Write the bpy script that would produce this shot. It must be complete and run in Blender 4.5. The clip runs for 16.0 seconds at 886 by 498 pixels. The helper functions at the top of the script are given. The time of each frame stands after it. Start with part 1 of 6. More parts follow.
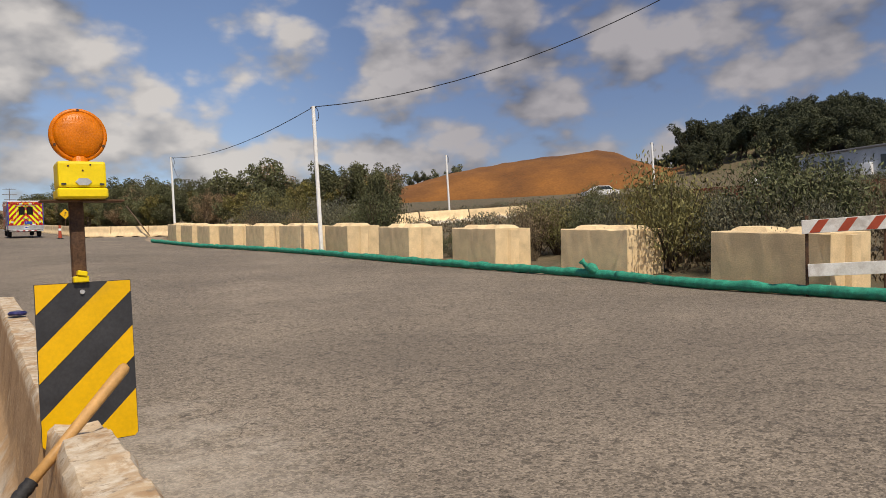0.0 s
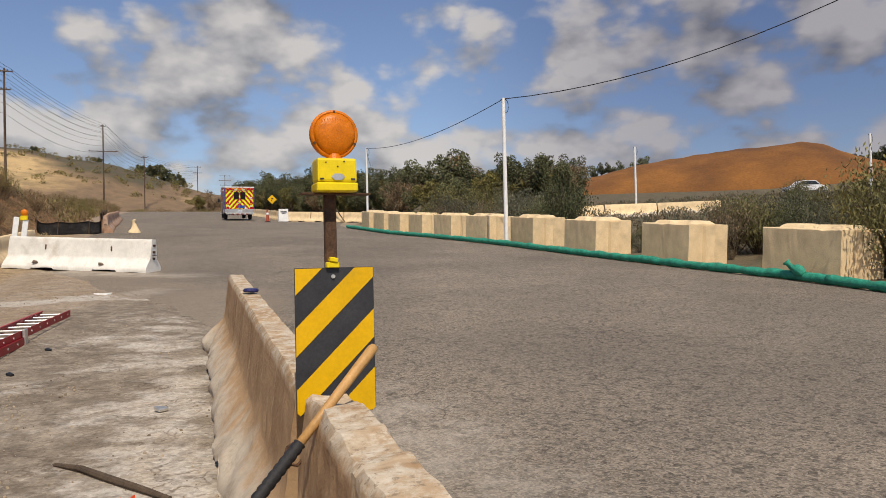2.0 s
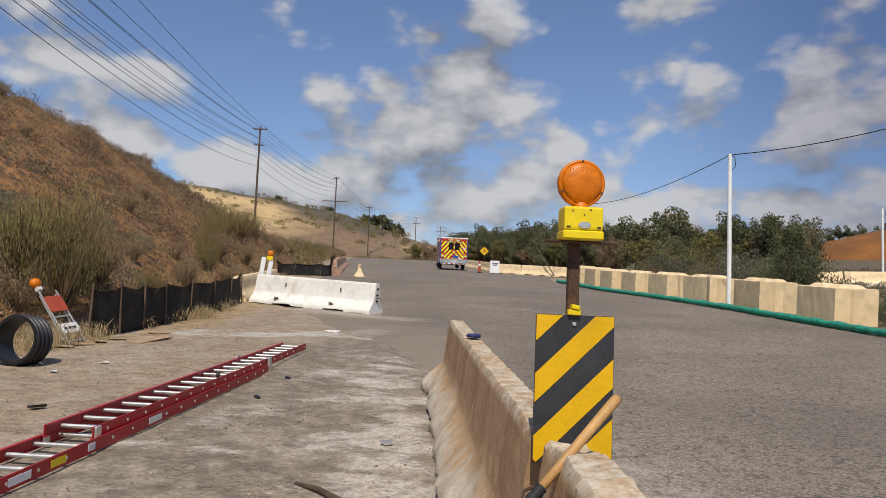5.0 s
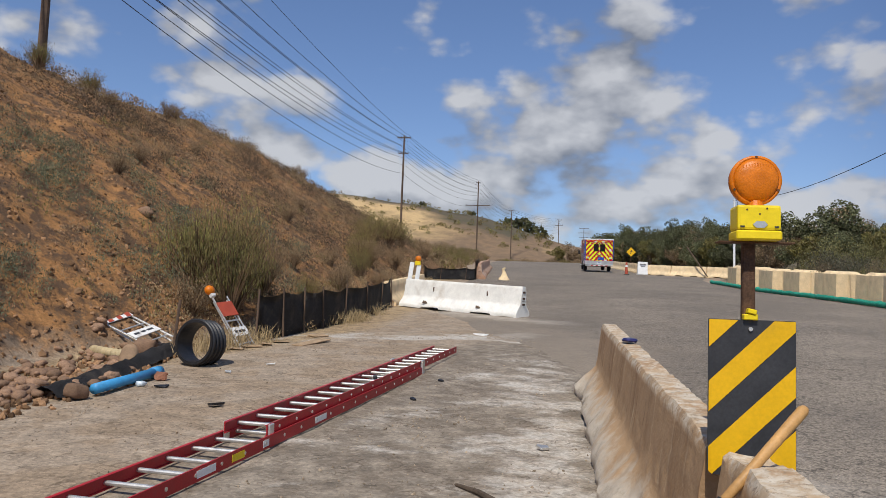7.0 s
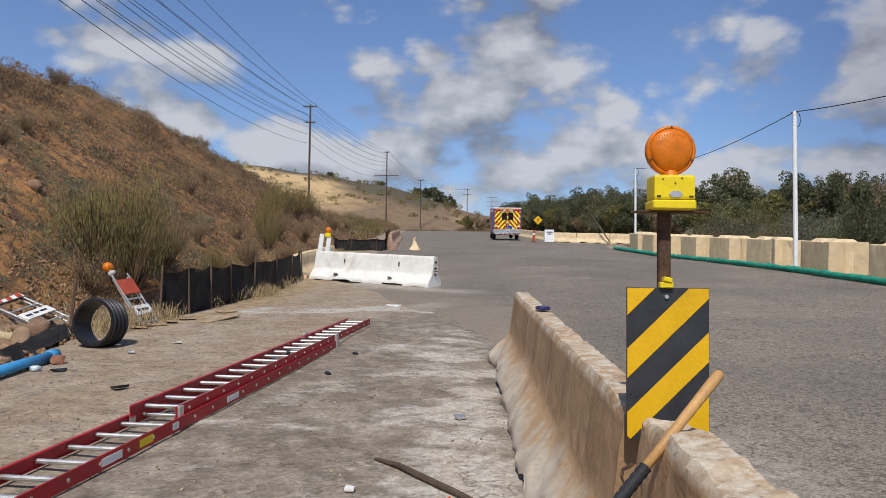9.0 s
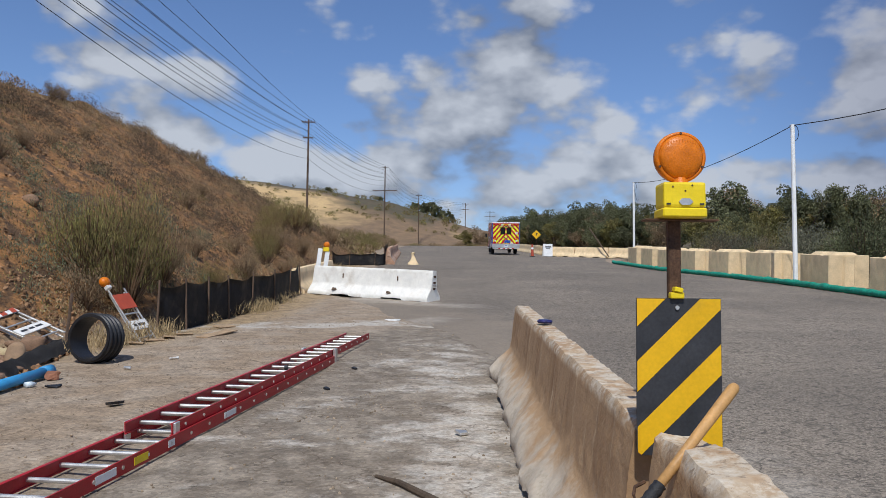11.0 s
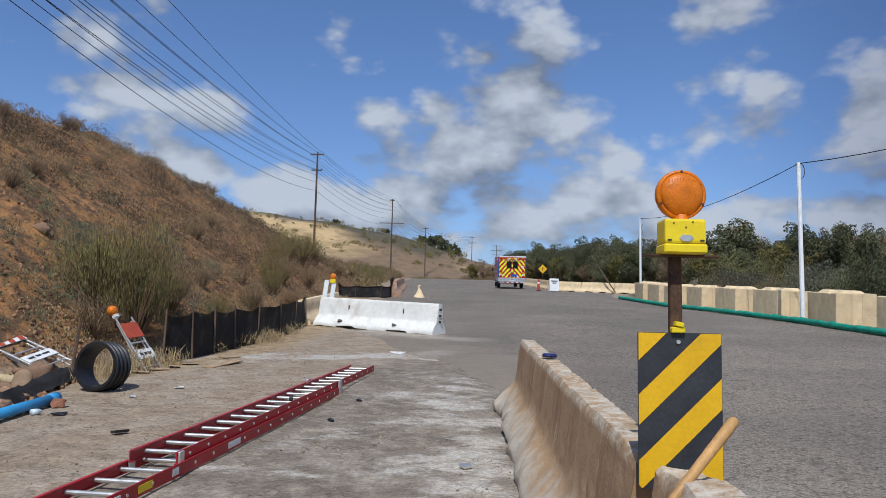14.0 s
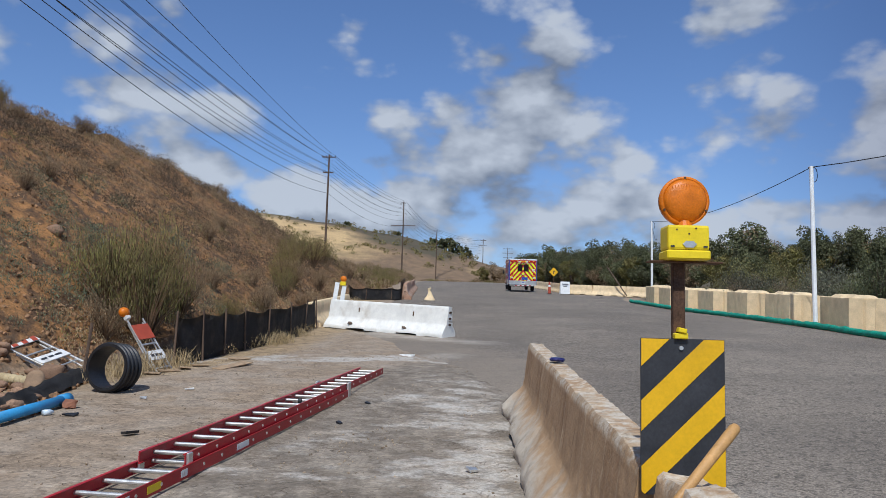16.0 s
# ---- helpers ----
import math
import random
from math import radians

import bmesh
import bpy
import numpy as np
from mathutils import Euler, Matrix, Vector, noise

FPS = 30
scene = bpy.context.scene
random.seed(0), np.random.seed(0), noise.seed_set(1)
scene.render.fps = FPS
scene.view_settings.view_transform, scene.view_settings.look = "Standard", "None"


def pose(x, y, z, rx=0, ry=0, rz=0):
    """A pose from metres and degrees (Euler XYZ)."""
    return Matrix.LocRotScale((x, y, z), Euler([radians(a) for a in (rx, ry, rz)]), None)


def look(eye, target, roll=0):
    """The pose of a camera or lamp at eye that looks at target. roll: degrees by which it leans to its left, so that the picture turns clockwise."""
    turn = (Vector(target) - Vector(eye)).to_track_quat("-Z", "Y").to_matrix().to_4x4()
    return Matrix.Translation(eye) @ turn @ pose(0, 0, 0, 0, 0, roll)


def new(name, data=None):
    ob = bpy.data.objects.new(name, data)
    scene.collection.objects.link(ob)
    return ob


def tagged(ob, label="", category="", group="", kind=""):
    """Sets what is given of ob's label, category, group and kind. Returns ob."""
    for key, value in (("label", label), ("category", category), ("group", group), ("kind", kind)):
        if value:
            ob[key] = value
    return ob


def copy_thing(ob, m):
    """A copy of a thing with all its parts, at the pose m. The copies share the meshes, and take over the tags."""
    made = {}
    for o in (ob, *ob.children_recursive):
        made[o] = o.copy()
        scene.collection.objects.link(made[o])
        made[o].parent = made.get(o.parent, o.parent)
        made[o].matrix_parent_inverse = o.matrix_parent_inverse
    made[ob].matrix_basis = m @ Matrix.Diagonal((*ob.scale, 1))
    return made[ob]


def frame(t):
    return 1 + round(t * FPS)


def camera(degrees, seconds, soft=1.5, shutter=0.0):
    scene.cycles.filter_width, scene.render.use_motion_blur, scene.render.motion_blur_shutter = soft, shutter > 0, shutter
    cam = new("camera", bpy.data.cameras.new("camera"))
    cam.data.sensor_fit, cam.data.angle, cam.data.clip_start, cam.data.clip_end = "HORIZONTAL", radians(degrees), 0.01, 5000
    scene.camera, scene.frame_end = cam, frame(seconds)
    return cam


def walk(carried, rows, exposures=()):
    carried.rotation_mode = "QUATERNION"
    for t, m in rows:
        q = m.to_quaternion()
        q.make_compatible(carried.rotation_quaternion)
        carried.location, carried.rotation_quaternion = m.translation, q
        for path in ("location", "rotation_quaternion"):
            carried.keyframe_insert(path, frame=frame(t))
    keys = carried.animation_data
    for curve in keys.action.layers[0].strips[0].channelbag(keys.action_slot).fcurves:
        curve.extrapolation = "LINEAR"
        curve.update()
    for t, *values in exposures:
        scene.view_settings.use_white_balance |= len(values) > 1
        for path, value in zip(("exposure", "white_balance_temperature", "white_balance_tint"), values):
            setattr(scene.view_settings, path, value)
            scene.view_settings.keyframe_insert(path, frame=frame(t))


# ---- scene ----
cam = camera(61.3, 16.0, 0.85)
PATH = [
    (0, (0.902, 0.110, 1.530), (2.002, 1.780, 1.561), -3.5),
    (0.5, (0.838, 0.143, 1.557), (1.944, 1.809, 1.593), -2.2),
    (1, (0.787, 0.122, 1.553), (1.762, 1.867, 1.599), -1.9),
    (1.5, (0.752, 0.155, 1.559), (1.561, 1.984, 1.599), -1.9),
    (2, (0.711, 0.127, 1.555), (1.384, 2.01, 1.582), -1.3),
    (2.5, (0.692, 0.145, 1.551), (1.248, 2.066, 1.573), -0.3),
    (3, (0.642, 0.121, 1.54), (1.066, 2.075, 1.571), 0.7),
    (3.5, (0.661, 0.121, 1.546), (0.957, 2.098, 1.61), 1.2),
    (3.7, (0.628, 0.102, 1.533), (0.892, 2.083, 1.619), 1.8),
    (5.8, (0.565, 0.14, 1.523), (0.577, 2.133, 1.699), 1.9),
    (6, (0.561, 0.13, 1.532), (0.529, 2.122, 1.707), 2.0),
    (6.5, (0.534, 0.107, 1.529), (0.392, 2.095, 1.703), 2.1),
    (7, (0.496, 0.122, 1.529), (0.248, 2.1, 1.69), 2.1),
    (7.5, (0.448, 0.123, 1.518), (0.18, 2.1, 1.659), 2.0),
    (8, (0.441, 0.13, 1.507), (0.24, 2.116, 1.627), 1.9),
    (8.5, (0.445, 0.15, 1.537), (0.344, 2.145, 1.637), 1.4),
    (9, (0.452, 0.189, 1.545), (0.446, 2.188, 1.632), 0.7),
    (9.2, (0.446, 0.196, 1.544), (0.471, 2.194, 1.626), 0.6),
    (11.3, (0.426, 0.275, 1.525), (0.409, 2.27, 1.666), 0.5),
    (11.5, (0.419, 0.246, 1.522), (0.384, 2.24, 1.673), 0.6),
    (12, (0.425, 0.212, 1.522), (0.364, 2.203, 1.696), 0.8),
    (12.5, (0.432, 0.195, 1.523), (0.371, 2.185, 1.715), 0.9),
    (13, (0.43, 0.186, 1.524), (0.386, 2.175, 1.727), 1.0),
    (13.5, (0.426, 0.193, 1.524), (0.399, 2.182, 1.733), 1.1),
    (14, (0.435, 0.209, 1.523), (0.415, 2.197, 1.738), 1.3),
    (14.5, (0.425, 0.193, 1.528), (0.408, 2.181, 1.75), 1.4),
    (15, (0.426, 0.172, 1.53), (0.408, 2.159, 1.761), 1.4),
    (15.5, (0.429, 0.163, 1.531), (0.402, 2.149, 1.764), 1.5),
    (16, (0.463, 0.19, 1.532), (0.413, 2.177, 1.753), 1.6),
]
EXPOSURES = [(0, -0.10, 7600, 12), (2.0, -0.15, 7350, 12), (3.7, -0.17, 7100, 11), (5.8, -0.16, 6650, 10), (9.2, -0.16, 6350, 10),
             (11.3, -0.22, 6050, 9), (16, -0.22, 5850, 8)]
walk(cam, [(t, look(eye, target, roll)) for t, eye, target, roll in PATH], EXPOSURES)

# ---------------------------------------------------------------- light
SUN_TO = Vector((-0.09, -0.70, 1.0)).normalized()
sun = new("sun", bpy.data.lights.new("sun", "SUN"))
sun.data.energy, sun.data.angle, sun.data.color = 4.2, radians(0.6), (1.0, 0.95, 0.86)
sun.matrix_world = look(SUN_TO * 60, (0, 0, 0))


def build_world():
    """Blue sky with broken cumulus all round."""
    w = bpy.data.worlds.new("sky")
    scene.world = w
    w.use_nodes = True
    nt = w.node_tree
    nt.nodes.clear()
    nd, ln = nt.nodes.new, nt.links.new
    out, bg = nd("ShaderNodeOutputWorld"), nd("ShaderNodeBackground")
    sky = nd("ShaderNodeTexSky")
    sky.sky_type, sky.sun_disc = "NISHITA", False
    sky.sun_elevation = math.asin(SUN_TO.z)
    sky.sun_rotation = math.atan2(SUN_TO.x, SUN_TO.y)
    sky.air_density, sky.dust_density, sky.ozone_density = 1.0, 0.6, 1.6
    tc = nd("ShaderNodeTexCoord")
    sep = nd("ShaderNodeSeparateXYZ")
    ln(tc.outputs["Generated"], sep.inputs[0])

    def mth(op, a, b=None, c=None, clamp=False):
        n = nd("ShaderNodeMath")
        n.operation, n.use_clamp = op, clamp
        for k, v in enumerate((a, b, c)):
            if v is None:
                continue
            if isinstance(v, (int, float)):
                n.inputs[k].default_value = v
            else:
                ln(v, n.inputs[k])
        return n.outputs[0]

    up = mth("MAXIMUM", sep.outputs[2], 0.0)
    comb = nd("ShaderNodeCombineXYZ")
    ln(mth("MULTIPLY", sep.outputs[0], 2.0), comb.inputs[0])
    ln(mth("MULTIPLY", sep.outputs[1], 2.0), comb.inputs[1])
    ln(mth("MULTIPLY", up, 3.4), comb.inputs[2])

    def noise_at(scale, offset, detail, rough):
        mp = nd("ShaderNodeMapping")
        mp.inputs["Location"].default_value = offset
        ln(comb.outputs[0], mp.inputs[0])
        n = nd("ShaderNodeTexNoise")
        n.inputs["Scale"].default_value = scale
        n.inputs["Detail"].default_value = detail
        n.inputs["Roughness"].default_value = rough
        ln(mp.outputs[0], n.inputs[0])
        return n.outputs[0]

    def density(shift):
        """Cloud density: billows at two sizes, gathered into banks."""
        o = (CLOUD_OFFSET[0], CLOUD_OFFSET[1], shift)
        d = mth("MULTIPLY_ADD", noise_at(4.0, o, 9, 0.52), 0.62, mth("MULTIPLY", noise_at(1.5, o, 3, 0.5), 0.25))
        mp = nd("ShaderNodeMapping")
        mp.inputs["Location"].default_value = o
        ln(comb.outputs[0], mp.inputs[0])
        v = nd("ShaderNodeTexVoronoi")
        v.feature = "SMOOTH_F1"
        v.inputs["Scale"].default_value, v.inputs["Detail"].default_value, v.inputs["Roughness"].default_value = 5.0, 3.0, 0.5
        v.inputs["Smoothness"].default_value = 0.35
        ln(mp.outputs[0], v.inputs["Vector"])
        d = mth("ADD", d, mth("MULTIPLY_ADD", v.outputs["Distance"], -0.26, 0.175))
        total = None
        for az, el, width, amount in CLOUD_BANKS:
            v = nd("ShaderNodeVectorMath")
            v.operation = "DOT_PRODUCT"
            ln(tc.outputs["Generated"], v.inputs[0])
            a, b = radians(az), radians(el) + shift * 0.05
            v.inputs[1].default_value = (math.sin(a) * math.cos(b), math.cos(a) * math.cos(b), math.sin(b))
            r = nd("ShaderNodeMapRange")
            r.interpolation_type = "SMOOTHSTEP"
            r.inputs[1].default_value, r.inputs[2].default_value = math.cos(radians(width * 1.35)), math.cos(radians(width * 0.25))
            r.inputs[3].default_value, r.inputs[4].default_value = 0.0, amount
            ln(v.outputs["Value"], r.inputs[0])
            total = r.outputs[0] if total is None else mth("MAXIMUM", total, r.outputs[0])
        low = mth("MULTIPLY_ADD", up, -0.62, 0.145, clamp=True)
        return mth("ADD", mth("ADD", d, total), low)

    big, lit = density(0.0), density(0.16)
    cov = nd("ShaderNodeMapRange")
    cov.interpolation_type = "SMOOTHSTEP"
    cov.inputs[1].default_value, cov.inputs[2].default_value = 0.428, 0.585
    ln(big, cov.inputs[0])
    # tops are lit, bases are grey
    shade = mth("MULTIPLY_ADD", mth("SUBTRACT", big, lit), 3.6, 0.56, clamp=True)
    cc = nd("ShaderNodeMixRGB")
    cc.inputs[1].default_value = (2.35, 2.6, 3.15, 1)
    cc.inputs[2].default_value = (6.8, 6.95, 7.3, 1)
    ln(shade, cc.inputs[0])
    blue = nd("ShaderNodeMixRGB")
    blue.blend_type = "MULTIPLY"
    blue.inputs[0].default_value = 1.0
    ln(sky.outputs[0], blue.inputs[1])
    blue.inputs[2].default_value = (1.06, 1.16, 1.40, 1)
    mx = nd("ShaderNodeMixRGB")
    ln(mth("MULTIPLY", cov.outputs[0], 0.92), mx.inputs[0])
    ln(blue.outputs[0], mx.inputs[1])
    ln(cc.outputs[0], mx.inputs[2])
    # sky and cloud colours are multiplied darker to the right of the road
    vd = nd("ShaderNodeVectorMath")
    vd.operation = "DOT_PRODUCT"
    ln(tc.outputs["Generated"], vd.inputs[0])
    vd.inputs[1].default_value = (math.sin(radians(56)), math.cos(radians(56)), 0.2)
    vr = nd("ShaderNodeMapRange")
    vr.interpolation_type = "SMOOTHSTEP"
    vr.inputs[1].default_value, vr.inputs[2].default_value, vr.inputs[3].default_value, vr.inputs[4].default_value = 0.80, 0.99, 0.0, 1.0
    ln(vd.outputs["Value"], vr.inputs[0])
    side_dim = nd("ShaderNodeMixRGB")
    side_dim.blend_type = "MULTIPLY"
    side_dim.inputs[2].default_value = (0.64, 0.64, 0.70, 1)
    ln(vr.outputs[0], side_dim.inputs[0])
    ln(mx.outputs[0], side_dim.inputs[1])
    ln(side_dim.outputs[0], bg.inputs[0])
    bg.inputs[1].default_value = 0.095
    ln(bg.outputs[0], out.inputs[0])


# azimuth from the road's line to the right, height above the horizon, half width, how thick
CLOUD_BANKS = [(5.2, 17.5, 4.6, 0.19), (0, 13, 5.0, 0.18), (9.5, 13, 4.6, 0.17), (-5.6, 13, 3.8, 0.16), (3, 9.5, 6, 0.17), (12, 9.5, 5, 0.14), (18, 16, 3.8, 0.17), (23, 14.8, 3.4, 0.16), (18, 12.6, 3, 0.11),
               (-31, 18, 5.5, 0.19), (-24, 15.5, 4, 0.15), (-19.5, 13.5, 4.2, 0.17), (-13.5, 10.5, 3.6, 0.14), (-9, 8, 4, 0.13), (21, 23, 4.2, 0.14), (31, 24, 7, 0.12), (-6, 6, 6, 0.14), (6, 5.5, 7, 0.15), (16, 6, 7, 0.13),
               (27, 12, 2.6, 0.12), (32.6, 15.4, 4.6, 0.17), (37.5, 17, 4, 0.17), (42, 12, 5, 0.15), (35, 9, 6, 0.10), (26, 7, 7, 0.12), (51, 15.5, 6.5, 0.17), (58, 15, 6, 0.17), (55, 21, 9, 0.14), (47, 8, 6, 0.10),
               (75, 20, 14, 0.12), (-60, 30, 16, 0.12), (120, 35, 25, 0.1), (-120, 35, 25, 0.1), (180, 45, 25, 0.08)]
CLOUD_OFFSET = (3.1, 1.7, 0.0)
build_world()

# ---------------------------------------------------------------- materials


def mat(name, base, rough=0.85, metal=0.0, var=0.25, scale=6.0, fine=60.0, bump=0.15, tint=None, tint_amount=0.0,
        tint_scale=2.0, tint_edge=(0.5, 0.65), spec=0.35, per_object=0.0, per_island=0.0, dist=0.01, extra=None):
    """Paint, stone, soil and the like: a base colour broken at two scales, a second colour in patches, fine relief."""
    m = bpy.data.materials.new(name)
    m.use_nodes = True
    nt = m.node_tree
    nd, ln = nt.nodes.new, nt.links.new
    bsdf = nt.nodes["Principled BSDF"]
    bsdf.inputs["Metallic"].default_value = metal
    bsdf.inputs["Specular IOR Level"].default_value = spec
    tc = nd("ShaderNodeTexCoord")
    co = tc.outputs["Object"]

    def nz(s, detail=4.0, rgh=0.55):
        n = nd("ShaderNodeTexNoise")
        n.inputs["Scale"].default_value, n.inputs["Detail"].default_value, n.inputs["Roughness"].default_value = s, detail, rgh
        ln(co, n.inputs[0])
        return n.outputs[0]

    def rng(v, a, b, c, d):
        n = nd("ShaderNodeMapRange")
        n.inputs[1].default_value, n.inputs[2].default_value, n.inputs[3].default_value, n.inputs[4].default_value = a, b, c, d
        ln(v, n.inputs[0])
        return n.outputs[0]

    a, b = nz(scale), nz(fine, 3.0)
    mul = nd("ShaderNodeMath")
    mul.operation = "MULTIPLY"
    ln(rng(a, 0.3, 0.7, 1 - var, 1 + var), mul.inputs[0])
    ln(rng(b, 0.3, 0.7, 1 - var * 0.7, 1 + var * 0.7), mul.inputs[1])
    value = mul.outputs[0]
    for amount, node, sock in ((per_object, "ShaderNodeObjectInfo", "Random"), (per_island, "ShaderNodeNewGeometry", "Random Per Island")):
        if amount:
            src = nd(node).outputs[sock]
            m2 = nd("ShaderNodeMath")
            m2.operation = "MULTIPLY"
            ln(value, m2.inputs[0])
            ln(rng(src, 0, 1, 1 - amount, 1 + amount), m2.inputs[1])
            value = m2.outputs[0]
    col = nd("ShaderNodeRGB")
    col.outputs[0].default_value = (*base, 1)
    colour = col.outputs[0]
    if tint:
        t = nd("ShaderNodeMixRGB")
        ln(rng(nz(tint_scale, 6.0, 0.6), tint_edge[0], tint_edge[1], 0, tint_amount), t.inputs[0])
        ln(colour, t.inputs[1])
        t.inputs[2].default_value = (*tint, 1)
        colour = t.outputs[0]
    if extra:
        colour = extra(nt, colour, nz, rng)
    vm = nd("ShaderNodeVectorMath")
    vm.operation = "SCALE"
    ln(colour, vm.inputs[0])
    ln(value, vm.inputs["Scale"])
    ln(vm.outputs[0], bsdf.inputs["Base Color"])
    ln(rng(a, 0.3, 0.7, max(0.02, rough - 0.08), min(1, rough + 0.08)), bsdf.inputs["Roughness"])
    if bump:
        bp = nd("ShaderNodeBump")
        bp.inputs["Strength"].default_value, bp.inputs["Distance"].default_value = bump, dist
        ln(b, bp.inputs["Height"])
        ln(bp.outputs[0], bsdf.inputs["Normal"])
    return m


def zone_mix(nt, colour, nz, rng):
    """Ground colours: dusty verge, ochre cut slope, dry grass; the zones' edges are broken by noise."""
    nd, ln = nt.nodes.new, nt.links.new
    at = nd("ShaderNodeAttribute")
    at.attribute_name = "zone"
    sep = nd("ShaderNodeSeparateColor")
    ln(at.outputs["Color"], sep.inputs[0])
    wob = nz(2.2, 9.0, 0.72)

    def masked(channel, rgb_a, rgb_b, scale, edge, colour, soft=0.22, amp=0.9, centre=0.95):
        add = nd("ShaderNodeMath")
        add.operation = "MULTIPLY_ADD"
        ln(wob, add.inputs[0])
        add.inputs[1].default_value = amp
        ln(sep.outputs[channel], add.inputs[2])
        k = rng(add.outputs[0], centre - soft, centre + soft, 0, 1)
        two = nd("ShaderNodeMixRGB")
        ln(rng(nz(scale, 8.0, 0.65), edge[0], edge[1], 0, 1), two.inputs[0])
        two.inputs[1].default_value, two.inputs[2].default_value = (*rgb_a, 1), (*rgb_b, 1)
        mix = nd("ShaderNodeMixRGB")
        ln(k, mix.inputs[0])
        ln(colour, mix.inputs[1])
        ln(two.outputs[0], mix.inputs[2])
        return mix.outputs[0]

    colour = masked(2, (0.145, 0.110, 0.066), (0.09, 0.080, 0.045), 0.9, (0.4, 0.6), colour)
    colour = masked(0, (0.315, 0.155, 0.056), (0.105, 0.060, 0.032), 2.6, (0.44, 0.58), colour)
    # old broken paving showing through, and yellow dust towards the slope
    at = nd("ShaderNodeAttribute")
    at.attribute_name = "crust"
    sep2, sep = sep, nd("ShaderNodeSeparateColor")
    ln(at.outputs["Color"], sep.inputs[0])
    wob = nz(1.1, 9.0, 0.7)
    colour = masked(1, (0.36, 0.262, 0.150), (0.27, 0.190, 0.110), 3.0, (0.42, 0.60), colour, 0.25, 0.9, 1.0)
    colour = masked(0, (0.185, 0.150, 0.112), (0.285, 0.238, 0.182), 3.4, (0.42, 0.62), colour, 0.22, 0.9, 0.95)
    sep = sep2
    pit = nd("ShaderNodeMixRGB")
    ln(rng(nz(11.0, 6.0, 0.65), 0.60, 0.67, 0, 0.75), pit.inputs[0])
    ln(colour, pit.inputs[1])
    pit.inputs[2].default_value = (0.085, 0.066, 0.048, 1)
    colour = pit.outputs[0]
    # lime dust in patches with ragged edges
    tc = nd("ShaderNodeTexCoord")
    mp = nd("ShaderNodeMapping")
    mp.inputs["Scale"].default_value, mp.inputs["Rotation"].default_value = (0.9, 1.25, 1.0), (0, 0, radians(24))
    ln(tc.outputs["Object"], mp.inputs[0])
    st = nd("ShaderNodeTexNoise")
    st.inputs["Scale"].default_value, st.inputs["Detail"].default_value, st.inputs["Roughness"].default_value = 1.25, 11, 0.70
    ln(mp.outputs[0], st.inputs[0])
    wob = st.outputs[0]
    colour = masked(1, (0.52, 0.475, 0.41), (0.36, 0.31, 0.25), 5.0, (0.42, 0.60), colour, 0.12, 2.2, 1.63)
    # grit and short broken cracks in the trodden crust
    vo = nd("ShaderNodeTexVoronoi")
    vo.inputs["Scale"].default_value = 34
    ln(tc.outputs["Object"], vo.inputs["Vector"])
    gs = nd("ShaderNodeSeparateColor")
    ln(vo.outputs["Color"], gs.inputs[0])
    grit = nd("ShaderNodeVectorMath")
    grit.operation = "SCALE"
    ln(colour, grit.inputs[0])
    ln(rng(gs.outputs[0], 0, 1, 0.80, 1.20), grit.inputs["Scale"])
    wp = nd("ShaderNodeMixRGB")
    wp.blend_type = "ADD"
    wp.inputs[0].default_value = 0.6
    wn = nd("ShaderNodeTexNoise")
    wn.inputs["Scale"].default_value, wn.inputs["Detail"].default_value = 4.0, 6
    ln(tc.outputs["Object"], wn.inputs[0])
    ln(tc.outputs["Object"], wp.inputs[1])
    ln(wn.outputs["Color"], wp.inputs[2])
    ve = nd("ShaderNodeTexVoronoi")
    ve.feature = "DISTANCE_TO_EDGE"
    ve.inputs["Scale"].default_value = 3.4
    ln(wp.outputs[0], ve.inputs["Vector"])
    cm = nd("ShaderNodeMath")
    cm.operation = "MULTIPLY"
    ln(rng(ve.outputs["Distance"], 0.0, 0.06, 1, 0), cm.inputs[0])
    ln(rng(nz(2.3, 7.0, 0.7), 0.48, 0.60, 0, 0.8), cm.inputs[1])
    crk = nd("ShaderNodeMixRGB")
    ln(cm.outputs[0], crk.inputs[0])
    ln(grit.outputs[0], crk.inputs[1])
    crk.inputs[2].default_value = (0.095, 0.068, 0.045, 1)
    colour = crk.outputs[0]
    # the far ridge: gold bare ground, brown foot, dark scrub
    at = nd("ShaderNodeAttribute")
    at.attribute_name = "ridge"
    sep = nd("ShaderNodeSeparateColor")
    ln(at.outputs["Color"], sep.inputs[0])
    wob = nz(0.10, 9.0, 0.68)
    colour = masked(1, (0.235, 0.155, 0.088), (0.165, 0.112, 0.068), 0.3, (0.4, 0.62), colour)
    colour = masked(0, (0.52, 0.36, 0.175), (0.31, 0.22, 0.11), 0.16, (0.44, 0.60), colour)
    colour = masked(2, (0.115, 0.085, 0.052), (0.085, 0.078, 0.045), 0.4, (0.4, 0.62), colour)
    return colour


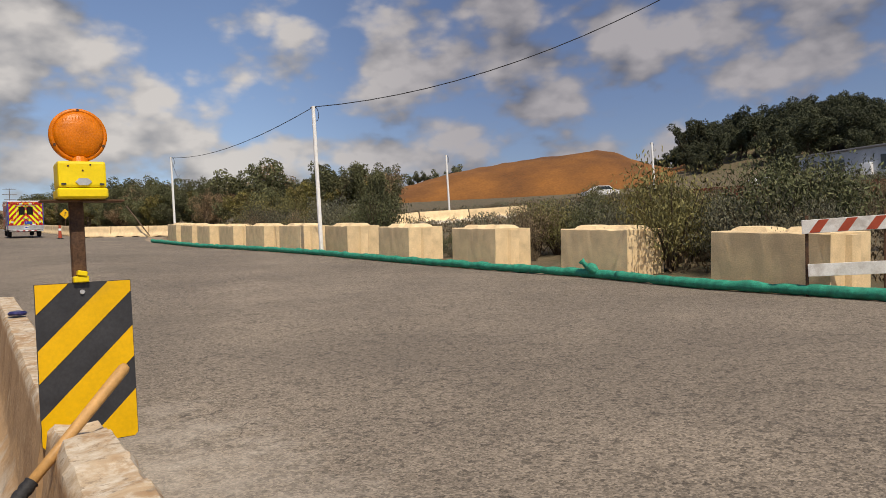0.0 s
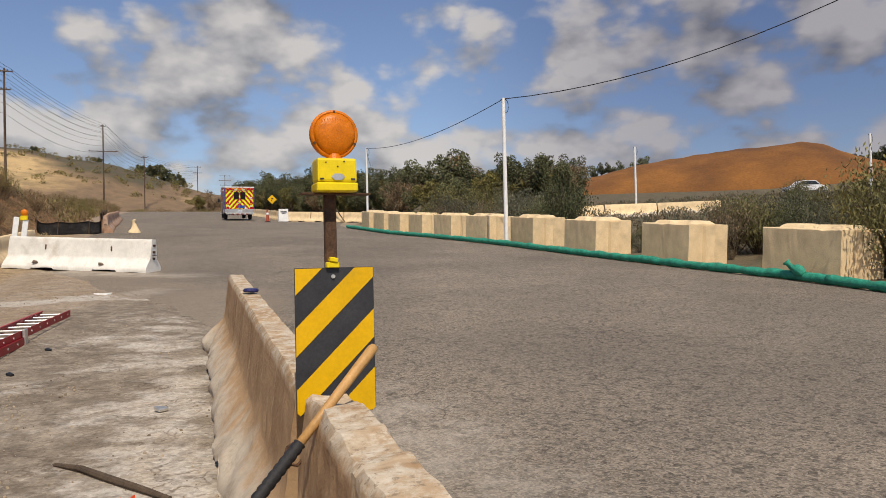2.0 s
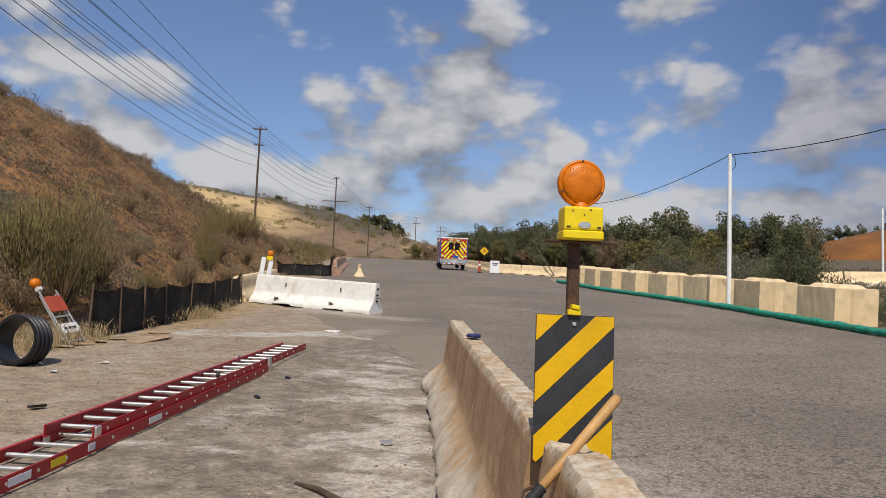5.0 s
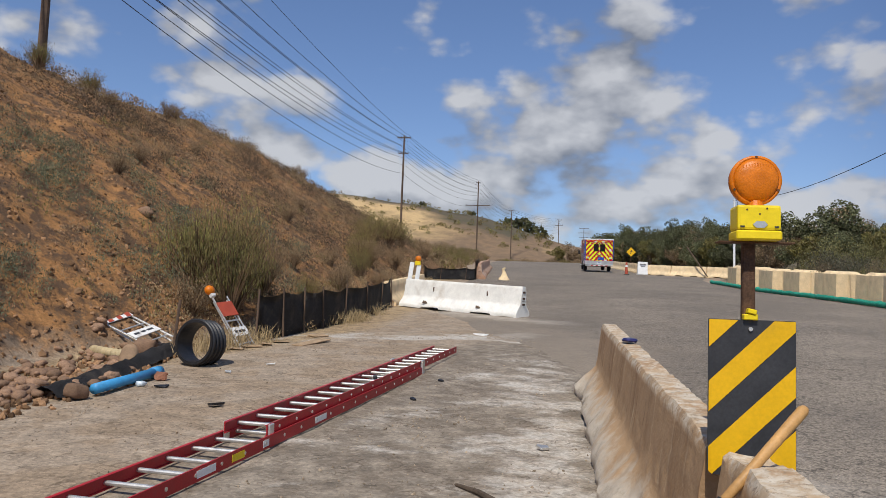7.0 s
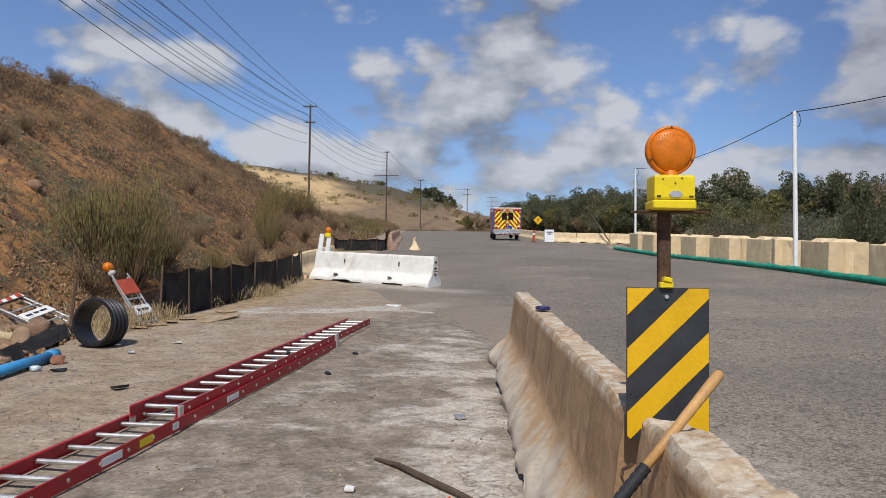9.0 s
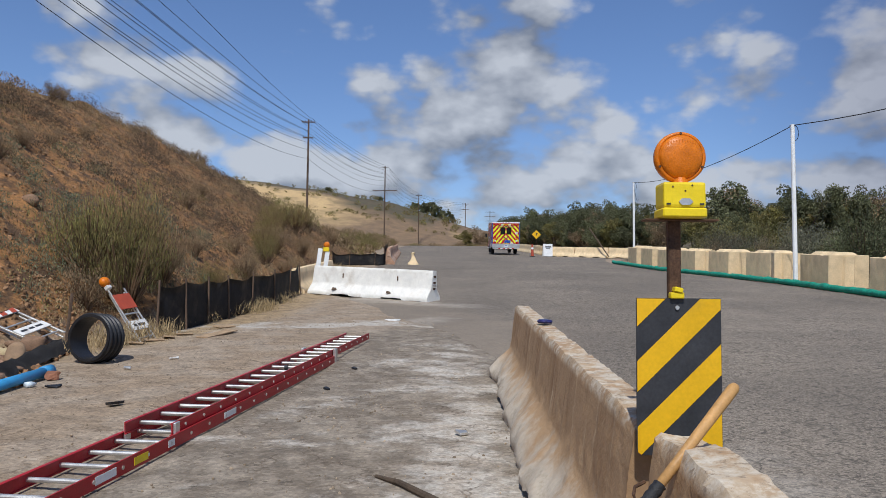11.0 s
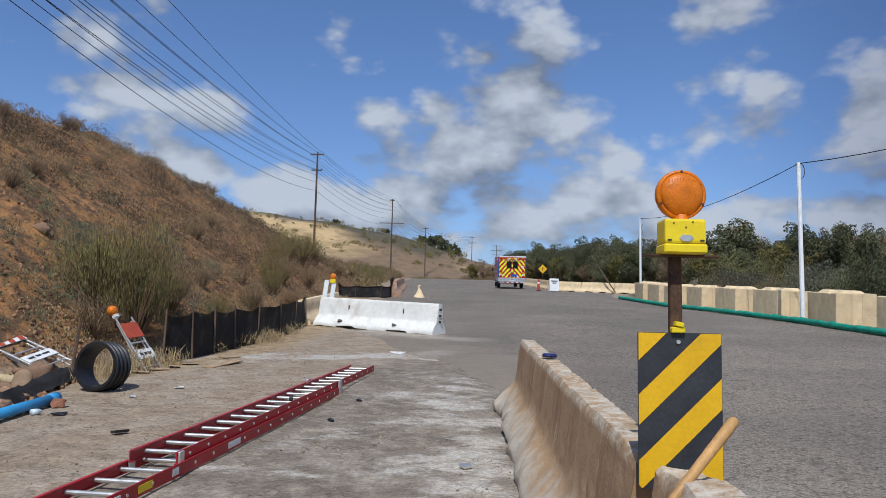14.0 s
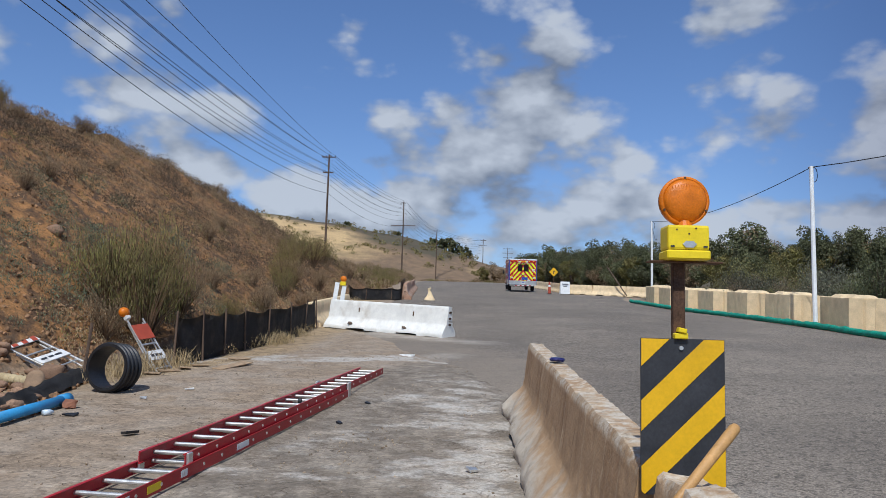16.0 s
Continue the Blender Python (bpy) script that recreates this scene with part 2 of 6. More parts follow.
def aggregate(nt, colour, nz, rng):
    """Stone chips and fine cracks in worn asphalt."""
    nd, ln = nt.nodes.new, nt.links.new
    tc = nd("ShaderNodeTexCoord")
    v = nd("ShaderNodeTexVoronoi")
    v.inputs["Scale"].default_value = 75
    ln(tc.outputs["Object"], v.inputs["Vector"])
    sp = nd("ShaderNodeSeparateColor")
    ln(v.outputs["Color"], sp.inputs[0])
    chips = nd("ShaderNodeVectorMath")
    chips.operation = "SCALE"
    ln(colour, chips.inputs[0])
    ln(rng(sp.outputs[0], 0, 1, 0.52, 1.48), chips.inputs["Scale"])
    v2 = nd("ShaderNodeTexVoronoi")
    v2.inputs["Scale"].default_value = 27
    ln(tc.outputs["Object"], v2.inputs["Vector"])
    sp3 = nd("ShaderNodeSeparateColor")
    ln(v2.outputs["Color"], sp3.inputs[0])
    pits = nd("ShaderNodeVectorMath")
    pits.operation = "SCALE"
    ln(chips.outputs[0], pits.inputs[0])
    ln(rng(sp3.outputs[1], 0.0, 0.35, 0.55, 1.08), pits.inputs["Scale"])
    chips = pits
    warp = nd("ShaderNodeMixRGB")
    warp.blend_type = "ADD"
    warp.inputs[0].default_value = 0.5
    ln(tc.outputs["Object"], warp.inputs[1])
    nn = nd("ShaderNodeTexNoise")
    nn.inputs["Scale"].default_value, nn.inputs["Detail"].default_value = 3.0, 6
    ln(tc.outputs["Object"], nn.inputs[0])
    ln(nn.outputs["Color"], warp.inputs[2])
    c = nd("ShaderNodeTexVoronoi")
    c.feature = "DISTANCE_TO_EDGE"
    c.inputs["Scale"].default_value = 2.6
    ln(warp.outputs[0], c.inputs["Vector"])
    m = nd("ShaderNodeMath")
    m.operation = "MULTIPLY"
    ln(rng(c.outputs["Distance"], 0.0, 0.036, 1, 0), m.inputs[0])
    ln(rng(nz(0.9, 7.0, 0.7), 0.47, 0.58, 0, 0.85), m.inputs[1])
    dark = nd("ShaderNodeMixRGB")
    ln(m.outputs[0], dark.inputs[0])
    ln(chips.outputs[0], dark.inputs[1])
    dark.inputs[2].default_value = (0.06, 0.05, 0.04, 1)
    # earth trodden over the broken edge
    at = nd("ShaderNodeAttribute")
    at.attribute_name = "edge"
    sp2 = nd("ShaderNodeSeparateColor")
    ln(at.outputs["Color"], sp2.inputs[0])
    layers, lower = ((0, (0.245, 0.198, 0.148), nz(1.3, 9.0, 0.7)), (1, (0.50, 0.45, 0.38), nz(2.4, 9.0, 0.75))), dark.outputs[0]
    for channel, rgb, wob in layers:
        add = nd("ShaderNodeMath")
        add.operation = "ADD"
        ln(wob, add.inputs[0])
        ln(sp2.outputs[channel], add.inputs[1])
        mix = nd("ShaderNodeMixRGB")
        ln(rng(add.outputs[0], 0.78, 1.22, 0, 0.62), mix.inputs[0])
        ln(lower, mix.inputs[1])
        mix.inputs[2].default_value = (*rgb, 1)
        lower = mix.outputs[0]
    return lower


def rust_runs(nt, colour, nz, rng):
    """Brown and pale runs down the sides, lime splashed over the foot, flaking paint on the top."""
    nd, ln = nt.nodes.new, nt.links.new
    tc = nd("ShaderNodeTexCoord")
    sep = nd("ShaderNodeSeparateXYZ")
    ln(tc.outputs["Object"], sep.inputs[0])

    def over(lower, fac, rgb):
        mx = nd("ShaderNodeMixRGB")
        ln(fac, mx.inputs[0])
        ln(lower, mx.inputs[1])
        mx.inputs[2].default_value = (*rgb, 1)
        return mx.outputs[0]

    def sum_of(a, b, op="ADD"):
        n = nd("ShaderNodeMath")
        n.operation = op
        ln(a, n.inputs[0])
        ln(b, n.inputs[1])
        return n.outputs[0]

    for place, across, lo, hi, amount, rgb in ((0.0, 3.0, 0.50, 0.64, 0.55, (0.26, 0.145, 0.068)), (7.0, 7.5, 0.56, 0.66, 0.65, (0.60, 0.47, 0.31)), (13.0, 11.0, 0.60, 0.68, 0.6, (0.17, 0.10, 0.055))):
        mp = nd("ShaderNodeMapping")
        mp.inputs["Scale"].default_value, mp.inputs["Location"].default_value = (0.3, across, 0.45), (place, place, 0)
        ln(tc.outputs["Object"], mp.inputs[0])
        n = nd("ShaderNodeTexNoise")
        n.inputs["Scale"].default_value, n.inputs["Detail"].default_value, n.inputs["Roughness"].default_value = 1.5, 5, 0.6
        ln(mp.outputs[0], n.inputs[0])
        colour = over(colour, sum_of(rng(n.outputs[0], lo, hi, 0, amount), rng(sep.outputs[2], 0.33, 0.48, 0, 1), "MULTIPLY"), rgb)
    foot = sum_of(rng(sep.outputs[2], 0.06, 0.46, 0.48, 0.0), nz(2.0, 9.0, 0.70))
    colour = over(colour, rng(foot, 0.66, 0.86, 0, 0.9), (0.52, 0.465, 0.38))
    grime = sum_of(rng(foot, 0.80, 0.95, 0, 1), rng(nz(4.0, 8.0, 0.72), 0.48, 0.62, 0, 0.75), "MULTIPLY")
    colour = over(colour, grime, (0.30, 0.245, 0.18))
    top = rng(sep.outputs[2], 0.745, 0.785, 0, 1)
    for scale, lo, hi, rgb in ((3.0, 0.40, 0.56, (0.50, 0.40, 0.28)), (12.0, 0.46, 0.62, (0.62, 0.56, 0.46)), (26.0, 0.55, 0.62, (0.24, 0.18, 0.12))):
        colour = over(colour, sum_of(top, rng(nz(scale, 9.0, 0.7), lo, hi, 0, 0.8), "MULTIPLY"), rgb)
    return colour


M_GROUND = mat("earth", (0.285, 0.214, 0.145), 0.95, var=0.20, scale=5.0, fine=42, bump=0.6, dist=0.016, tint=(0.335, 0.268, 0.198),
               tint_amount=0.8, tint_scale=1.6, tint_edge=(0.47, 0.56), extra=zone_mix)
M_ROAD = mat("asphalt", (0.172, 0.143, 0.111), 0.88, var=0.16, scale=0.5, fine=45, bump=0.8, dist=0.012, tint=(0.248, 0.207, 0.161),
             tint_amount=0.6, tint_scale=0.22, tint_edge=(0.40, 0.66), extra=aggregate)
M_CONC = mat("stained_concrete", (0.41, 0.270, 0.150), 0.9, var=0.08, scale=3.5, fine=45, bump=0.5, dist=0.008, extra=rust_runs)
M_CREAM = mat("cream_concrete", (0.76, 0.58, 0.345), 0.9, var=0.14, scale=2.5, fine=40, bump=0.4, tint=(0.42, 0.32, 0.20),
              tint_amount=0.5, tint_scale=1.6, tint_edge=(0.52, 0.72), per_object=0.08)
M_WHITEC = mat("white_painted_concrete", (0.78, 0.76, 0.70), 0.8, var=0.1, scale=4, fine=40, bump=0.3, tint=(0.50, 0.43, 0.34),
               tint_amount=0.55, tint_scale=2.4, tint_edge=(0.52, 0.70))
M_WHITE = mat("white_paint", (0.80, 0.80, 0.78), 0.6, var=0.08, scale=5, fine=30, bump=0.1)
M_YELLOW = mat("yellow_sheeting", (0.76, 0.43, 0.006), 0.45, var=0.08, scale=6, fine=80, bump=0.03, tint=(0.5, 0.33, 0.04),
               tint_amount=0.4, tint_scale=7, tint_edge=(0.6, 0.8))
M_BLACK = mat("black_sheeting", (0.035, 0.036, 0.04), 0.5, var=0.2, scale=8, fine=90, bump=0.05)
M_LAMPBOX = mat("yellow_plastic", (0.80, 0.60, 0.012), 0.4, var=0.07, scale=10, fine=90, bump=0.05, tint=(0.45, 0.38, 0.05),
                tint_amount=0.5, tint_scale=14, tint_edge=(0.62, 0.75))
M_AMBER = mat("amber_plastic", (0.62, 0.165, 0.006), 0.38, var=0.16, scale=24, fine=160, bump=0.15, spec=0.3)
M_RUST = mat("rusty_steel", (0.11, 0.06, 0.035), 0.85, 0.25, var=0.4, scale=14, fine=120, bump=0.4, tint=(0.05, 0.035, 0.03),
             tint_amount=0.8, tint_scale=9)
M_GREEN = mat("green_netting", (0.02, 0.29, 0.19), 0.7, var=0.35, scale=12, fine=110, bump=0.7, tint=(0.02, 0.10, 0.07),
              tint_amount=0.6, tint_scale=6)
M_POLE = mat("weathered_pole", (0.12, 0.08, 0.055), 0.9, var=0.3, scale=4, fine=40, bump=0.4)
M_WIRE = mat("cable", (0.02, 0.02, 0.022), 0.6, var=0.05, bump=0)
M_RED = mat("red_fibreglass", (0.40, 0.018, 0.025), 0.45, var=0.14, scale=7, fine=80, bump=0.06, tint=(0.25, 0.05, 0.05),
            tint_amount=0.5, tint_scale=9, tint_edge=(0.55, 0.75))
M_ALU = mat("worn_aluminium", (0.62, 0.61, 0.58), 0.42, 0.75, var=0.12, scale=12, fine=120, bump=0.1)
M_WOOD = mat("wood", (0.50, 0.28, 0.10), 0.55, var=0.18, scale=9, fine=70, bump=0.1)
M_RUBBER = mat("black_rubber", (0.022, 0.022, 0.024), 0.65, var=0.25, scale=20, fine=160, bump=0.3)
M_FABRIC = mat("black_fabric", (0.045, 0.043, 0.044), 0.8, var=0.35, scale=3, fine=90, bump=0.5, tint=(0.15, 0.125, 0.095),
               tint_amount=0.7, tint_scale=2.5, tint_edge=(0.5, 0.75))
M_PLASTIC_BLACK = mat("black_plastic", (0.018, 0.018, 0.02), 0.4, var=0.2, scale=8, fine=60, bump=0.1)
M_BLUE = mat("blue_pvc", (0.05, 0.27, 0.52), 0.45, var=0.15, scale=6, fine=60, bump=0.1, tint=(0.3, 0.35, 0.36), tint_amount=0.5,
             tint_scale=4, tint_edge=(0.55, 0.7))
M_STONE = mat("field_stone", (0.20, 0.122, 0.076), 0.9, var=0.28, scale=5, fine=60, bump=0.4, per_island=0.35, per_object=0.3)
M_LEAF = mat("olive_leaves", (0.165, 0.145, 0.042), 0.75, var=0.3, scale=1.2, fine=12, bump=0, per_island=0.35, per_object=0.15,
             tint=(0.17, 0.115, 0.055), tint_amount=0.8, tint_scale=0.5, tint_edge=(0.45, 0.6))
M_LEAFD = mat("dark_leaves", (0.095, 0.100, 0.045), 0.75, var=0.25, scale=0.8, fine=12, bump=0, per_island=0.28, per_object=0.25,
              tint=(0.13, 0.11, 0.06), tint_amount=0.7, tint_scale=0.35, tint_edge=(0.48, 0.62))
M_SAGE = mat("sage_leaves", (0.125, 0.138, 0.080), 0.85, var=0.3, scale=2, fine=12, bump=0, per_island=0.4)
M_DRY = mat("dry_stalks", (0.25, 0.172, 0.095), 0.9, var=0.3, scale=2, fine=12, bump=0, per_island=0.5, tint=(0.15, 0.105, 0.065),
            tint_amount=0.8, tint_scale=0.6)
M_BROOM = mat("broom_leaves", (0.215, 0.172, 0.055), 0.8, var=0.3, scale=1.2, fine=12, bump=0, per_island=0.4, per_object=0.15, tint=(0.19, 0.12, 0.06),
              tint_amount=0.8, tint_scale=0.7, tint_edge=(0.42, 0.6))
# distance haze is put into this paler leaf colour
M_HAZY = mat("hazed_leaves", (0.125, 0.130, 0.075), 0.8, var=0.25, scale=0.5, fine=8, bump=0, per_island=0.3, per_object=0.25)
M_BARK = mat("bark", (0.09, 0.065, 0.045), 0.95, var=0.3, scale=8, fine=50, bump=0.5)

# ---------------------------------------------------------------- small builders


def finish(name, me, material, parent=None, label="", m=None, smooth=False):
    me.materials.append(material) if material else None
    if smooth:
        me.polygons.foreach_set("use_smooth", [True] * len(me.polygons))
    ob = new(name, me)
    if parent is not None:
        ob.parent = parent
    if m is not None:
        ob.matrix_basis = m
    if label:
        ob["label"] = label
    return ob


def part(name, bm, material, parent=None, label="", m=None, smooth=False):
    me = bpy.data.meshes.new(name)
    bmesh.ops.recalc_face_normals(bm, faces=bm.faces)
    bm.to_mesh(me)
    bm.free()
    return finish(name, me, material, parent, label, m, smooth)


def thing(name, m, label, category, group="", kind=""):
    e = new(name)
    e.empty_display_size = 0.1
    e.matrix_basis = m
    return tagged(e, label, category, group, kind)


def box(sx, sy, sz, at=(0, 0, 0), turn=(0, 0, 0), bevel=0.0, bm=None, seg=1):
    """A box of that size round its centre at, with bevelled edges."""
    bm = bm or bmesh.new()
    r = bmesh.ops.create_cube(bm, size=1, matrix=pose(*at, *turn) @ Matrix.Diagonal((sx, sy, sz, 1)))
    if bevel:
        es = list({e for v in r["verts"] for e in v.link_edges})
        bmesh.ops.bevel(bm, geom=es, offset=bevel, segments=seg, affect="EDGES", profile=0.6)
    return bm


def rod(p0, p1, r0, r1=None, n=10, bm=None, cap=True):
    bm = bm or bmesh.new()
    p0, p1 = Vector(p0), Vector(p1)
    d = p1 - p0
    m = Matrix.Translation((p0 + p1) / 2) @ d.to_track_quat("Z", "Y").to_matrix().to_4x4()
    bmesh.ops.create_cone(bm, cap_ends=cap, segments=n, radius1=r0, radius2=r0 if r1 is None else r1, depth=d.length, matrix=m)
    return bm


def prism(outline, depth, axis="Y", bm=None, m=None):
    """An outline (pairs) pushed along an axis, centred on it."""
    bm = bm or bmesh.new()
    place = {"Y": lambda a, b, d: (a, d, b), "X": lambda a, b, d: (d, a, b), "Z": lambda a, b, d: (a, b, d)}[axis]
    m = m or Matrix()
    f = [bm.verts.new(m @ Vector(place(a, b, -depth / 2))) for a, b in outline]
    g = [bm.verts.new(m @ Vector(place(a, b, depth / 2))) for a, b in outline]
    bm.faces.new(f)
    bm.faces.new(g[::-1])
    k = len(f)
    for i in range(k):
        bm.faces.new((f[i], g[i], g[(i + 1) % k], f[(i + 1) % k]))
    return bm


def lathe(profile, n=24, bm=None, m=None, close=False):
    """A profile (radius, height) turned round z."""
    bm = bm or bmesh.new()
    m = m or Matrix()
    rings = [[bm.verts.new(m @ Vector((r * math.cos(2 * math.pi * k / n), r * math.sin(2 * math.pi * k / n), z))) for k in range(n)]
             for r, z in profile]
    pairs = list(zip(rings, rings[1:])) + ([(rings[-1], rings[0])] if close else [])
    for a, b in pairs:
        for k in range(n):
            bm.faces.new((a[k], a[(k + 1) % n], b[(k + 1) % n], b[k]))
    return bm


def tube(points, radius, n=8, bm=None, radii=None):
    """A round string along points."""
    bm = bm or bmesh.new()
    pts = [Vector(p) for p in points]
    rings = []
    for i, p in enumerate(pts):
        d = (pts[min(i + 1, len(pts) - 1)] - pts[max(i - 1, 0)]).normalized()
        s = d.cross(Vector((0, 0, 1)))
        s = s.normalized() if s.length > 0.01 else Vector((1, 0, 0))
        u = s.cross(d)
        r = radii[i] if radii else radius
        rings.append([bm.verts.new(p + r * (math.cos(2 * math.pi * k / n) * s + math.sin(2 * math.pi * k / n) * u)) for k in range(n)])
    for a, b in zip(rings, rings[1:]):
        for k in range(n):
            bm.faces.new((a[k], a[(k + 1) % n], b[(k + 1) % n], b[k]))
    bm.faces.new(rings[0])
    bm.faces.new(rings[-1][::-1])
    return bm


def roughen(bm, amount, size=4.0, seed=0.0):
    for v in bm.verts:
        v.co += Vector(noise.noise_vector(v.co * size + Vector((seed, seed * 0.7, 0)))) * amount
    return bm


def leaves(name, centres, radius, count, size, material, parent=None, label="", seed=1, up=0.0, aspect=2.2, flat=1.0, m=None):
    """Many small two-sided leaf blades round centres: (x, y, z, radius) each."""
    r = np.random.RandomState(seed)
    c = np.array(centres, float).reshape(-1, 4)
    weight = c[:, 3] ** 2
    pick = r.choice(len(c), count, p=weight / weight.sum())
    d = r.normal(size=(count, 3))
    d /= np.linalg.norm(d, axis=1)[:, None]
    d[:, 2] *= flat
    pos = c[pick, :3] + d * (c[pick, 3] * radius * r.uniform(0.45, 1.08, count) ** 0.7)[:, None]
    a = r.normal(size=(count, 3)) * (1 - up * 0.75)
    a[:, 2] += up * 2.2
    a /= np.linalg.norm(a, axis=1)[:, None]
    b = np.cross(a, r.normal(size=(count, 3)))
    b /= np.linalg.norm(b, axis=1)[:, None]
    s = size * r.uniform(0.55, 1.35, count)[:, None]
    quad = np.stack([pos - a * s * aspect / 2, pos + b * s / 2, pos + a * s * aspect / 2, pos - b * s / 2], 1).reshape(-1, 3)
    me = bpy.data.meshes.new(name)
    me.vertices.add(count * 4)
    me.vertices.foreach_set("co", quad.ravel())
    me.loops.add(count * 4)
    me.loops.foreach_set("vertex_index", np.arange(count * 4))
    me.polygons.add(count)
    me.polygons.foreach_set("loop_start", np.arange(count) * 4)
    me.update(calc_edges=True)
    return finish(name, me, material, parent, label, m)


# ---------------------------------------------------------------- lie of the land
PROFILE_Y = [-60, -20, 0, 3, 9, 14, 20, 30, 45, 60, 80, 130, 170, 3000]
PROFILE_Z = [-2.2, -0.6, 0.10, 0.27, 0.62, 1.05, 1.60, 2.52, 3.70, 4.76, 6.35, 10.3, 11.6, 30.0]
# crossfall: how far the right edge lies above or below the crown
CROSS_Y = [0, 12, 16, 20, 25, 30, 36, 45, 60]
CROSS_Z = [0.11, 0.11, 0.07, 0.04, 0.0, -0.09, -0.14, -0.07, 0.0]


def sstep(a, b, v):
    k = min(1.0, max(0.0, (v - a) / (b - a)))
    return k * k * (3 - 2 * k)


def road_z(x, y):
    """Height of the roadway and its verges."""
    z = float(np.interp(y, PROFILE_Y, PROFILE_Z)) + float(np.interp(y, CROSS_Y, CROSS_Z)) * max(0.0, min(x, 13.0) - 4.0) / 8
    return z - 0.2 * sstep(4.5, 0.5, x) * sstep(10, 19, y) * sstep(42, 28, y)


def tube_x(y):
    """The right edge of the roadway, where the block wall stands."""
    return float(np.interp(y, [-60, 4, 12.5, 16.5, 20, 23.7, 28, 33, 36, 44, 50, 58, 130, 400], [12.9, 12.45, 12.45, 12.1, 11.85, 11.7, 11.45, 11.0, 10.75, 10.4, 11.3, 13.2, 11.0, 8.0]))


def foot_x(y):
    """The foot of the cut slope."""
    return float(np.interp(y, [-60, 6, 9.5, 11.5, 14, 22, 30, 45, 75, 130, 400], [-6.0, -5.9, -5.8, -5.1, -4.4, -4.0, -4.6, -5.2, -7.2, -9, -20]))


def land_z(x, y):
    """Height of the whole sheet of land."""
    z = road_z(x, y)
    f = foot_x(y)
    if x < f:
        crest = float(np.interp(y, [-80, 5, 18, 23.5, 27, 32, 39, 47, 53, 58, 63, 70, 130], [8.0, 7.3, 6.95, 6.4, 6.7, 6.7, 6.05, 5.3, 4.6, 3.3, 1.8, 1.0, 0.9]))
        k = min(1.0, (f - x) / (f + 14.2 if f > -8 else 6.2))
        rough = noise.noise(Vector((x * 0.35, y * 0.35, 3))) * 0.28 + noise.noise(Vector((x * 1.3, y * 1.3, 9))) * 0.17 + noise.noise(Vector((x * 3.1, y * 3.1, 4))) * 0.09
        z += crest * (k ** 0.92) + rough * sstep(0.02, 0.35, k)
        z += 0.05 * max(0.0, f - x - 9.0) * sstep(300, 60, -x)
    r = tube_x(y) + 1.6
    if x > r:
        z += min(3.5, 0.052 * (x - r)) + noise.noise(Vector((x * 0.3, y * 0.3, 5))) * 0.2 * sstep(0, 5, x - r)
        # distant rise behind the mound, wooded rise
        z += 9.0 * math.exp(-((x - 132) / 60) ** 2 - ((y - 203) / 24) ** 2)
        h = math.exp(-((x - 165) / 40) ** 2 - ((y - 92) / 45) ** 2)
        z += 13 * h
    # long terraced ridge ahead
    if y > 160:
        top = float(np.interp(x, [-900, -300, -67, -44, -16, 10, 40, 90, 300], [42, 41, 38.9, 37.3, 33.8, 26.0, 19.5, 15.5, 14]))
        k = sstep(165, 262, y) if y < 262 else sstep(900, 262, y)
        step = 0.06 * math.sin(k * 19) * k * (1 - k)
        z += max(0.0, top - 12.8) * max(0.0, k + step) * (1 + 0.04 * noise.noise(Vector((x * 0.05, y * 0.05, 1))))
    return z


def spread(core_a, core_b, step, reach):
    a = list(np.arange(core_a, core_b + 1e-6, step))
    lo, hi, s = [], [], step
    while a[0] - sum(lo) > -reach:
        s *= 1.16
        lo.append(s)
    s = step
    while a[-1] + sum(hi) < reach:
        s *= 1.16
        hi.append(s)
    left = [a[0] - sum(lo[:k]) for k in range(len(lo), 0, -1)]
    right = [a[-1] + sum(hi[:k]) for k in range(1, len(hi) + 1)]
    return left + a + right


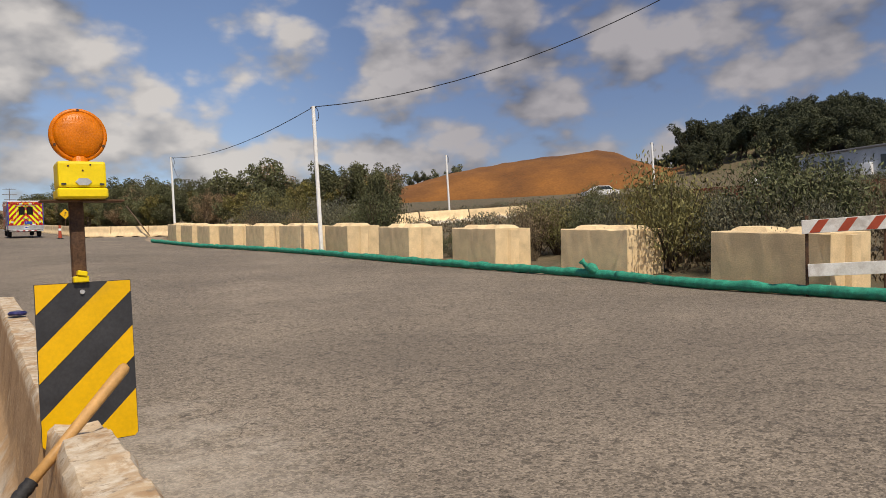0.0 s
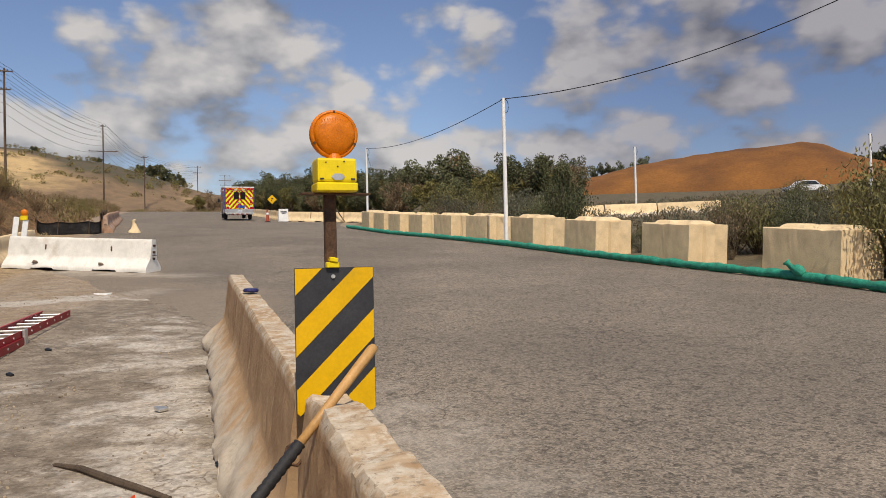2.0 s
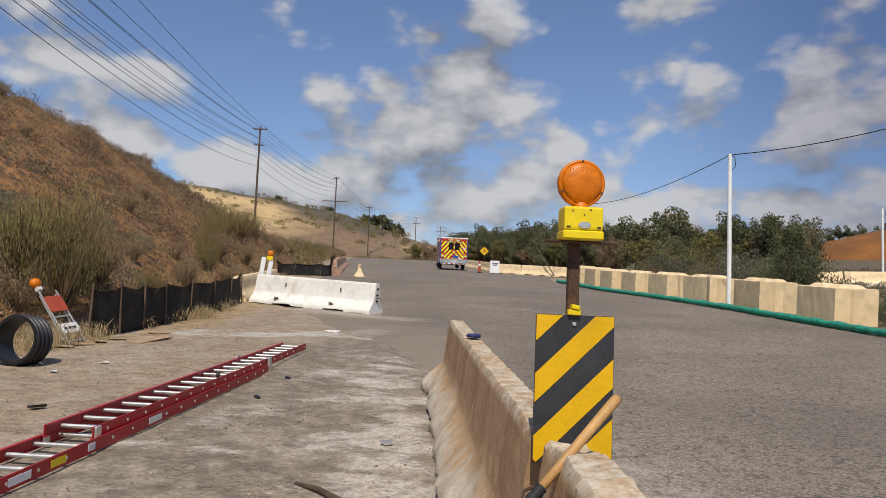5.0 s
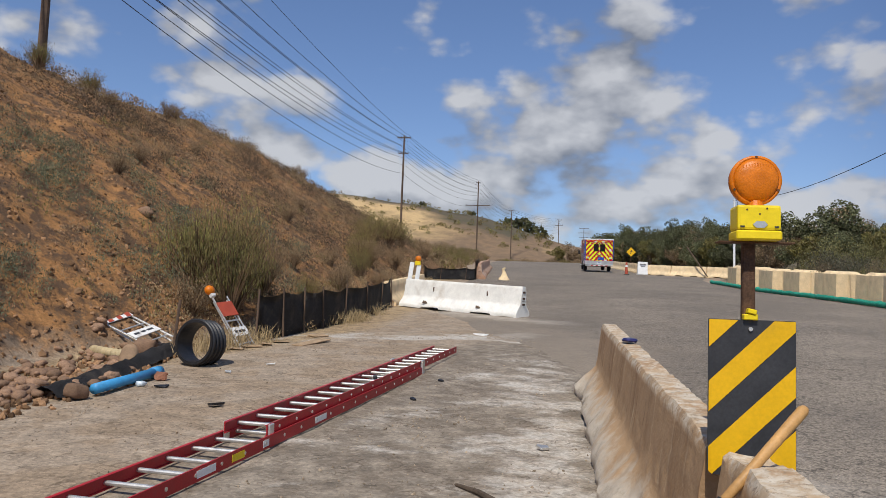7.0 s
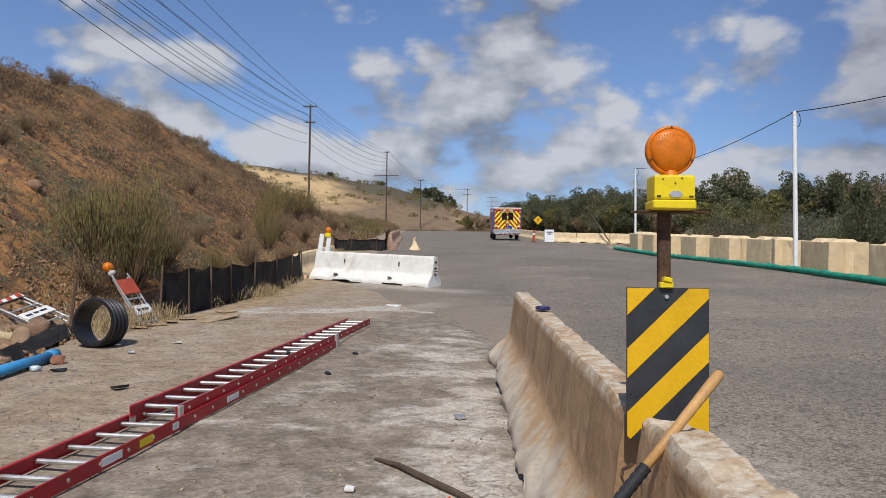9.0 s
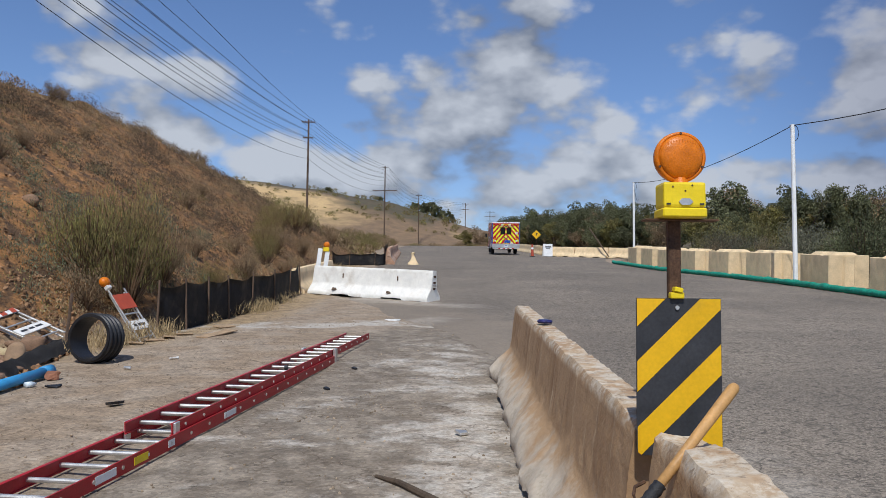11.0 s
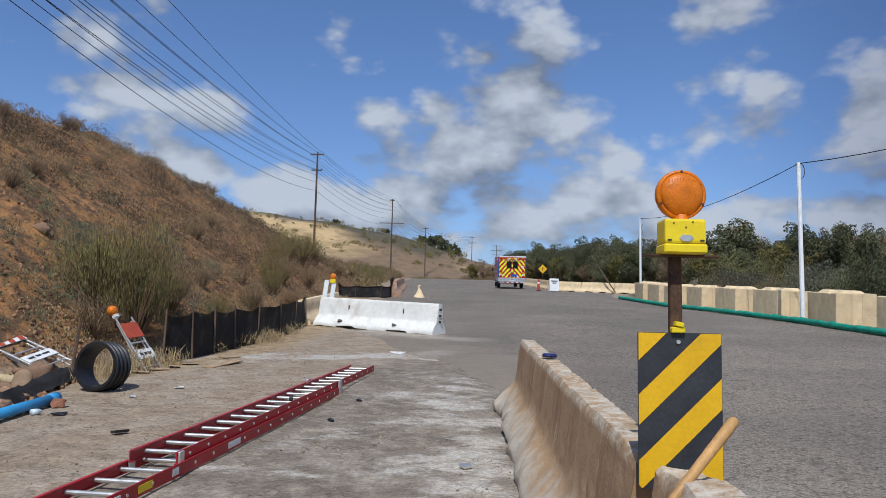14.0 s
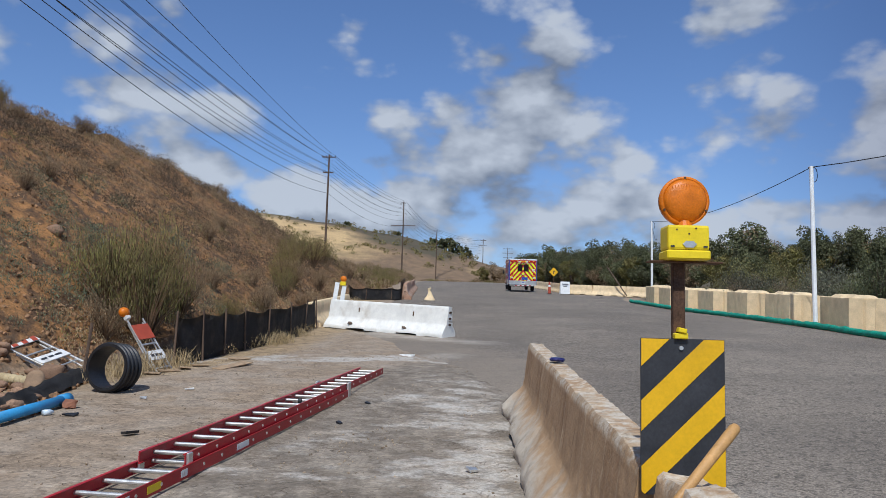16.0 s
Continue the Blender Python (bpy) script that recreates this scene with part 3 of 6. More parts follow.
def build_ground():
    xs, ys = spread(-16, 13, 0.22, 2800), spread(-3, 60, 0.28, 2900)
    verts, zone, ridge, crusts = [], [], [], []
    for y in ys:
        f, r = foot_x(y), tube_x(y)
        for x in xs:
            z = land_z(x, y)
            near = math.hypot(x, y) < 60
            bump = 0.014 * noise.noise(Vector((x * 2.1, y * 2.1, 0))) + 0.008 * noise.noise(Vector((x * 6.1, y * 6.1, 5))) if near and f < x < r else 0.0
            if x > 1.0 + sstep(9, 25, y) * -4 and x < r + 0.4:
                bump = -0.03
            verts.append((x, y, z + bump))
            bank = sstep(0.6, -0.9, x - f) * sstep(110, 60, y)
            dust = 0.0
            if near and f < x < 1.4:
                d = 0.36 * math.exp(-((x - 0.6) / 0.42) ** 2) * sstep(14, 8, y) * sstep(-2, 3, y)
                d += 0.58 * math.exp(-((y - 13.8 - 0.35 * (x + 3)) / 1.0) ** 2) * sstep(1.3, 0.2, x)
                d += 0.29 * sstep(-3.4, -0.8, x) * sstep(15, 10, y)
                dust = d
            old = sstep(-0.5, 0.5, x + 2.1 - 0.14 * (y - 4)) * sstep(18, 11, y) if near and f < x < 1.6 else 0.0
            crusts.append((old, sstep(1.8, 0.2, x - f - 0.4) if near and x > f else 0.0, 0.0, 1.0))
            gold = brown = dark = 0.0
            if y > 120:
                k = sstep(165, 262, y)
                brown = 0.95 * sstep(135, 165, y) * sstep(50, 15, x)
                split = 0.90 - 0.0090 * (x + 42)
                gold = sstep(0.36, 0.42, k - 0.0010 * (x + 52)) * sstep(split + 0.16, split - 0.16, k) * sstep(7, -4, x)
                dark = sstep(split - 0.16, split + 0.10, k) * sstep(2, -6, x) * sstep(900, 400, y) + 0.6 * sstep(0.95, 0.99, k)
                gold = max(gold, 0.8 * math.exp(-((x - 5) / 4.5) ** 2) * sstep(0.3, 0.5, k) * sstep(0.85, 0.6, k))
            ridge.append((min(1, gold), min(1, brown), min(1, dark), 1.0))
            scrub = sstep(0.2, 2.0, x - r) + sstep(0.0, -1.0, x - f) * sstep(55, 85, y) * sstep(165, 140, y)
            zone.append((min(1, bank), min(1, dust), min(1, scrub), 1.0))
    nx = len(xs)
    faces = [(j * nx + i, j * nx + i + 1, (j + 1) * nx + i + 1, (j + 1) * nx + i) for j in range(len(ys) - 1) for i in range(nx - 1)]
    me = bpy.data.meshes.new("ground")
    me.from_pydata(verts, [], faces)
    col = me.color_attributes.new("zone", "FLOAT_COLOR", "POINT")
    col.data.foreach_set("color", np.array(zone, np.float32).ravel())
    col = me.color_attributes.new("ridge", "FLOAT_COLOR", "POINT")
    col.data.foreach_set("color", np.array(ridge, np.float32).ravel())
    col = me.color_attributes.new("crust", "FLOAT_COLOR", "POINT")
    col.data.foreach_set("color", np.array(crusts, np.float32).ravel())
    ob = finish("ground", me, M_GROUND, smooth=True)
    tagged(ob, "dusty earth verge and ochre cut slope with dry scrub", "ground", kind="structure")
    # roadway
    rows, vs, edge = [], [], []
    for y in list(np.arange(-20, 70, 0.5)) + list(np.arange(70, 165, 2.5)):
        left = 1.05 - 4.0 * sstep(9, 25, y) - 3.5 * sstep(30, 110, y) + 0.25 * noise.noise(Vector((y * 0.4, 3, 3))) + 0.12 * noise.noise(Vector((y * 1.7, 3, 3)))
        right = tube_x(y) + 0.1
        for k in range(25):
            d = (right - left) * k / 24
            x = left + d
            e = sstep(4.2, 0.0, d) * sstep(34, 22, y) * sstep(9, 13, y) + 0.45 * sstep(2.0, 0.0, d) * sstep(8, 12, y)
            lime = 0.55 * math.exp(-((y - 19.2 + 0.62 * (x - 0.1)) / 0.8) ** 2) * sstep(-4, -2, x) * sstep(2.6, 1.0, x) + 0.5 * math.exp(-((y - 15.2 - 0.4 * x) / 1.2) ** 2) * sstep(1.6, 0.2, x)
            lime += 0.50 * math.exp(-((x - 1.8) / 1.5) ** 2) * sstep(9, 5, y)
            edge.append((min(1, e), min(1, lime), 0, 1))
        vs += [(left + (right - left) * k / 24, y, road_z(left + (right - left) * k / 24, y) + (0.012 if 0 < k < 24 else -0.05)) for k in range(25)]
    n = len(vs) // 25
    faces = [(j * 25 + i, j * 25 + i + 1, (j + 1) * 25 + i + 1, (j + 1) * 25 + i) for j in range(n - 1) for i in range(24)]
    me = bpy.data.meshes.new("road")
    me.from_pydata(vs, [], faces)
    col = me.color_attributes.new("edge", "FLOAT_COLOR", "POINT")
    col.data.foreach_set("color", np.array(edge, np.float32).ravel())
    ob = finish("road", me, M_ROAD, smooth=True)
    tagged(ob, "worn grey asphalt road with coarse aggregate, rising ahead", "road", kind="structure")


build_ground()



def earth_mound():
    """A long flat-topped mound of orange earth across the field."""
    # cloud shadow over the mound is put into this darker soil colour
    m = mat("shaded_orange_spoil", (0.215, 0.088, 0.022), 0.95, var=0.22, scale=0.12, fine=2.2, bump=0.5, dist=0.12, tint=(0.120, 0.050, 0.017), tint_amount=0.75, tint_scale=0.07, tint_edge=(0.42, 0.62))
    bm = bmesh.new()
    rows = []
    for i in range(91):
        a = 24.5 + 28.0 * i / 90
        h = float(np.interp(a, [24.5, 26, 31, 35.5, 41.6, 45.5, 46.8, 48.8, 51.0], [0.2, 1.4, 4.0, 6.8, 8.3, 8.0, 7.0, 3.4, 0.0]))
        row = []
        for j in range(31):
            t = -1 + 2 * j / 30
            d = 168 + 25 * t
            x, y = d * math.sin(radians(a)), d * math.cos(radians(a))
            z = h * (1 - abs(t) ** 2.1) * (1 + 0.05 * noise.noise(Vector((x * 0.1, y * 0.1, 7)))) + 0.25 * noise.noise(Vector((x * 0.35, y * 0.35, 2)))
            row.append(bm.verts.new((x, y, land_z(x, y) + (z if abs(t) < 1 else -0.5))))
        rows.append(row)
    for a, b in zip(rows, rows[1:]):
        for j in range(30):
            bm.faces.new((a[j], b[j], b[j + 1], a[j + 1]))
    tagged(part("earth_mound", bm, m, smooth=True), "long mound of bare orange earth beyond the scrub field", "earth mound")


earth_mound()

# ---------------------------------------------------------------- concrete barriers
M_TERRA = mat("stained_barrier", (0.42, 0.24, 0.15), 0.9, var=0.2, scale=3, fine=40, bump=0.4, tint=(0.55, 0.45, 0.36), tint_amount=0.7, tint_scale=1.5)
PROFILE = [(-0.305, 0.0), (-0.305, 0.08), (-0.25, 0.17), (-0.185, 0.26), (-0.138, 0.33), (-0.122, 0.45), (-0.104, 0.62), (-0.084, 0.79), (-0.066, 0.815), (0.066, 0.815), (0.084, 0.79), (0.104, 0.62), (0.122, 0.45),
           (0.138, 0.33), (0.185, 0.26), (0.25, 0.17), (0.305, 0.08), (0.305, 0.0)]


def finer(outline, step):
    """The same outline with points no further apart than step."""
    out = []
    for (a, b), (c, d) in zip(outline, outline[1:]):
        n = max(1, math.ceil(math.hypot(c - a, d - b) / step))
        out += [(a + (c - a) * k / n, b + (d - b) * k / n) for k in range(n)]
    return out + [outline[-1]]


def barrier(m, length, material, label, worn=0.012, cells=40, group="", seed=0.0, hollow=True, name="concrete_barrier"):
    """A safety-shape barrier with chipped edges, drain slots under it and a lifting loop at each end."""
    e = thing(name, m, label, "barrier", group)
    bm = bmesh.new()
    rings = []
    RAIL = finer(PROFILE, 0.045) if cells > 80 else PROFILE
    for k in range(cells + 1):
        y = -length / 2 + length * k / cells
        ring = []
        for a, b in RAIL:
            if b == 0.0 and hollow and (abs(abs(y) - length * 0.22) < 0.32):
                b = 0.07
            ring.append(bm.verts.new((a, y, b)))
        rings.append(ring)
    for a, b in zip(rings, rings[1:]):
        for i in range(len(RAIL)):
            bm.faces.new((a[i], b[i], b[(i + 1) % len(RAIL)], a[(i + 1) % len(RAIL)]))
    bm.faces.new(rings[0])
    bm.faces.new(rings[-1][::-1])
    for v in bm.verts:
        p = v.co.copy()
        low = sstep(0.35, 0.05, p.z)
        v.co += Vector(noise.noise_vector(p * 14 + Vector((seed, 0, 0)))) * worn * (0.5 if p.z > 0.5 else 0.8)
        v.co += Vector(noise.noise_vector(p * 2.6 + Vector((seed, 5, 0)))) * worn * 3.5 * low
        swell = max(0.0, noise.noise(Vector((p.y * 1.5 + seed, p.z * 2.0, 3.0))) + 0.25) * worn * 5.0
        swell += (abs(noise.noise(Vector((p.y * 3.2 + seed, p.z * 4.0, 8.0)))) * 1.6 + 0.5 * noise.noise(Vector((p.y * 9.0, p.z * 11.0, seed)))) * worn * 1.6
        v.co.x += math.copysign(swell * sstep(0.42, 0.12, p.z), p.x)
        if p.z > 0.7:
            v.co.z -= worn * 2.2 * max(0.0, noise.noise(p * 4.5 + Vector((seed, 0, 8))) - 0.12)
    body = part("body", bm, material, e, smooth=True)
    body.data.set_sharp_from_angle(angle=radians(38))
    for s in (-1, 1):
        pts = [(0.05 * math.cos(a), s * (length / 2 + 0.07 * math.sin(a) - 0.005), 0.42) for a in np.linspace(0, math.pi, 8)]
        part("connecting_loop", tube(pts, 0.011, 6), M_RUST, e, "rusty steel loop")
    return e


def rail_pose(xa, ya, xb, yb):
    """Pose of a barrier whose ends stand at two places on the ground, and its length."""
    za, zb = road_z(xa, ya), road_z(xb, yb)
    d = Vector((xb - xa, yb - ya, zb - za))
    yaw = math.degrees(math.atan2(-d.x, d.y))
    tilt = math.degrees(math.atan2(d.z, math.hypot(d.x, d.y)))
    return pose((xa + xb) / 2, (ya + yb) / 2, (za + zb) / 2 - 0.005, tilt, 0, yaw), d.length


m, L = rail_pose(1.225, 3.10, 1.355, 9.02)
barrier(m, L, M_CONC, "rust-streaked tan concrete barrier with a chipped white foot", seed=1.0, cells=150, worn=0.015)
m, L = rail_pose(1.085, -3.30, 1.215, 2.80)
barrier(Matrix.Translation((0, 0, 0.035)) @ m, L, M_CONC, "weathered concrete barrier with flaking white paint on top", seed=7.0, cells=200, worn=0.02)
m, L = rail_pose(0.18, 19.9, -3.3, 22.1)
e = barrier(m, L, M_WHITEC, "white painted concrete barrier with scuffs, set across the verge", seed=3.0, worn=0.006, cells=90)
# solid dark blocks stand in for the shade inside the lifting slots
for y in (-0.95, 0.95):
    part("lifting_slot", roughen(box(0.05, 0.045, 0.13, (-0.100, y, 0.56), (0, 8, 25), 0.012), 0.01, 20), M_RUST, e, "dark block standing in for a shaded lifting slot")
    part("scuff", roughen(box(0.03, 0.14, 0.1, (-0.268, y + 0.16, 0.18), (0, 60, 30), 0.01), 0.02, 16), M_POLE, e, "scraped dark patch")
# end holes likewise: their inner shade is a dark block on the face
for z in (0.66, 0.5, 0.34):
    for s in (-1, 1):
        part("end_socket", box(0.10, 0.03, 0.055, (0.0, s * (L / 2 + 0.002), z), (0, 0, 0), 0.008), M_RUST, e, "dark block standing in for a shaded end hole")
m, L = rail_pose(-3.95, 22.0, -3.75, 28.0)
barrier(m @ Matrix.Diagonal((1, 1, 0.86, 1)), L, M_CREAM, "tan stained concrete barrier seen past another one's end", seed=5.0)

# terracotta-stained barriers along the far left edge
for k in range(5):
    m, L = rail_pose(-2.35 - 0.3 * k, 38.0 + 6.2 * k, -2.65 - 0.3 * k, 44.1 + 6.2 * k)
    barrier(m, L, M_TERRA, "orange-stained concrete barrier along the far road edge", seed=k + 41.0, cells=12, group="stained roadside barriers")

# far barriers where the road bends
pts = [(8.9, 61.5), (11.0, 60.2), (13.2, 58.0), (16.2, 55.0)]
for k, ((xa, ya), (xb, yb)) in enumerate(zip(pts, pts[1:])):
    m, L = rail_pose(xa, ya, xb, yb)
    barrier(m, L - 0.08, M_CREAM, "cream concrete barrier at the bend of the road", seed=k + 11.0, cells=14, group="barriers at the bend")
for k in range(9):
    ya, yb = 62 + k * 6.1, 67.9 + k * 6.1
    m, L = rail_pose(tube_x(ya) - 3.6 + 0.02 * (ya - 62), ya, tube_x(yb) - 3.6 + 0.02 * (yb - 62), yb)
    barrier(m, L, M_CREAM, "cream concrete barrier along the far road edge", seed=k + 21.0, cells=10, group="far roadside barriers")


def block(seed, long=1.80, high=1.02, wide=1.25):
    """A cast block with two raised keys on top and a stepped key down its near end."""
    e = thing("concrete_block", Matrix(), "cream-painted concrete block with raised keys on top", "block", "block wall along the road")
    bm = bmesh.new()
    w, h = wide / 2, high
    cells = 18
    rows = []
    for k in range(cells + 1):
        y = -long / 2 + long * k / cells
        u = (k / cells) % 1.0
        lift = 0.085 * max(sstep(0.06, 0.14, u) * sstep(0.46, 0.38, u), sstep(0.54, 0.62, u) * sstep(0.94, 0.86, u))
        rows.append([bm.verts.new((a, y, b)) for a, b in ((-w, 0), (-w, h * 0.5), (-w, h - 0.02), (-w + 0.02, h), (-w * 0.62, h), (-w * 0.46, h + lift), (w * 0.46, h + lift), (w * 0.62, h), (w - 0.02, h), (w, h - 0.02), (w, 0))])
    n = len(rows[0])
    for a, b in zip(rows, rows[1:]):
        for i in range(n):
            bm.faces.new((a[i], b[i], b[(i + 1) % n], a[(i + 1) % n]))
    bm.faces.new(rows[0])
    bm.faces.new(rows[-1][::-1])
    for v in bm.verts:
        v.co += Vector(noise.noise_vector(v.co * 4 + Vector((seed, 0, 0)))) * 0.013
        if v.co.z > 0.9:
            v.co.z -= 0.05 * max(0.0, noise.noise(v.co * 3.1 + Vector((seed, 2, 0))) - 0.15)
    part("body", bm, M_CREAM, e)
    for s in (-1, 1):
        key = [(-wide * 0.17, -0.03), (-wide * 0.11, 0.07), (wide * 0.11, 0.07), (wide * 0.17, -0.03)]
        part("end_key", prism([(a, s * (long / 2 + b)) for a, b in key], high * 0.96, "Z", m=Matrix.Translation((0, 0, high * 0.48))), M_CREAM, e)
    return e


def place_blocks():
    first = [block(2.0), block(5.0), block(9.0)]
    rnd = random.Random(4)
    for k, (ya, long) in enumerate(BLOCK_STARTS):
        yc = ya + long / 2
        x = tube_x(yc) + 1.04 + rnd.uniform(-0.03, 0.03)
        dx = tube_x(yc + 1) - tube_x(yc - 1)
        m = pose(x, yc, road_z(x, yc) - 0.02, math.degrees(math.atan(0.08)), 0, -math.degrees(math.atan2(dx, 2)) + rnd.uniform(-2, 2)) @ Matrix.Diagonal((1, long / 1.8, 1, 1))
        ob = first[k] if k < 3 else copy_thing(first[k % 3], m)
        ob.matrix_basis = m


# where each block begins along the road, and its length
BLOCK_STARTS = [(-0.6, 1.9), (2.9, 1.9), (6.85, 2.3), (11.35, 1.95), (15.5, 1.8), (19.3, 1.75), (23.0, 1.7), (26.75, 1.7), (30.0, 1.7), (33.0, 1.7), (35.8, 1.7), (38.5, 1.7), (41.0, 1.7)]
place_blocks()


def wattle(pts_y, label):
    """A filled netting tube laid along the edge of the road."""
    e = thing("straw_wattle", Matrix(), label, "erosion tube")
    ps, rs = [], []
    for y in pts_y:
        x = tube_x(y) + 0.07 * noise.noise(Vector((y * 0.7, 0, 0))) + 0.025 * noise.noise(Vector((y * 2.7, 3, 0)))
        r = 0.094 + 0.03 * noise.noise(Vector((y * 2.3, 4, 0)))
        ps.append((x, y, road_z(x, y) + r * 0.8))
        rs.append(r)
    part("netting", roughen(tube(ps, 0.1, 12, radii=rs), 0.018, 7), M_GREEN, e, smooth=True)
    return e


wattle(np.arange(-4, 11.2, 0.14), "green netting wattle lying along the road edge")
wattle(np.arange(11.0, 44.2, 0.16), "green netting wattle lying before the concrete blocks")
e = thing("wattle_end", pose(12.4, 11.9, road_z(12.4, 11.9) + 0.17), "knotted green end of a netting wattle", "erosion tube")
part("knot", roughen(tube([(-0.02, -0.26, -0.05), (0.0, -0.14, 0.0), (0.02, -0.02, 0.03), (0.0, 0.06, 0.07), (-0.03, 0.13, 0.14), (-0.06, 0.16, 0.19)], 0.1, 14, radii=[0.05, 0.11, 0.10, 0.06, 0.05, 0.075]), 0.03, 9), M_GREEN, e, smooth=True)

# ---------------------------------------------------------------- poles and lines


def sag(a, b, drop, n=18):
    a, b = Vector(a), Vector(b)
    return [a.lerp(b, k / n) - Vector((0, 0, drop * 4 * (k / n) * (1 - k / n))) for k in range(n + 1)]


def white_pole(x, y, base, top, r=0.075, lean=0.0):
    e = thing("white_pole", pose(x, y, base), "white-painted wooden pole carrying a cable", "pole", "white cable poles")
    part("post", rod((0, 0, -0.3), (lean, 0, top - base), r, r * 0.85, 10), M_WHITE, e)
    part("hook", rod((-0.1, 0, top - base - 0.05), (0.1, 0, top - base - 0.03), 0.015, n=6), M_RUST, e)
    loop = [(0.09 + 0.1 * math.sin(a) + lean, 0, top - base - 0.28 - 0.24 * math.cos(a)) for a in np.linspace(0, 2 * math.pi, 14)]
    part("cable_loop", tube(loop, 0.012, 5), M_WIRE, e)
    return Vector((x + lean, y, top - 0.03))


def cable(a, b, drop, r=0.014, label="thin black overhead cable between poles"):
    ob = part("overhead_cable", tube(sag(a, b, drop), r, 5), M_WIRE)
    tagged(ob, label, "cable", "overhead lines")


W1 = white_pole(11.75, 24.3, 2.15, 7.22)
W4 = white_pole(12.72, 48.4, 3.9, 9.05)
W3 = white_pole(29.0, 41.7, 4.0, 8.6)
W2 = white_pole(37.2, 31.2, 4.2, 8.0)
cable(W1, W4, 0.5)
cable(W4, (20, 75, 11.5), 0.6)
cable(W1, (24.0, 10.0, 12.5), 1.5, 0.016)
cable((24.0, 10.0, 12.5), (31.0, -6.0, 16.0), 1.0, 0.016)


def utility_pole(x, y, base, top, arms, r=0.15, label="tall weathered wooden utility pole"):
    e = thing("utility_pole", pose(x, y, base), label, "utility pole", "power line poles")
    h = top - base
    part("post", rod((0, 0, -1.0), (0, 0, h), r, r * 0.62, 12), M_POLE, e)
    for z, w in arms:
        part("crossarm", box(w, 0.10, 0.12, (0, -0.14, h - z), bevel=0.01), M_POLE, e)
        for s in (-0.46, -0.2, 0.2, 0.46):
            part("insulator", rod((s * w, -0.14, h - z + 0.06), (s * w, -0.14, h - z + 0.22), 0.04, 0.025, 6), M_PLASTIC_BLACK, e)
    return e


POLES = [(-15.6, 22.0, 8.6, 19.4, [(0.6, 2.4), (3.0, 2.4), (5.2, 1.6)], 1.0), (-15.35, 85.9, 8.2, 21.9, [(0.35, 1.6), (2.2, 1.2)], 1.0),
         (-10.7, 139.8, 12.4, 25.9, [(0.3, 0.9), (4.6, 4.6)], 1.0), (-6.0, 190, 14.5, 27.5, [(0.3, 1.4)], 0.9), (7.2, 235, 16.0, 31.0, [(0.3, 2.0), (2.0, 2.4)], 0.9),
         (19, 300, 17.5, 36.0, [(0.4, 4.0), (2.2, 4.4), (4.0, 3.6)], 1.0)]
for p in POLES:
    utility_pole(*p[:5])
POLES = [(-16, -42, 8.0, 17.5, [], 1.3)] + POLES
# one line each: across, height at the near pole, height at the further poles, sag
SPANS = [(0.4, -0.75, 0.1, 0.7), (0.6, -2.9, -0.3, 0.8), (-0.7, -2.85, -0.35, 0.8), (0.7, -4.1, -0.8, 0.9), (-0.5, -4.05, -1.2, 0.9), (0.45, -5.0, -1.5, 1.0), (-0.4, -4.5, -2.0, 1.1), (0.3, -5.8, -2.2, 1.1), (-0.15, -5.4, -2.7, 1.2),
         (0.15, -6.0, -3.6, 1.2), (0.0, -6.4, -4.6, 1.4)]
for k, (a, b) in enumerate(zip(POLES[:-2], POLES[1:-1])):
    for dx, near, far, drop in SPANS:
        za, zb = near if k <= 1 else far * a[5], near if k == 0 else far * b[5]
        cable((a[0] + dx, a[1], a[3] + za), (b[0] + dx * 0.7, b[1], b[3] + zb), drop, 0.017)

# ---------------------------------------------------------------- hazard marker between the near barriers


def clip(poly, a, b, c):
    """The part of a polygon where a*x + b*z >= c."""
    out = []
    for p, q in zip(poly, poly[1:] + poly[:1]):
        dp, dq = a * p[0] + b * p[1] - c, a * q[0] + b * q[1] - c
        if dp >= 0:
            out.append(p)
        if dp * dq < 0:
            t = dp / (dp - dq)
            out.append((p[0] + (q[0] - p[0]) * t, p[1] + (q[1] - p[1]) * t))
    return out


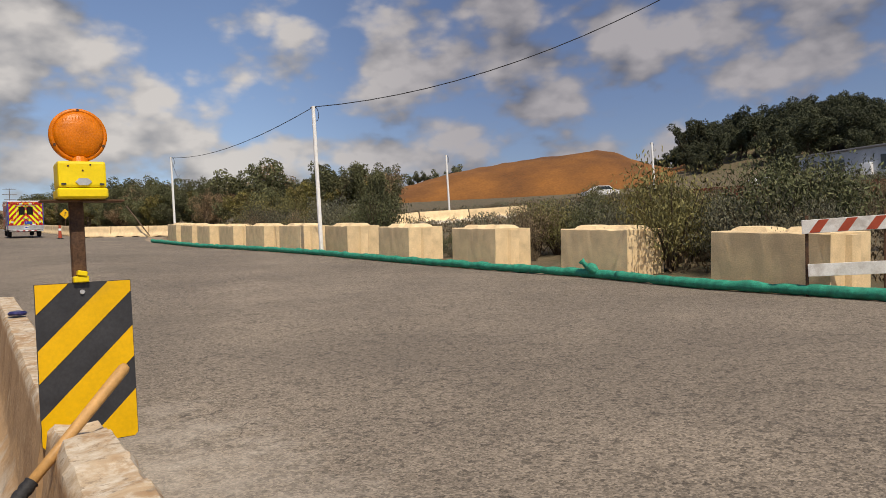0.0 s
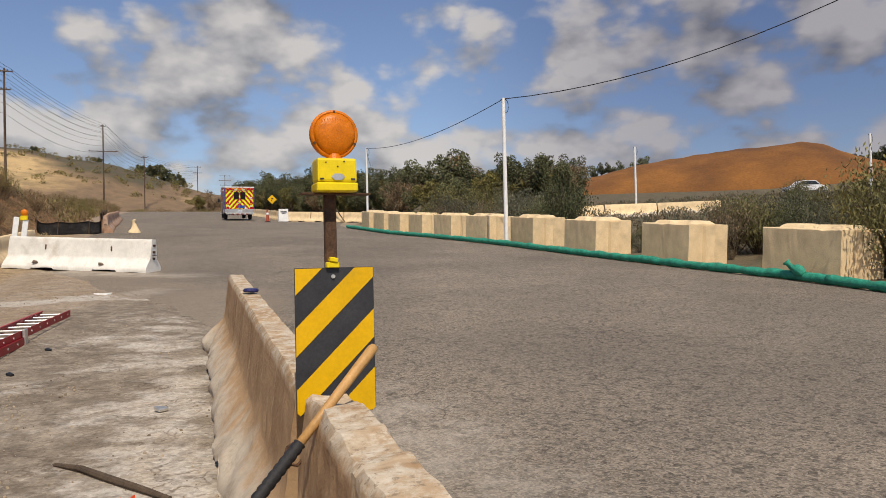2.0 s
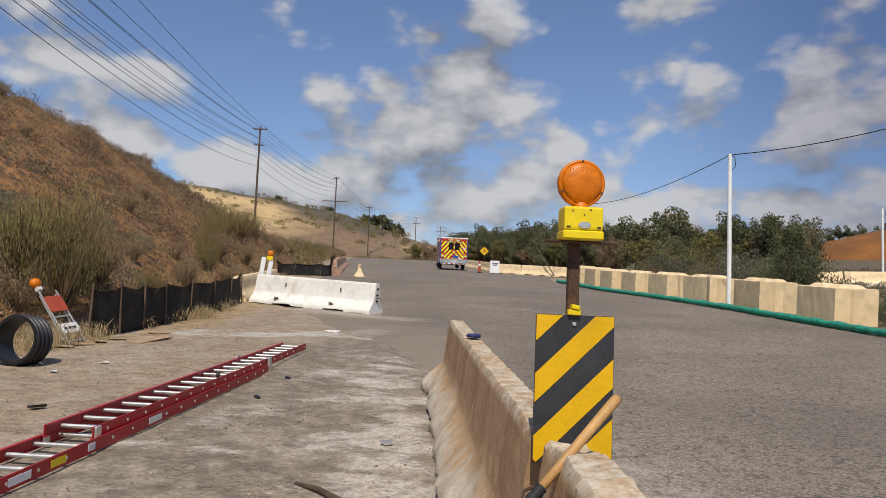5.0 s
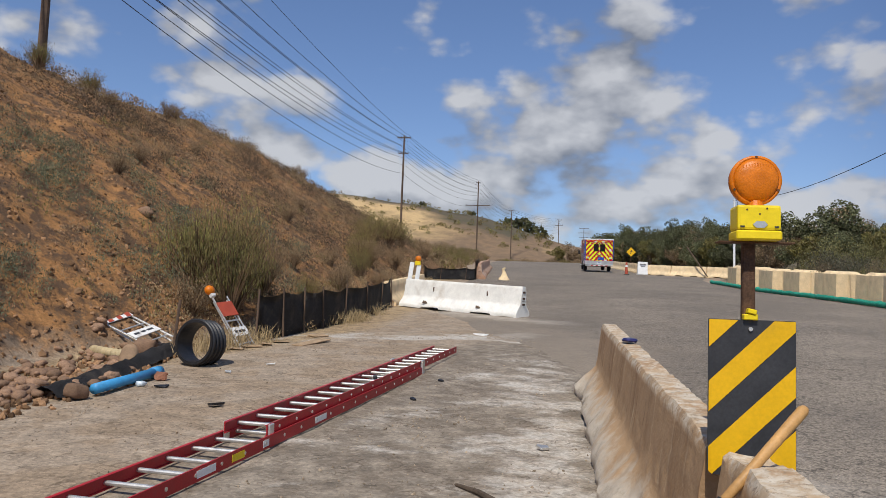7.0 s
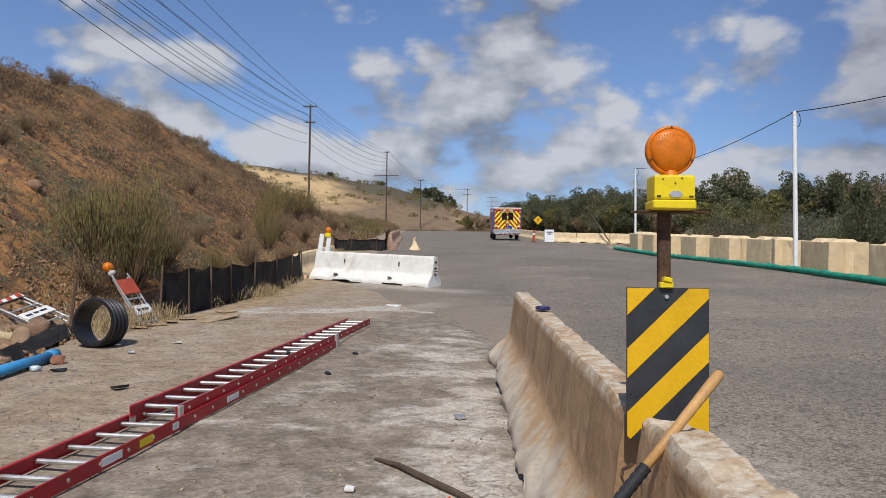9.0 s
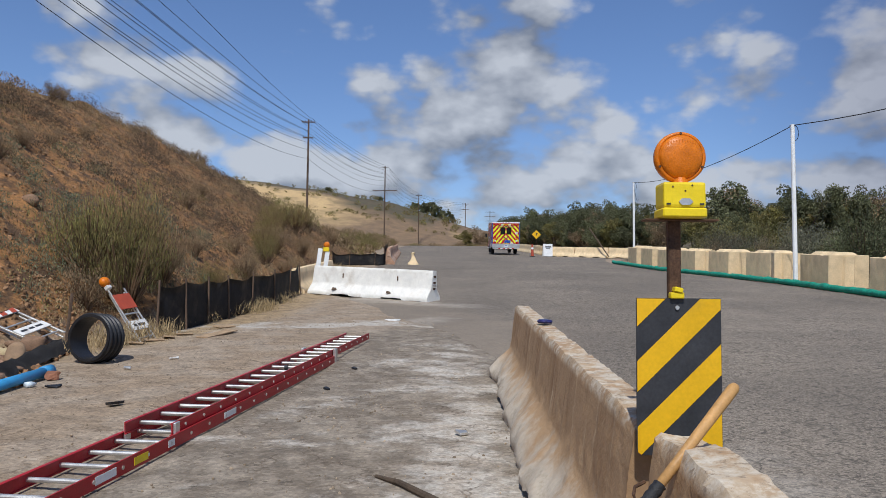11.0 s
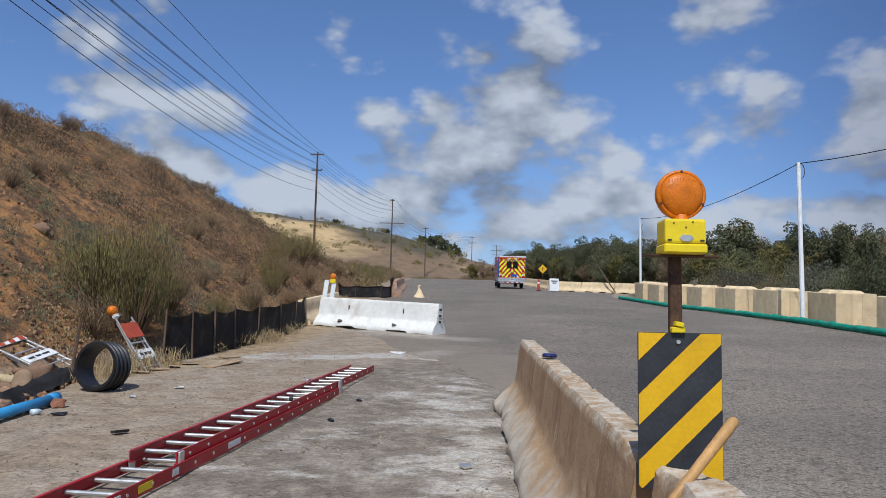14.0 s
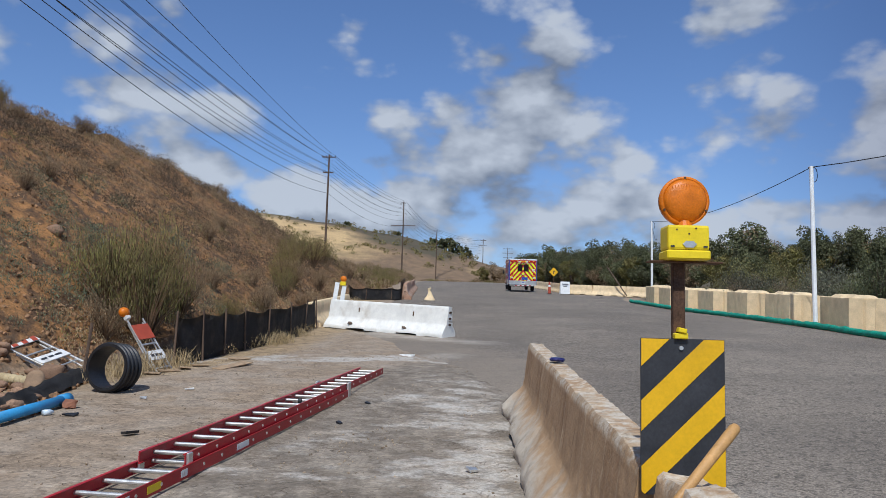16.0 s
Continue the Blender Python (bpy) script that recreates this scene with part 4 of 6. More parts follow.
def hazard_marker():
    """Striped panel on a rusty post with an amber flasher on its battery box."""
    e = thing("hazard_marker", pose(1.287, 2.995, 0.27, 0, 0, 1.5), "yellow and black striped hazard panel with an amber flasher", "hazard marker")
    w, z0, z1 = 0.31, 0.70, 1.262
    bm = box(w, 0.006, z1 - z0, (0, 0, (z0 + z1) / 2))
    es = [ed for ed in bm.edges if abs(ed.verts[0].co.z - ed.verts[1].co.z) < 1e-4 and abs(ed.verts[0].co.x - ed.verts[1].co.x) < 1e-4 and abs(ed.verts[0].co.z - z0) < 0.01]
    bmesh.ops.bevel(bm, geom=es, offset=0.012, segments=4, affect="EDGES")
    panel = part("panel", bm, M_BLACK, e, "black panel with yellow diagonal stripes")
    rect = [(-w / 2 + 0.002, z0 + 0.013), (-w / 2 + 0.013, z0 + 0.002), (w / 2 - 0.013, z0 + 0.002), (w / 2 - 0.002, z0 + 0.013), (w / 2 - 0.002, z1 - 0.002), (-w / 2 + 0.002, z1 - 0.002)]
    s = 0.97
    for lo, hi in ((-0.105, 0.3), (-0.339, -0.229), (-0.574, -0.464), (-0.95, -0.692)):
        off = z1 + s * w / 2
        poly = clip(clip(rect, -s, 1, lo + off), s, -1, -(hi + off))
        if len(poly) > 2:
            part("stripe", prism(poly, 0.0015, "Y", m=Matrix.Translation((0, -0.0045, 0))), M_YELLOW, panel)
    part("post", box(0.046, 0.03, 1.62, (-0.008, 0.022, 0.75), bevel=0.004), M_RUST, e, "rusty square steel post")
    bm = box(0.05, 0.03, 0.022, (-0.008, -0.004, 1.272), bevel=0.003)
    box(0.032, 0.036, 0.018, (-0.004, -0.006, 1.292), (0, 12, 0), 0.003, bm)
    part("clamp", bm, M_LAMPBOX, e, "yellow strap clamp")
    part("bolt", rod((-0.006, -0.009, 1.228), (-0.006, -0.002, 1.228), 0.008, n=8), M_ALU, e)
    part("mounting_plate", box(0.27, 0.06, 0.006, (0.012, 0.01, 1.547), bevel=0.001), M_RUST, e)
    bx = part("battery_box", box(0.153, 0.105, 0.092, (0.004, -0.02, 1.632), bevel=0.010, seg=2), M_LAMPBOX, e, "yellow plastic battery box", smooth=False)
    part("lower_tray", box(0.160, 0.109, 0.034, (0.004, -0.02, 1.568), bevel=0.005), M_LAMPBOX, bx)
    part("emblem", prism([(-0.026, 0), (-0.014, 0.012), (0.014, 0.012), (0.026, 0), (0.014, -0.012), (-0.014, -0.012)], 0.004, "Y", m=Matrix.Translation((0.006, -0.074, 1.606))), M_ALU, bx)
    for x in (-0.056, 0.064):
        part("slot", box(0.015, 0.004, 0.006, (x, -0.0735, 1.598)), M_BLACK, bx)
    for x, z in ((-0.04, 1.66), (0.03, 1.665), (0.005, 1.645)):
        part("rivet", rod((x, -0.074, z), (x, -0.071, z), 0.0035, n=6), M_RUST, bx)
    # flasher head, facing up and down the road
    face = pose(0.006, -0.01, 1.776, 90, 0, 0) @ Matrix.Diagonal((0.94, 0.94, 1, 1))
    lens = part("lens", lathe([(0.001, 0.040), (0.02, 0.0398), (0.04, 0.038), (0.06, 0.034), (0.075, 0.028), (0.085, 0.02), (0.087, -0.02), (0.075, -0.028), (0.06, -0.034), (0.04, -0.038), (0.001, -0.04)], 40, m=face), M_AMBER, e,
                "round ribbed amber lens", smooth=True)
    for k in range(11):
        x = -0.05 + 0.01 * k
        part("rib", box(0.003, 0.004, 0.05 - abs(x) * 0.35, (x + 0.006, -0.0455 + abs(x) * 0.13, 1.812)), M_AMBER, lens)
    part("rim", lathe([(0.084, 0.018), (0.098, 0.016), (0.1, 0.0), (0.098, -0.016), (0.084, -0.018)], 40, m=face, close=True), M_AMBER, e, "scalloped amber rim", smooth=True)
    for a in (90, 205, 335):
        x, z = 0.006 + 0.086 * math.cos(radians(a)), 1.776 + 0.086 * math.sin(radians(a))
        part("rim_screw", rod((x, -0.03, z), (x, -0.024, z), 0.005, n=6), M_RUST, e)
    part("neck", rod((0.006, -0.01, 1.674), (0.006, -0.01, 1.70), 0.034, 0.026, 14), M_AMBER, e)


hazard_marker()


def tool_handle():
    """A long wooden tool handle with a taped grip, leaning on the barrier's end."""
    a, b = Vector((0.83, 2.34, 0.775)), Vector((1.345, 2.62, 1.262))
    e = thing("tool_handle", Matrix(), "wooden tool handle with a black taped grip leaning on the barrier", "tool")
    g = a.lerp(b, 0.45)
    part("shaft", tube([a.lerp(b, k) for k in (0.42, 0.6, 0.8, 0.93, 0.985, 1.0)], 0.016, 14, radii=[0.0145, 0.0155, 0.017, 0.0185, 0.018, 0.013]), M_WOOD, e, smooth=True)
    n = 40
    pts = [a.lerp(g, k / n) for k in range(n + 1)]
    part("grip", tube(pts, 0.02, 12, radii=[0.0205 if k % 3 else 0.0178 for k in range(n + 1)]), M_RUBBER, e, "black spiral rubber grip", smooth=True)
    d = (b - a).normalized()
    part("head", tube([a - d * 0.26, a - d * 0.12, a + d * 0.01], 0.03, 12, radii=[0.02, 0.021, 0.0205]), M_RUBBER, e)
    ob = part("wire_hook", tube([(1.12, 2.74, 0.88 + 0.0), (1.09, 2.72, 0.86), (1.06, 2.71, 0.87), (1.05, 2.72, 0.90), (1.06, 2.74, 0.92), (1.10, 2.77, 0.93)], 0.006, 6), M_RUST)
    tagged(ob, "bent rusty wire loop on the barrier's end", "wire")


tool_handle()
e = thing("crushed_can", pose(1.315, 6.77, road_z(1.3, 6.77) + 0.822, 3, 0, 20), "crushed dark blue can lying on the barrier", "can")
part("can", roughen(lathe([(0.001, 0.03), (0.055, 0.028), (0.068, 0.012), (0.06, -0.002), (0.001, -0.004)], 16), 0.006, 30), mat("blue_can", (0.03, 0.03, 0.12), 0.35, 0.3, var=0.3, scale=30), e)

# ---------------------------------------------------------------- extension ladder


def ladder():
    ang = -7.5
    m = pose(-1.856, 4.30, road_z(-2, 4.3) + 0.01, 0, 0, ang) @ pose(0, 0, 0, math.degrees(math.atan(0.058)), 0, 0)
    e = thing("extension_ladder", m, "red fibreglass extension ladder lying on the ground", "ladder")

    def section(name, y0, y1, half, z, label):
        sec = part(name, box(0.001, 0.001, 0.001, (0, y0, z)), M_RED, e, label)
        for s in (-1, 1):
            out = [(-0.012 * s + s * half, -0.042), (s * half, -0.046), (s * half + 0.008 * s, -0.046), (s * half + 0.008 * s, 0.046), (s * half, 0.046), (-0.012 * s + s * half, 0.042), (-0.012 * s + s * half, 0.036),
                   (s * half, 0.036), (s * half, -0.036), (-0.012 * s + s * half, -0.036)]
            part("side_rail", prism(out, y1 - y0, "Y", m=Matrix.Translation((0, (y0 + y1) / 2, z))), M_RED, sec, "red fibreglass rail")
            k = 0
            y = y0 + 0.2
            while y < y1 - 0.1:
                part("rivet", rod((s * (half + 0.008), y, z), (s * (half + 0.013), y, z), 0.013, n=8), M_ALU, sec)
                y += 0.305
        y = y0 + 0.2
        while y < y1 - 0.1:
            part("rung", rod((-half, y, z), (half, y, z), 0.0165, n=10), M_ALU, sec, "silver aluminium rung")
            y += 0.305
        return sec

    section("base_section", -1.6, 5.65, 0.205, 0.052, "lower section of the ladder")
    section("fly_section", 1.42, 7.55, 0.175, 0.125, "upper section of the ladder")
    for s in (-1, 1):
        part("bracket", box(0.03, 0.1, 0.19, (s * 0.208, 5.58, 0.09), bevel=0.004), M_ALU, e)
        part("guide", box(0.02, 0.07, 0.14, (s * 0.19, 1.47, 0.10), bevel=0.004), M_ALU, e)
        part("foot", box(0.05, 0.12, 0.06, (s * 0.208, -1.62, 0.05), bevel=0.01), M_RUBBER, e)
    part("rope_pulley", rod((0.0, 4.3, 0.13), (0.03, 4.3, 0.13), 0.03, n=12), M_BLACK, e)
    part("warning_label", box(0.002, 0.17, 0.05, (0.2155, 0.95, 0.052)), M_LAMPBOX, e, "yellow warning sticker")
    part("data_label", box(0.002, 0.22, 0.05, (0.2155, 0.55, 0.052)), M_WHITE, e, "worn pale sticker")
    part("data_label", box(0.002, 0.09, 0.05, (0.2155, 1.35, 0.052)), M_WHITE, e, "worn pale sticker")
    part("data_label", box(0.002, 0.24, 0.05, (0.2155, 2.35, 0.052)), M_WHITE, e, "worn pale sticker")


ladder()

# ---------------------------------------------------------------- silt fences


def silt_fence(name, pts, high, label):
    """Sagging black cloth on wooden stakes along points (x, y)."""
    e = thing(name, Matrix(), label, "fence")
    vs, n = [], 0
    total = []
    for (xa, ya), (xb, yb) in zip(pts, pts[1:]):
        d = math.hypot(xb - xa, yb - ya)
        steps = max(4, int(d / 0.22))
        for k in range(steps):
            total.append((xa + (xb - xa) * k / steps, ya + (yb - ya) * k / steps, math.sin(math.pi * k / steps)))
    total.append((*pts[-1], 0.0))
    bm = bmesh.new()
    rows = []
    for x, y, s in total:
        col = []
        for j in range(6):
            h = j / 5
            w = 0.05 * noise.noise(Vector((x * 1.7, y * 1.7, h * 2))) + 0.04 * s * h
            top = high - 0.07 * s + 0.05 * noise.noise(Vector((x, y, 2)))
            col.append(bm.verts.new((x + w, y + w * 0.3, land_z(x, y) - 0.03 + h * top)))
        rows.append(col)
    for a, b in zip(rows, rows[1:]):
        for j in range(5):
            bm.faces.new((a[j], b[j], b[j + 1], a[j + 1]))
    bmesh.ops.solidify(bm, geom=bm.faces[:], thickness=0.006)
    part("cloth", bm, M_FABRIC, e, "black geotextile cloth", smooth=True)
    for x, y in pts:
        z = land_z(x, y)
        part("stake", box(0.032, 0.032, high + 0.12, (x + 0.03, y - 0.02, z + high / 2 - 0.02), (random.uniform(-4, 4), random.uniform(-5, 5), 0), 0.004), M_POLE, e, "weathered wooden stake")
    return e


silt_fence("silt_fence", [(-4.16, 12.3), (-4.02, 13.2), (-3.98, 14.3), (-3.92, 15.4), (-3.82, 16.9), (-3.72, 18.6), (-3.68, 20.2), (-3.72, 21.8)], 0.84, "black silt fence on wooden stakes along the slope's foot")
silt_fence("silt_fence", [(-5.0, 36.6), (-4.2, 36.9), (-3.0, 37.4), (-2.5, 37.7)], 0.62, "collapsed black silt fence across the far verge")
silt_fence("silt_fence", [(-2.7, 39.5), (-3.0, 44), (-3.4, 50), (-4.0, 58), (-4.5, 66)], 0.95, "black silt fence climbing along the road")

# fallen length of cloth by the stones
bm = bmesh.new()
rows = []
for k in range(26):
    t = k / 25
    x, y = -4.10 - 0.42 * t, 7.0 + 3.4 * t
    rows.append([bm.verts.new((x - 0.3 * j / 5 + 0.05 * noise.noise(Vector((k * 0.6, j, 0))), y, land_z(x - 0.3 * j / 5, y) + 0.03 + 0.10 * math.sin(math.pi * j / 5) + 0.07 * noise.noise(Vector((k * 0.5, j * 0.8, 4)))
                               + 0.10 * t * t * j / 5)) for j in range(6)])
for a, b in zip(rows, rows[1:]):
    for j in range(5):
        bm.faces.new((a[j], b[j], b[j + 1], a[j + 1]))
bmesh.ops.solidify(bm, geom=bm.faces[:], thickness=0.01)
ob = part("fallen_cloth", bm, M_FABRIC, smooth=True)
tagged(ob, "crumpled black cloth fallen over stones beside a blue pipe", "cloth")

# ---------------------------------------------------------------- things at the slope's foot


def corrugated_pipe():
    axis = Vector((-0.22, -0.97, 0.08)).normalized()
    m = Matrix.Translation((-3.88, 9.66, road_z(-4, 9.6) + 0.30)) @ axis.to_track_quat("Z", "Y").to_matrix().to_4x4()
    e = thing("corrugated_pipe", m, "short length of black corrugated drain pipe on its side", "pipe")
    e.scale = (0.83, 0.83, 0.83)
    prof = []
    for k in range(25):
        z = -0.17 + 0.36 * k / 24
        prof.append((0.345 + (0.028 if (k // 3) % 2 else 0.0), z))
    prof += [(0.318, 0.19), (0.312, 0.0), (0.312, -0.17)]
    part("wall", lathe(prof, 44, close=True), M_PLASTIC_BLACK, e, smooth=False)
    part("rim", lathe([(0.312, 0.185), (0.352, 0.185), (0.352, 0.205), (0.312, 0.205)], 44, close=True), M_PLASTIC_BLACK, e)


corrugated_pipe()
a, b = Vector((-3.92, 8.62, road_z(-4, 8.6) + 0.075)), Vector((-3.92, 7.32, road_z(-4, 7.3) + 0.075))
e = thing("blue_pipe", Matrix(), "dusty blue plastic pipe lying beside the stones", "pipe")
d = (b - a).normalized()
part("pipe", tube([a, a.lerp(b, 0.5), b], 0.055, 18), M_BLUE, e, smooth=True)
part("socket", tube([a - d * 0.02, a + d * 0.14], 0.066, 18), M_BLUE, e, "blue pipe socket", smooth=True)
e = thing("broken_brick", pose(-3.78, 8.42, road_z(-3.8, 8.4) + 0.05, 10, 5, 30), "broken terracotta piece beside the blue pipe", "rubble")
part("piece", roughen(box(0.15, 0.12, 0.08, bevel=0.03, seg=2), 0.05, 9), mat("terracotta", (0.27, 0.12, 0.07), 0.9), e)
e = thing("plastic_bottle", pose(-3.79, 8.0, road_z(-3.8, 8.0) + 0.03, 90, 0, 150) @ Matrix.Diagonal((0.8, 0.8, 0.5, 1)), "crumpled clear plastic bottle on the dirt", "bottle")
part("bottle", roughen(lathe([(0.001, -0.1), (0.038, -0.1), (0.04, 0.03), (0.03, 0.08), (0.014, 0.11), (0.014, 0.13), (0.001, 0.13)], 14), 0.006, 25), mat("cloudy_plastic", (0.55, 0.62, 0.66), 0.25, spec=0.6), e, smooth=True)

M_RETRO = mat("orange_red_sheeting", (0.40, 0.07, 0.035), 0.5, var=0.12, scale=8, fine=80, bump=0.05)
M_DIRTYWHITE = mat("dirty_white_plastic", (0.72, 0.71, 0.68), 0.5, var=0.12, scale=7, fine=60, tint=(0.4, 0.35, 0.3), tint_amount=0.5, tint_scale=5)


def barricade(m, label, lamp, striped):
    """A folding barricade with steel legs, an upper panel and a lower nameboard."""
    e = thing("folding_barricade", m, label, "barricade")
    for x in (-0.29, 0.29):
        part("leg", box(0.035, 0.03, 1.14, (x, 0, 0.57), bevel=0.004), M_ALU, e, "grey steel leg")
        part("rear_leg", box(0.03, 0.025, 1.08, (x * 0.94, 0.055, 0.54), (2, 0, 0), 0.004), M_ALU, e, "grey steel leg")
    up = part("upper_panel", box(0.61, 0.018, 0.31 if not striped else 0.22, (0, -0.026, 0.86 if not striped else 0.98), bevel=0.004), M_DIRTYWHITE if striped else M_RETRO, e, "orange-red reflective panel")
    if striped:
        for k in range(3):
            x = -0.24 + k * 0.2
            part("stripe", prism([(x, 0.872), (x + 0.1, 0.872), (x + 0.17, 1.088), (x + 0.07, 1.088)], 0.003, "Y", m=Matrix.Translation((0, -0.037, 0))), M_RETRO, up)
    board = part("nameboard", box(0.6, 0.016, 0.19, (0, -0.026, 0.36), bevel=0.003), M_DIRTYWHITE, e, "white board with unreadable black lettering")
    for x, w in ((-0.17, 0.12), (-0.02, 0.1), (0.13, 0.14)):
        part("lettering_bar", box(w, 0.002, 0.05, (x, -0.0355, 0.36)), M_BLACK, board)
    for z in (0.62, 0.12):
        part("crossbar", box(0.58, 0.02, 0.03, (0, 0.012, z), bevel=0.003), M_ALU, e)
    if lamp:
        part("lamp_base", box(0.15, 0.09, 0.07, (-0.24, 0, 1.19), bevel=0.012), M_DIRTYWHITE, e, "white lamp base")
        part("lamp_lens", lathe([(0.001, 0.085), (0.05, 0.075), (0.085, 0.04), (0.096, 0), (0.085, -0.04), (0.05, -0.075), (0.001, -0.085)], 24, m=pose(-0.24, 0, 1.31, 90, 0, 0) @ Matrix.Diagonal((1.6, 1, 1, 1))), M_AMBER, e, "round amber lens", smooth=True)
    return e




def axes(up, face):
    """Turn whose z runs along up and whose -y faces face."""
    zz = Vector(up).normalized()
    nn = Vector(face)
    nn = (nn - zz * nn.dot(zz)).normalized()
    return Matrix(((-nn).cross(zz), -nn, zz)).transposed().to_4x4()


barricade(Matrix.Translation((-3.98, 11.58, road_z(-4.0, 11.58) - 0.02)) @ axes((-0.58, 0.10, 0.80), (0.80, -0.32, 0.50)) @ Matrix.Diagonal((0.56, 0.86, 0.86, 1)),
          "folded barricade with orange panel and amber lamp against the fence", True, False)
barricade(Matrix.Translation((-5.0, 10.72, land_z(-5.0, 10.72) + 0.14)) @ axes((-0.90, 0.12, 0.34), (0.22, -0.28, 0.93)) @ Matrix.Diagonal((0.9, 0.9, 0.9, 1)), "white and red barricade lying on the slope's foot", False, True)
ob = part("wooden_stake", rod((-4.72, 10.5, land_z(-4.7, 10.5) - 0.2), (-4.66, 10.55, land_z(-4.7, 10.5) + 0.78), 0.022, n=6), M_POLE)
tagged(ob, "thin weathered wooden stake standing among the stones", "stake")


M_GRIT = mat("pale_grit", (0.30, 0.235, 0.165), 0.95, var=0.2, scale=6, per_island=0.4)
M_CLOD = mat("dry_clods", (0.25, 0.142, 0.072), 0.95, var=0.25, scale=6, per_island=0.6)


def stones():
    """Cobbles heaped at the foot of the slope: the near large ones singly, the rest as one heap."""
    rnd = random.Random(11)
    protos = []
    for k in range(6):
        bm = bmesh.new()
        bmesh.ops.create_icosphere(bm, subdivisions=2, radius=1)
        for v in bm.verts:
            v.co *= 1 + 0.42 * noise.noise(v.co * 1.5 + Vector((k * 7.0, 0, 0))) + 0.10 * noise.noise(v.co * 4.0 + Vector((k * 3.0, 0, 0)))
            v.co.z *= 0.66
            v.co.x *= 1.15
        me = bpy.data.meshes.new("stone")
        bm.to_mesh(me)
        bm.free()
        me.materials.append(M_STONE)
        me.polygons.foreach_set("use_smooth", [True] * len(me.polygons))
        protos.append(me)
    placed = 0
    while placed < 296:
        t = rnd.random()
        y = 4.2 + 7.2 * t
        x = -4.2 - 0.3 * max(0, y - 8) - 2.0 * rnd.random() ** 1.3 + rnd.uniform(-0.1, 0.1)
        if x < -5.9 or y > 10.6 or (y > 8.8 and x > -4.7):
            continue
        s = rnd.choice((0.032, 0.038, 0.045, 0.05, 0.056, 0.062, 0.072, 0.088)) * rnd.uniform(0.8, 1.2)
        ob = new("stone", protos[rnd.randrange(6)])
        ob.matrix_basis = Matrix.Translation((x, y, land_z(x, y) + s * 0.35 + rnd.uniform(0, 0.05))) @ Euler((rnd.uniform(-0.4, 0.4), rnd.uniform(-0.4, 0.4), rnd.uniform(0, 6.28))).to_matrix().to_4x4() @ Matrix.Diagonal((s, s, s, 1))
        tagged(ob, "rounded brown cobble lying at the foot of the slope", "stone", "cobbles at the slope's foot")
        placed += 1
    ob = new("boulder", protos[1])
    ob.matrix_basis = pose(-7.15, 13.9, land_z(-7.15, 13.9) + 0.03) @ Matrix.Diagonal((0.15, 0.13, 0.16, 1))
    tagged(ob, "pale rounded stone lodged in the dirt slope", "stone")
    # gravel and clods as one heap
    verts, faces = [], []
    small = bmesh.new()
    bmesh.ops.create_icosphere(small, subdivisions=1, radius=1)
    sv, sf = [v.co.copy() for v in small.verts], [[v.index for v in f.verts] for f in small.faces]
    small.free()

    def clod(x, y, s, dz=0.0):
        o = len(verts)
        z = land_z(x, y) + dz
        q = Euler((rnd.uniform(0, 3), rnd.uniform(0, 3), rnd.uniform(0, 6))).to_matrix()
        for c in sv:
            p = q @ Vector((c.x * s * 1.2, c.y * s, c.z * s * 0.7)) * rnd.uniform(0.75, 1.15)
            verts.append((x + p.x, y + p.y, z + p.z))
        faces.extend([[i + o for i in f] for f in sf])

    for _ in range(1500):
        y = rnd.uniform(3.5, 12.5)
        x = -4.15 - 0.25 * max(0, y - 8) - abs(rnd.gauss(0, 0.8)) + rnd.uniform(-0.1, 0.3)
        clod(x, y, rnd.uniform(0.012, 0.05), 0.01)
    for _ in range(15000):
        y = 4 + 40 * rnd.random() ** 1.3
        x = foot_x(y) - rnd.uniform(0, 9)
        clod(x, y, rnd.uniform(0.012, 0.042) * (2.0 if rnd.random() < 0.06 else 1), 0.0)
    me = bpy.data.meshes.new("slope_rubble")
    me.from_pydata(verts, [], faces)
    tagged(finish("slope_rubble", me, M_CLOD), "gravel and clods strewn over the dirt slope", "gravel", kind="stuff")
    verts, faces = [], []
    for _ in range(7000):
        y = 3.2 + 13 * rnd.random() ** 1.2
        x = rnd.uniform(foot_x(y) + 0.3, 0.95)
        if noise.noise(Vector((x * 0.9, y * 0.9, 6))) < rnd.uniform(-0.3, 0.5):
            continue
        clod(x, y, 0.003 + 0.011 * rnd.random() ** 2.5, 0.003)
    me = bpy.data.meshes.new("loose_gravel")
    me.from_pydata(verts, [], faces)
    tagged(finish("loose_gravel", me, M_GRIT), "loose gravel scattered over the dusty verge", "gravel", kind="stuff")


stones()
M_BAMBOO = mat("pale_tube", (0.48, 0.38, 0.22), 0.8, var=0.2, scale=9)
e = thing("pale_tube", Matrix(), "ringed pale cardboard tube lying on the stones", "tube")
part("tube", tube([(-5.60, 9.95, land_z(-5.60, 9.95) + 0.09), (-4.98, 9.66, land_z(-4.98, 9.66) + 0.09)], 0.062, 14), M_BAMBOO, e, smooth=True)
for k in range(6):
    p, q = Vector((-5.60, 9.95, land_z(-5.60, 9.95) + 0.09)), Vector((-4.98, 9.66, land_z(-4.98, 9.66) + 0.09))
    part("ring", tube([p.lerp(q, 0.06 + 0.165 * k), p.lerp(q, 0.11 + 0.165 * k)], 0.068, 14), M_BAMBOO, e, smooth=True)
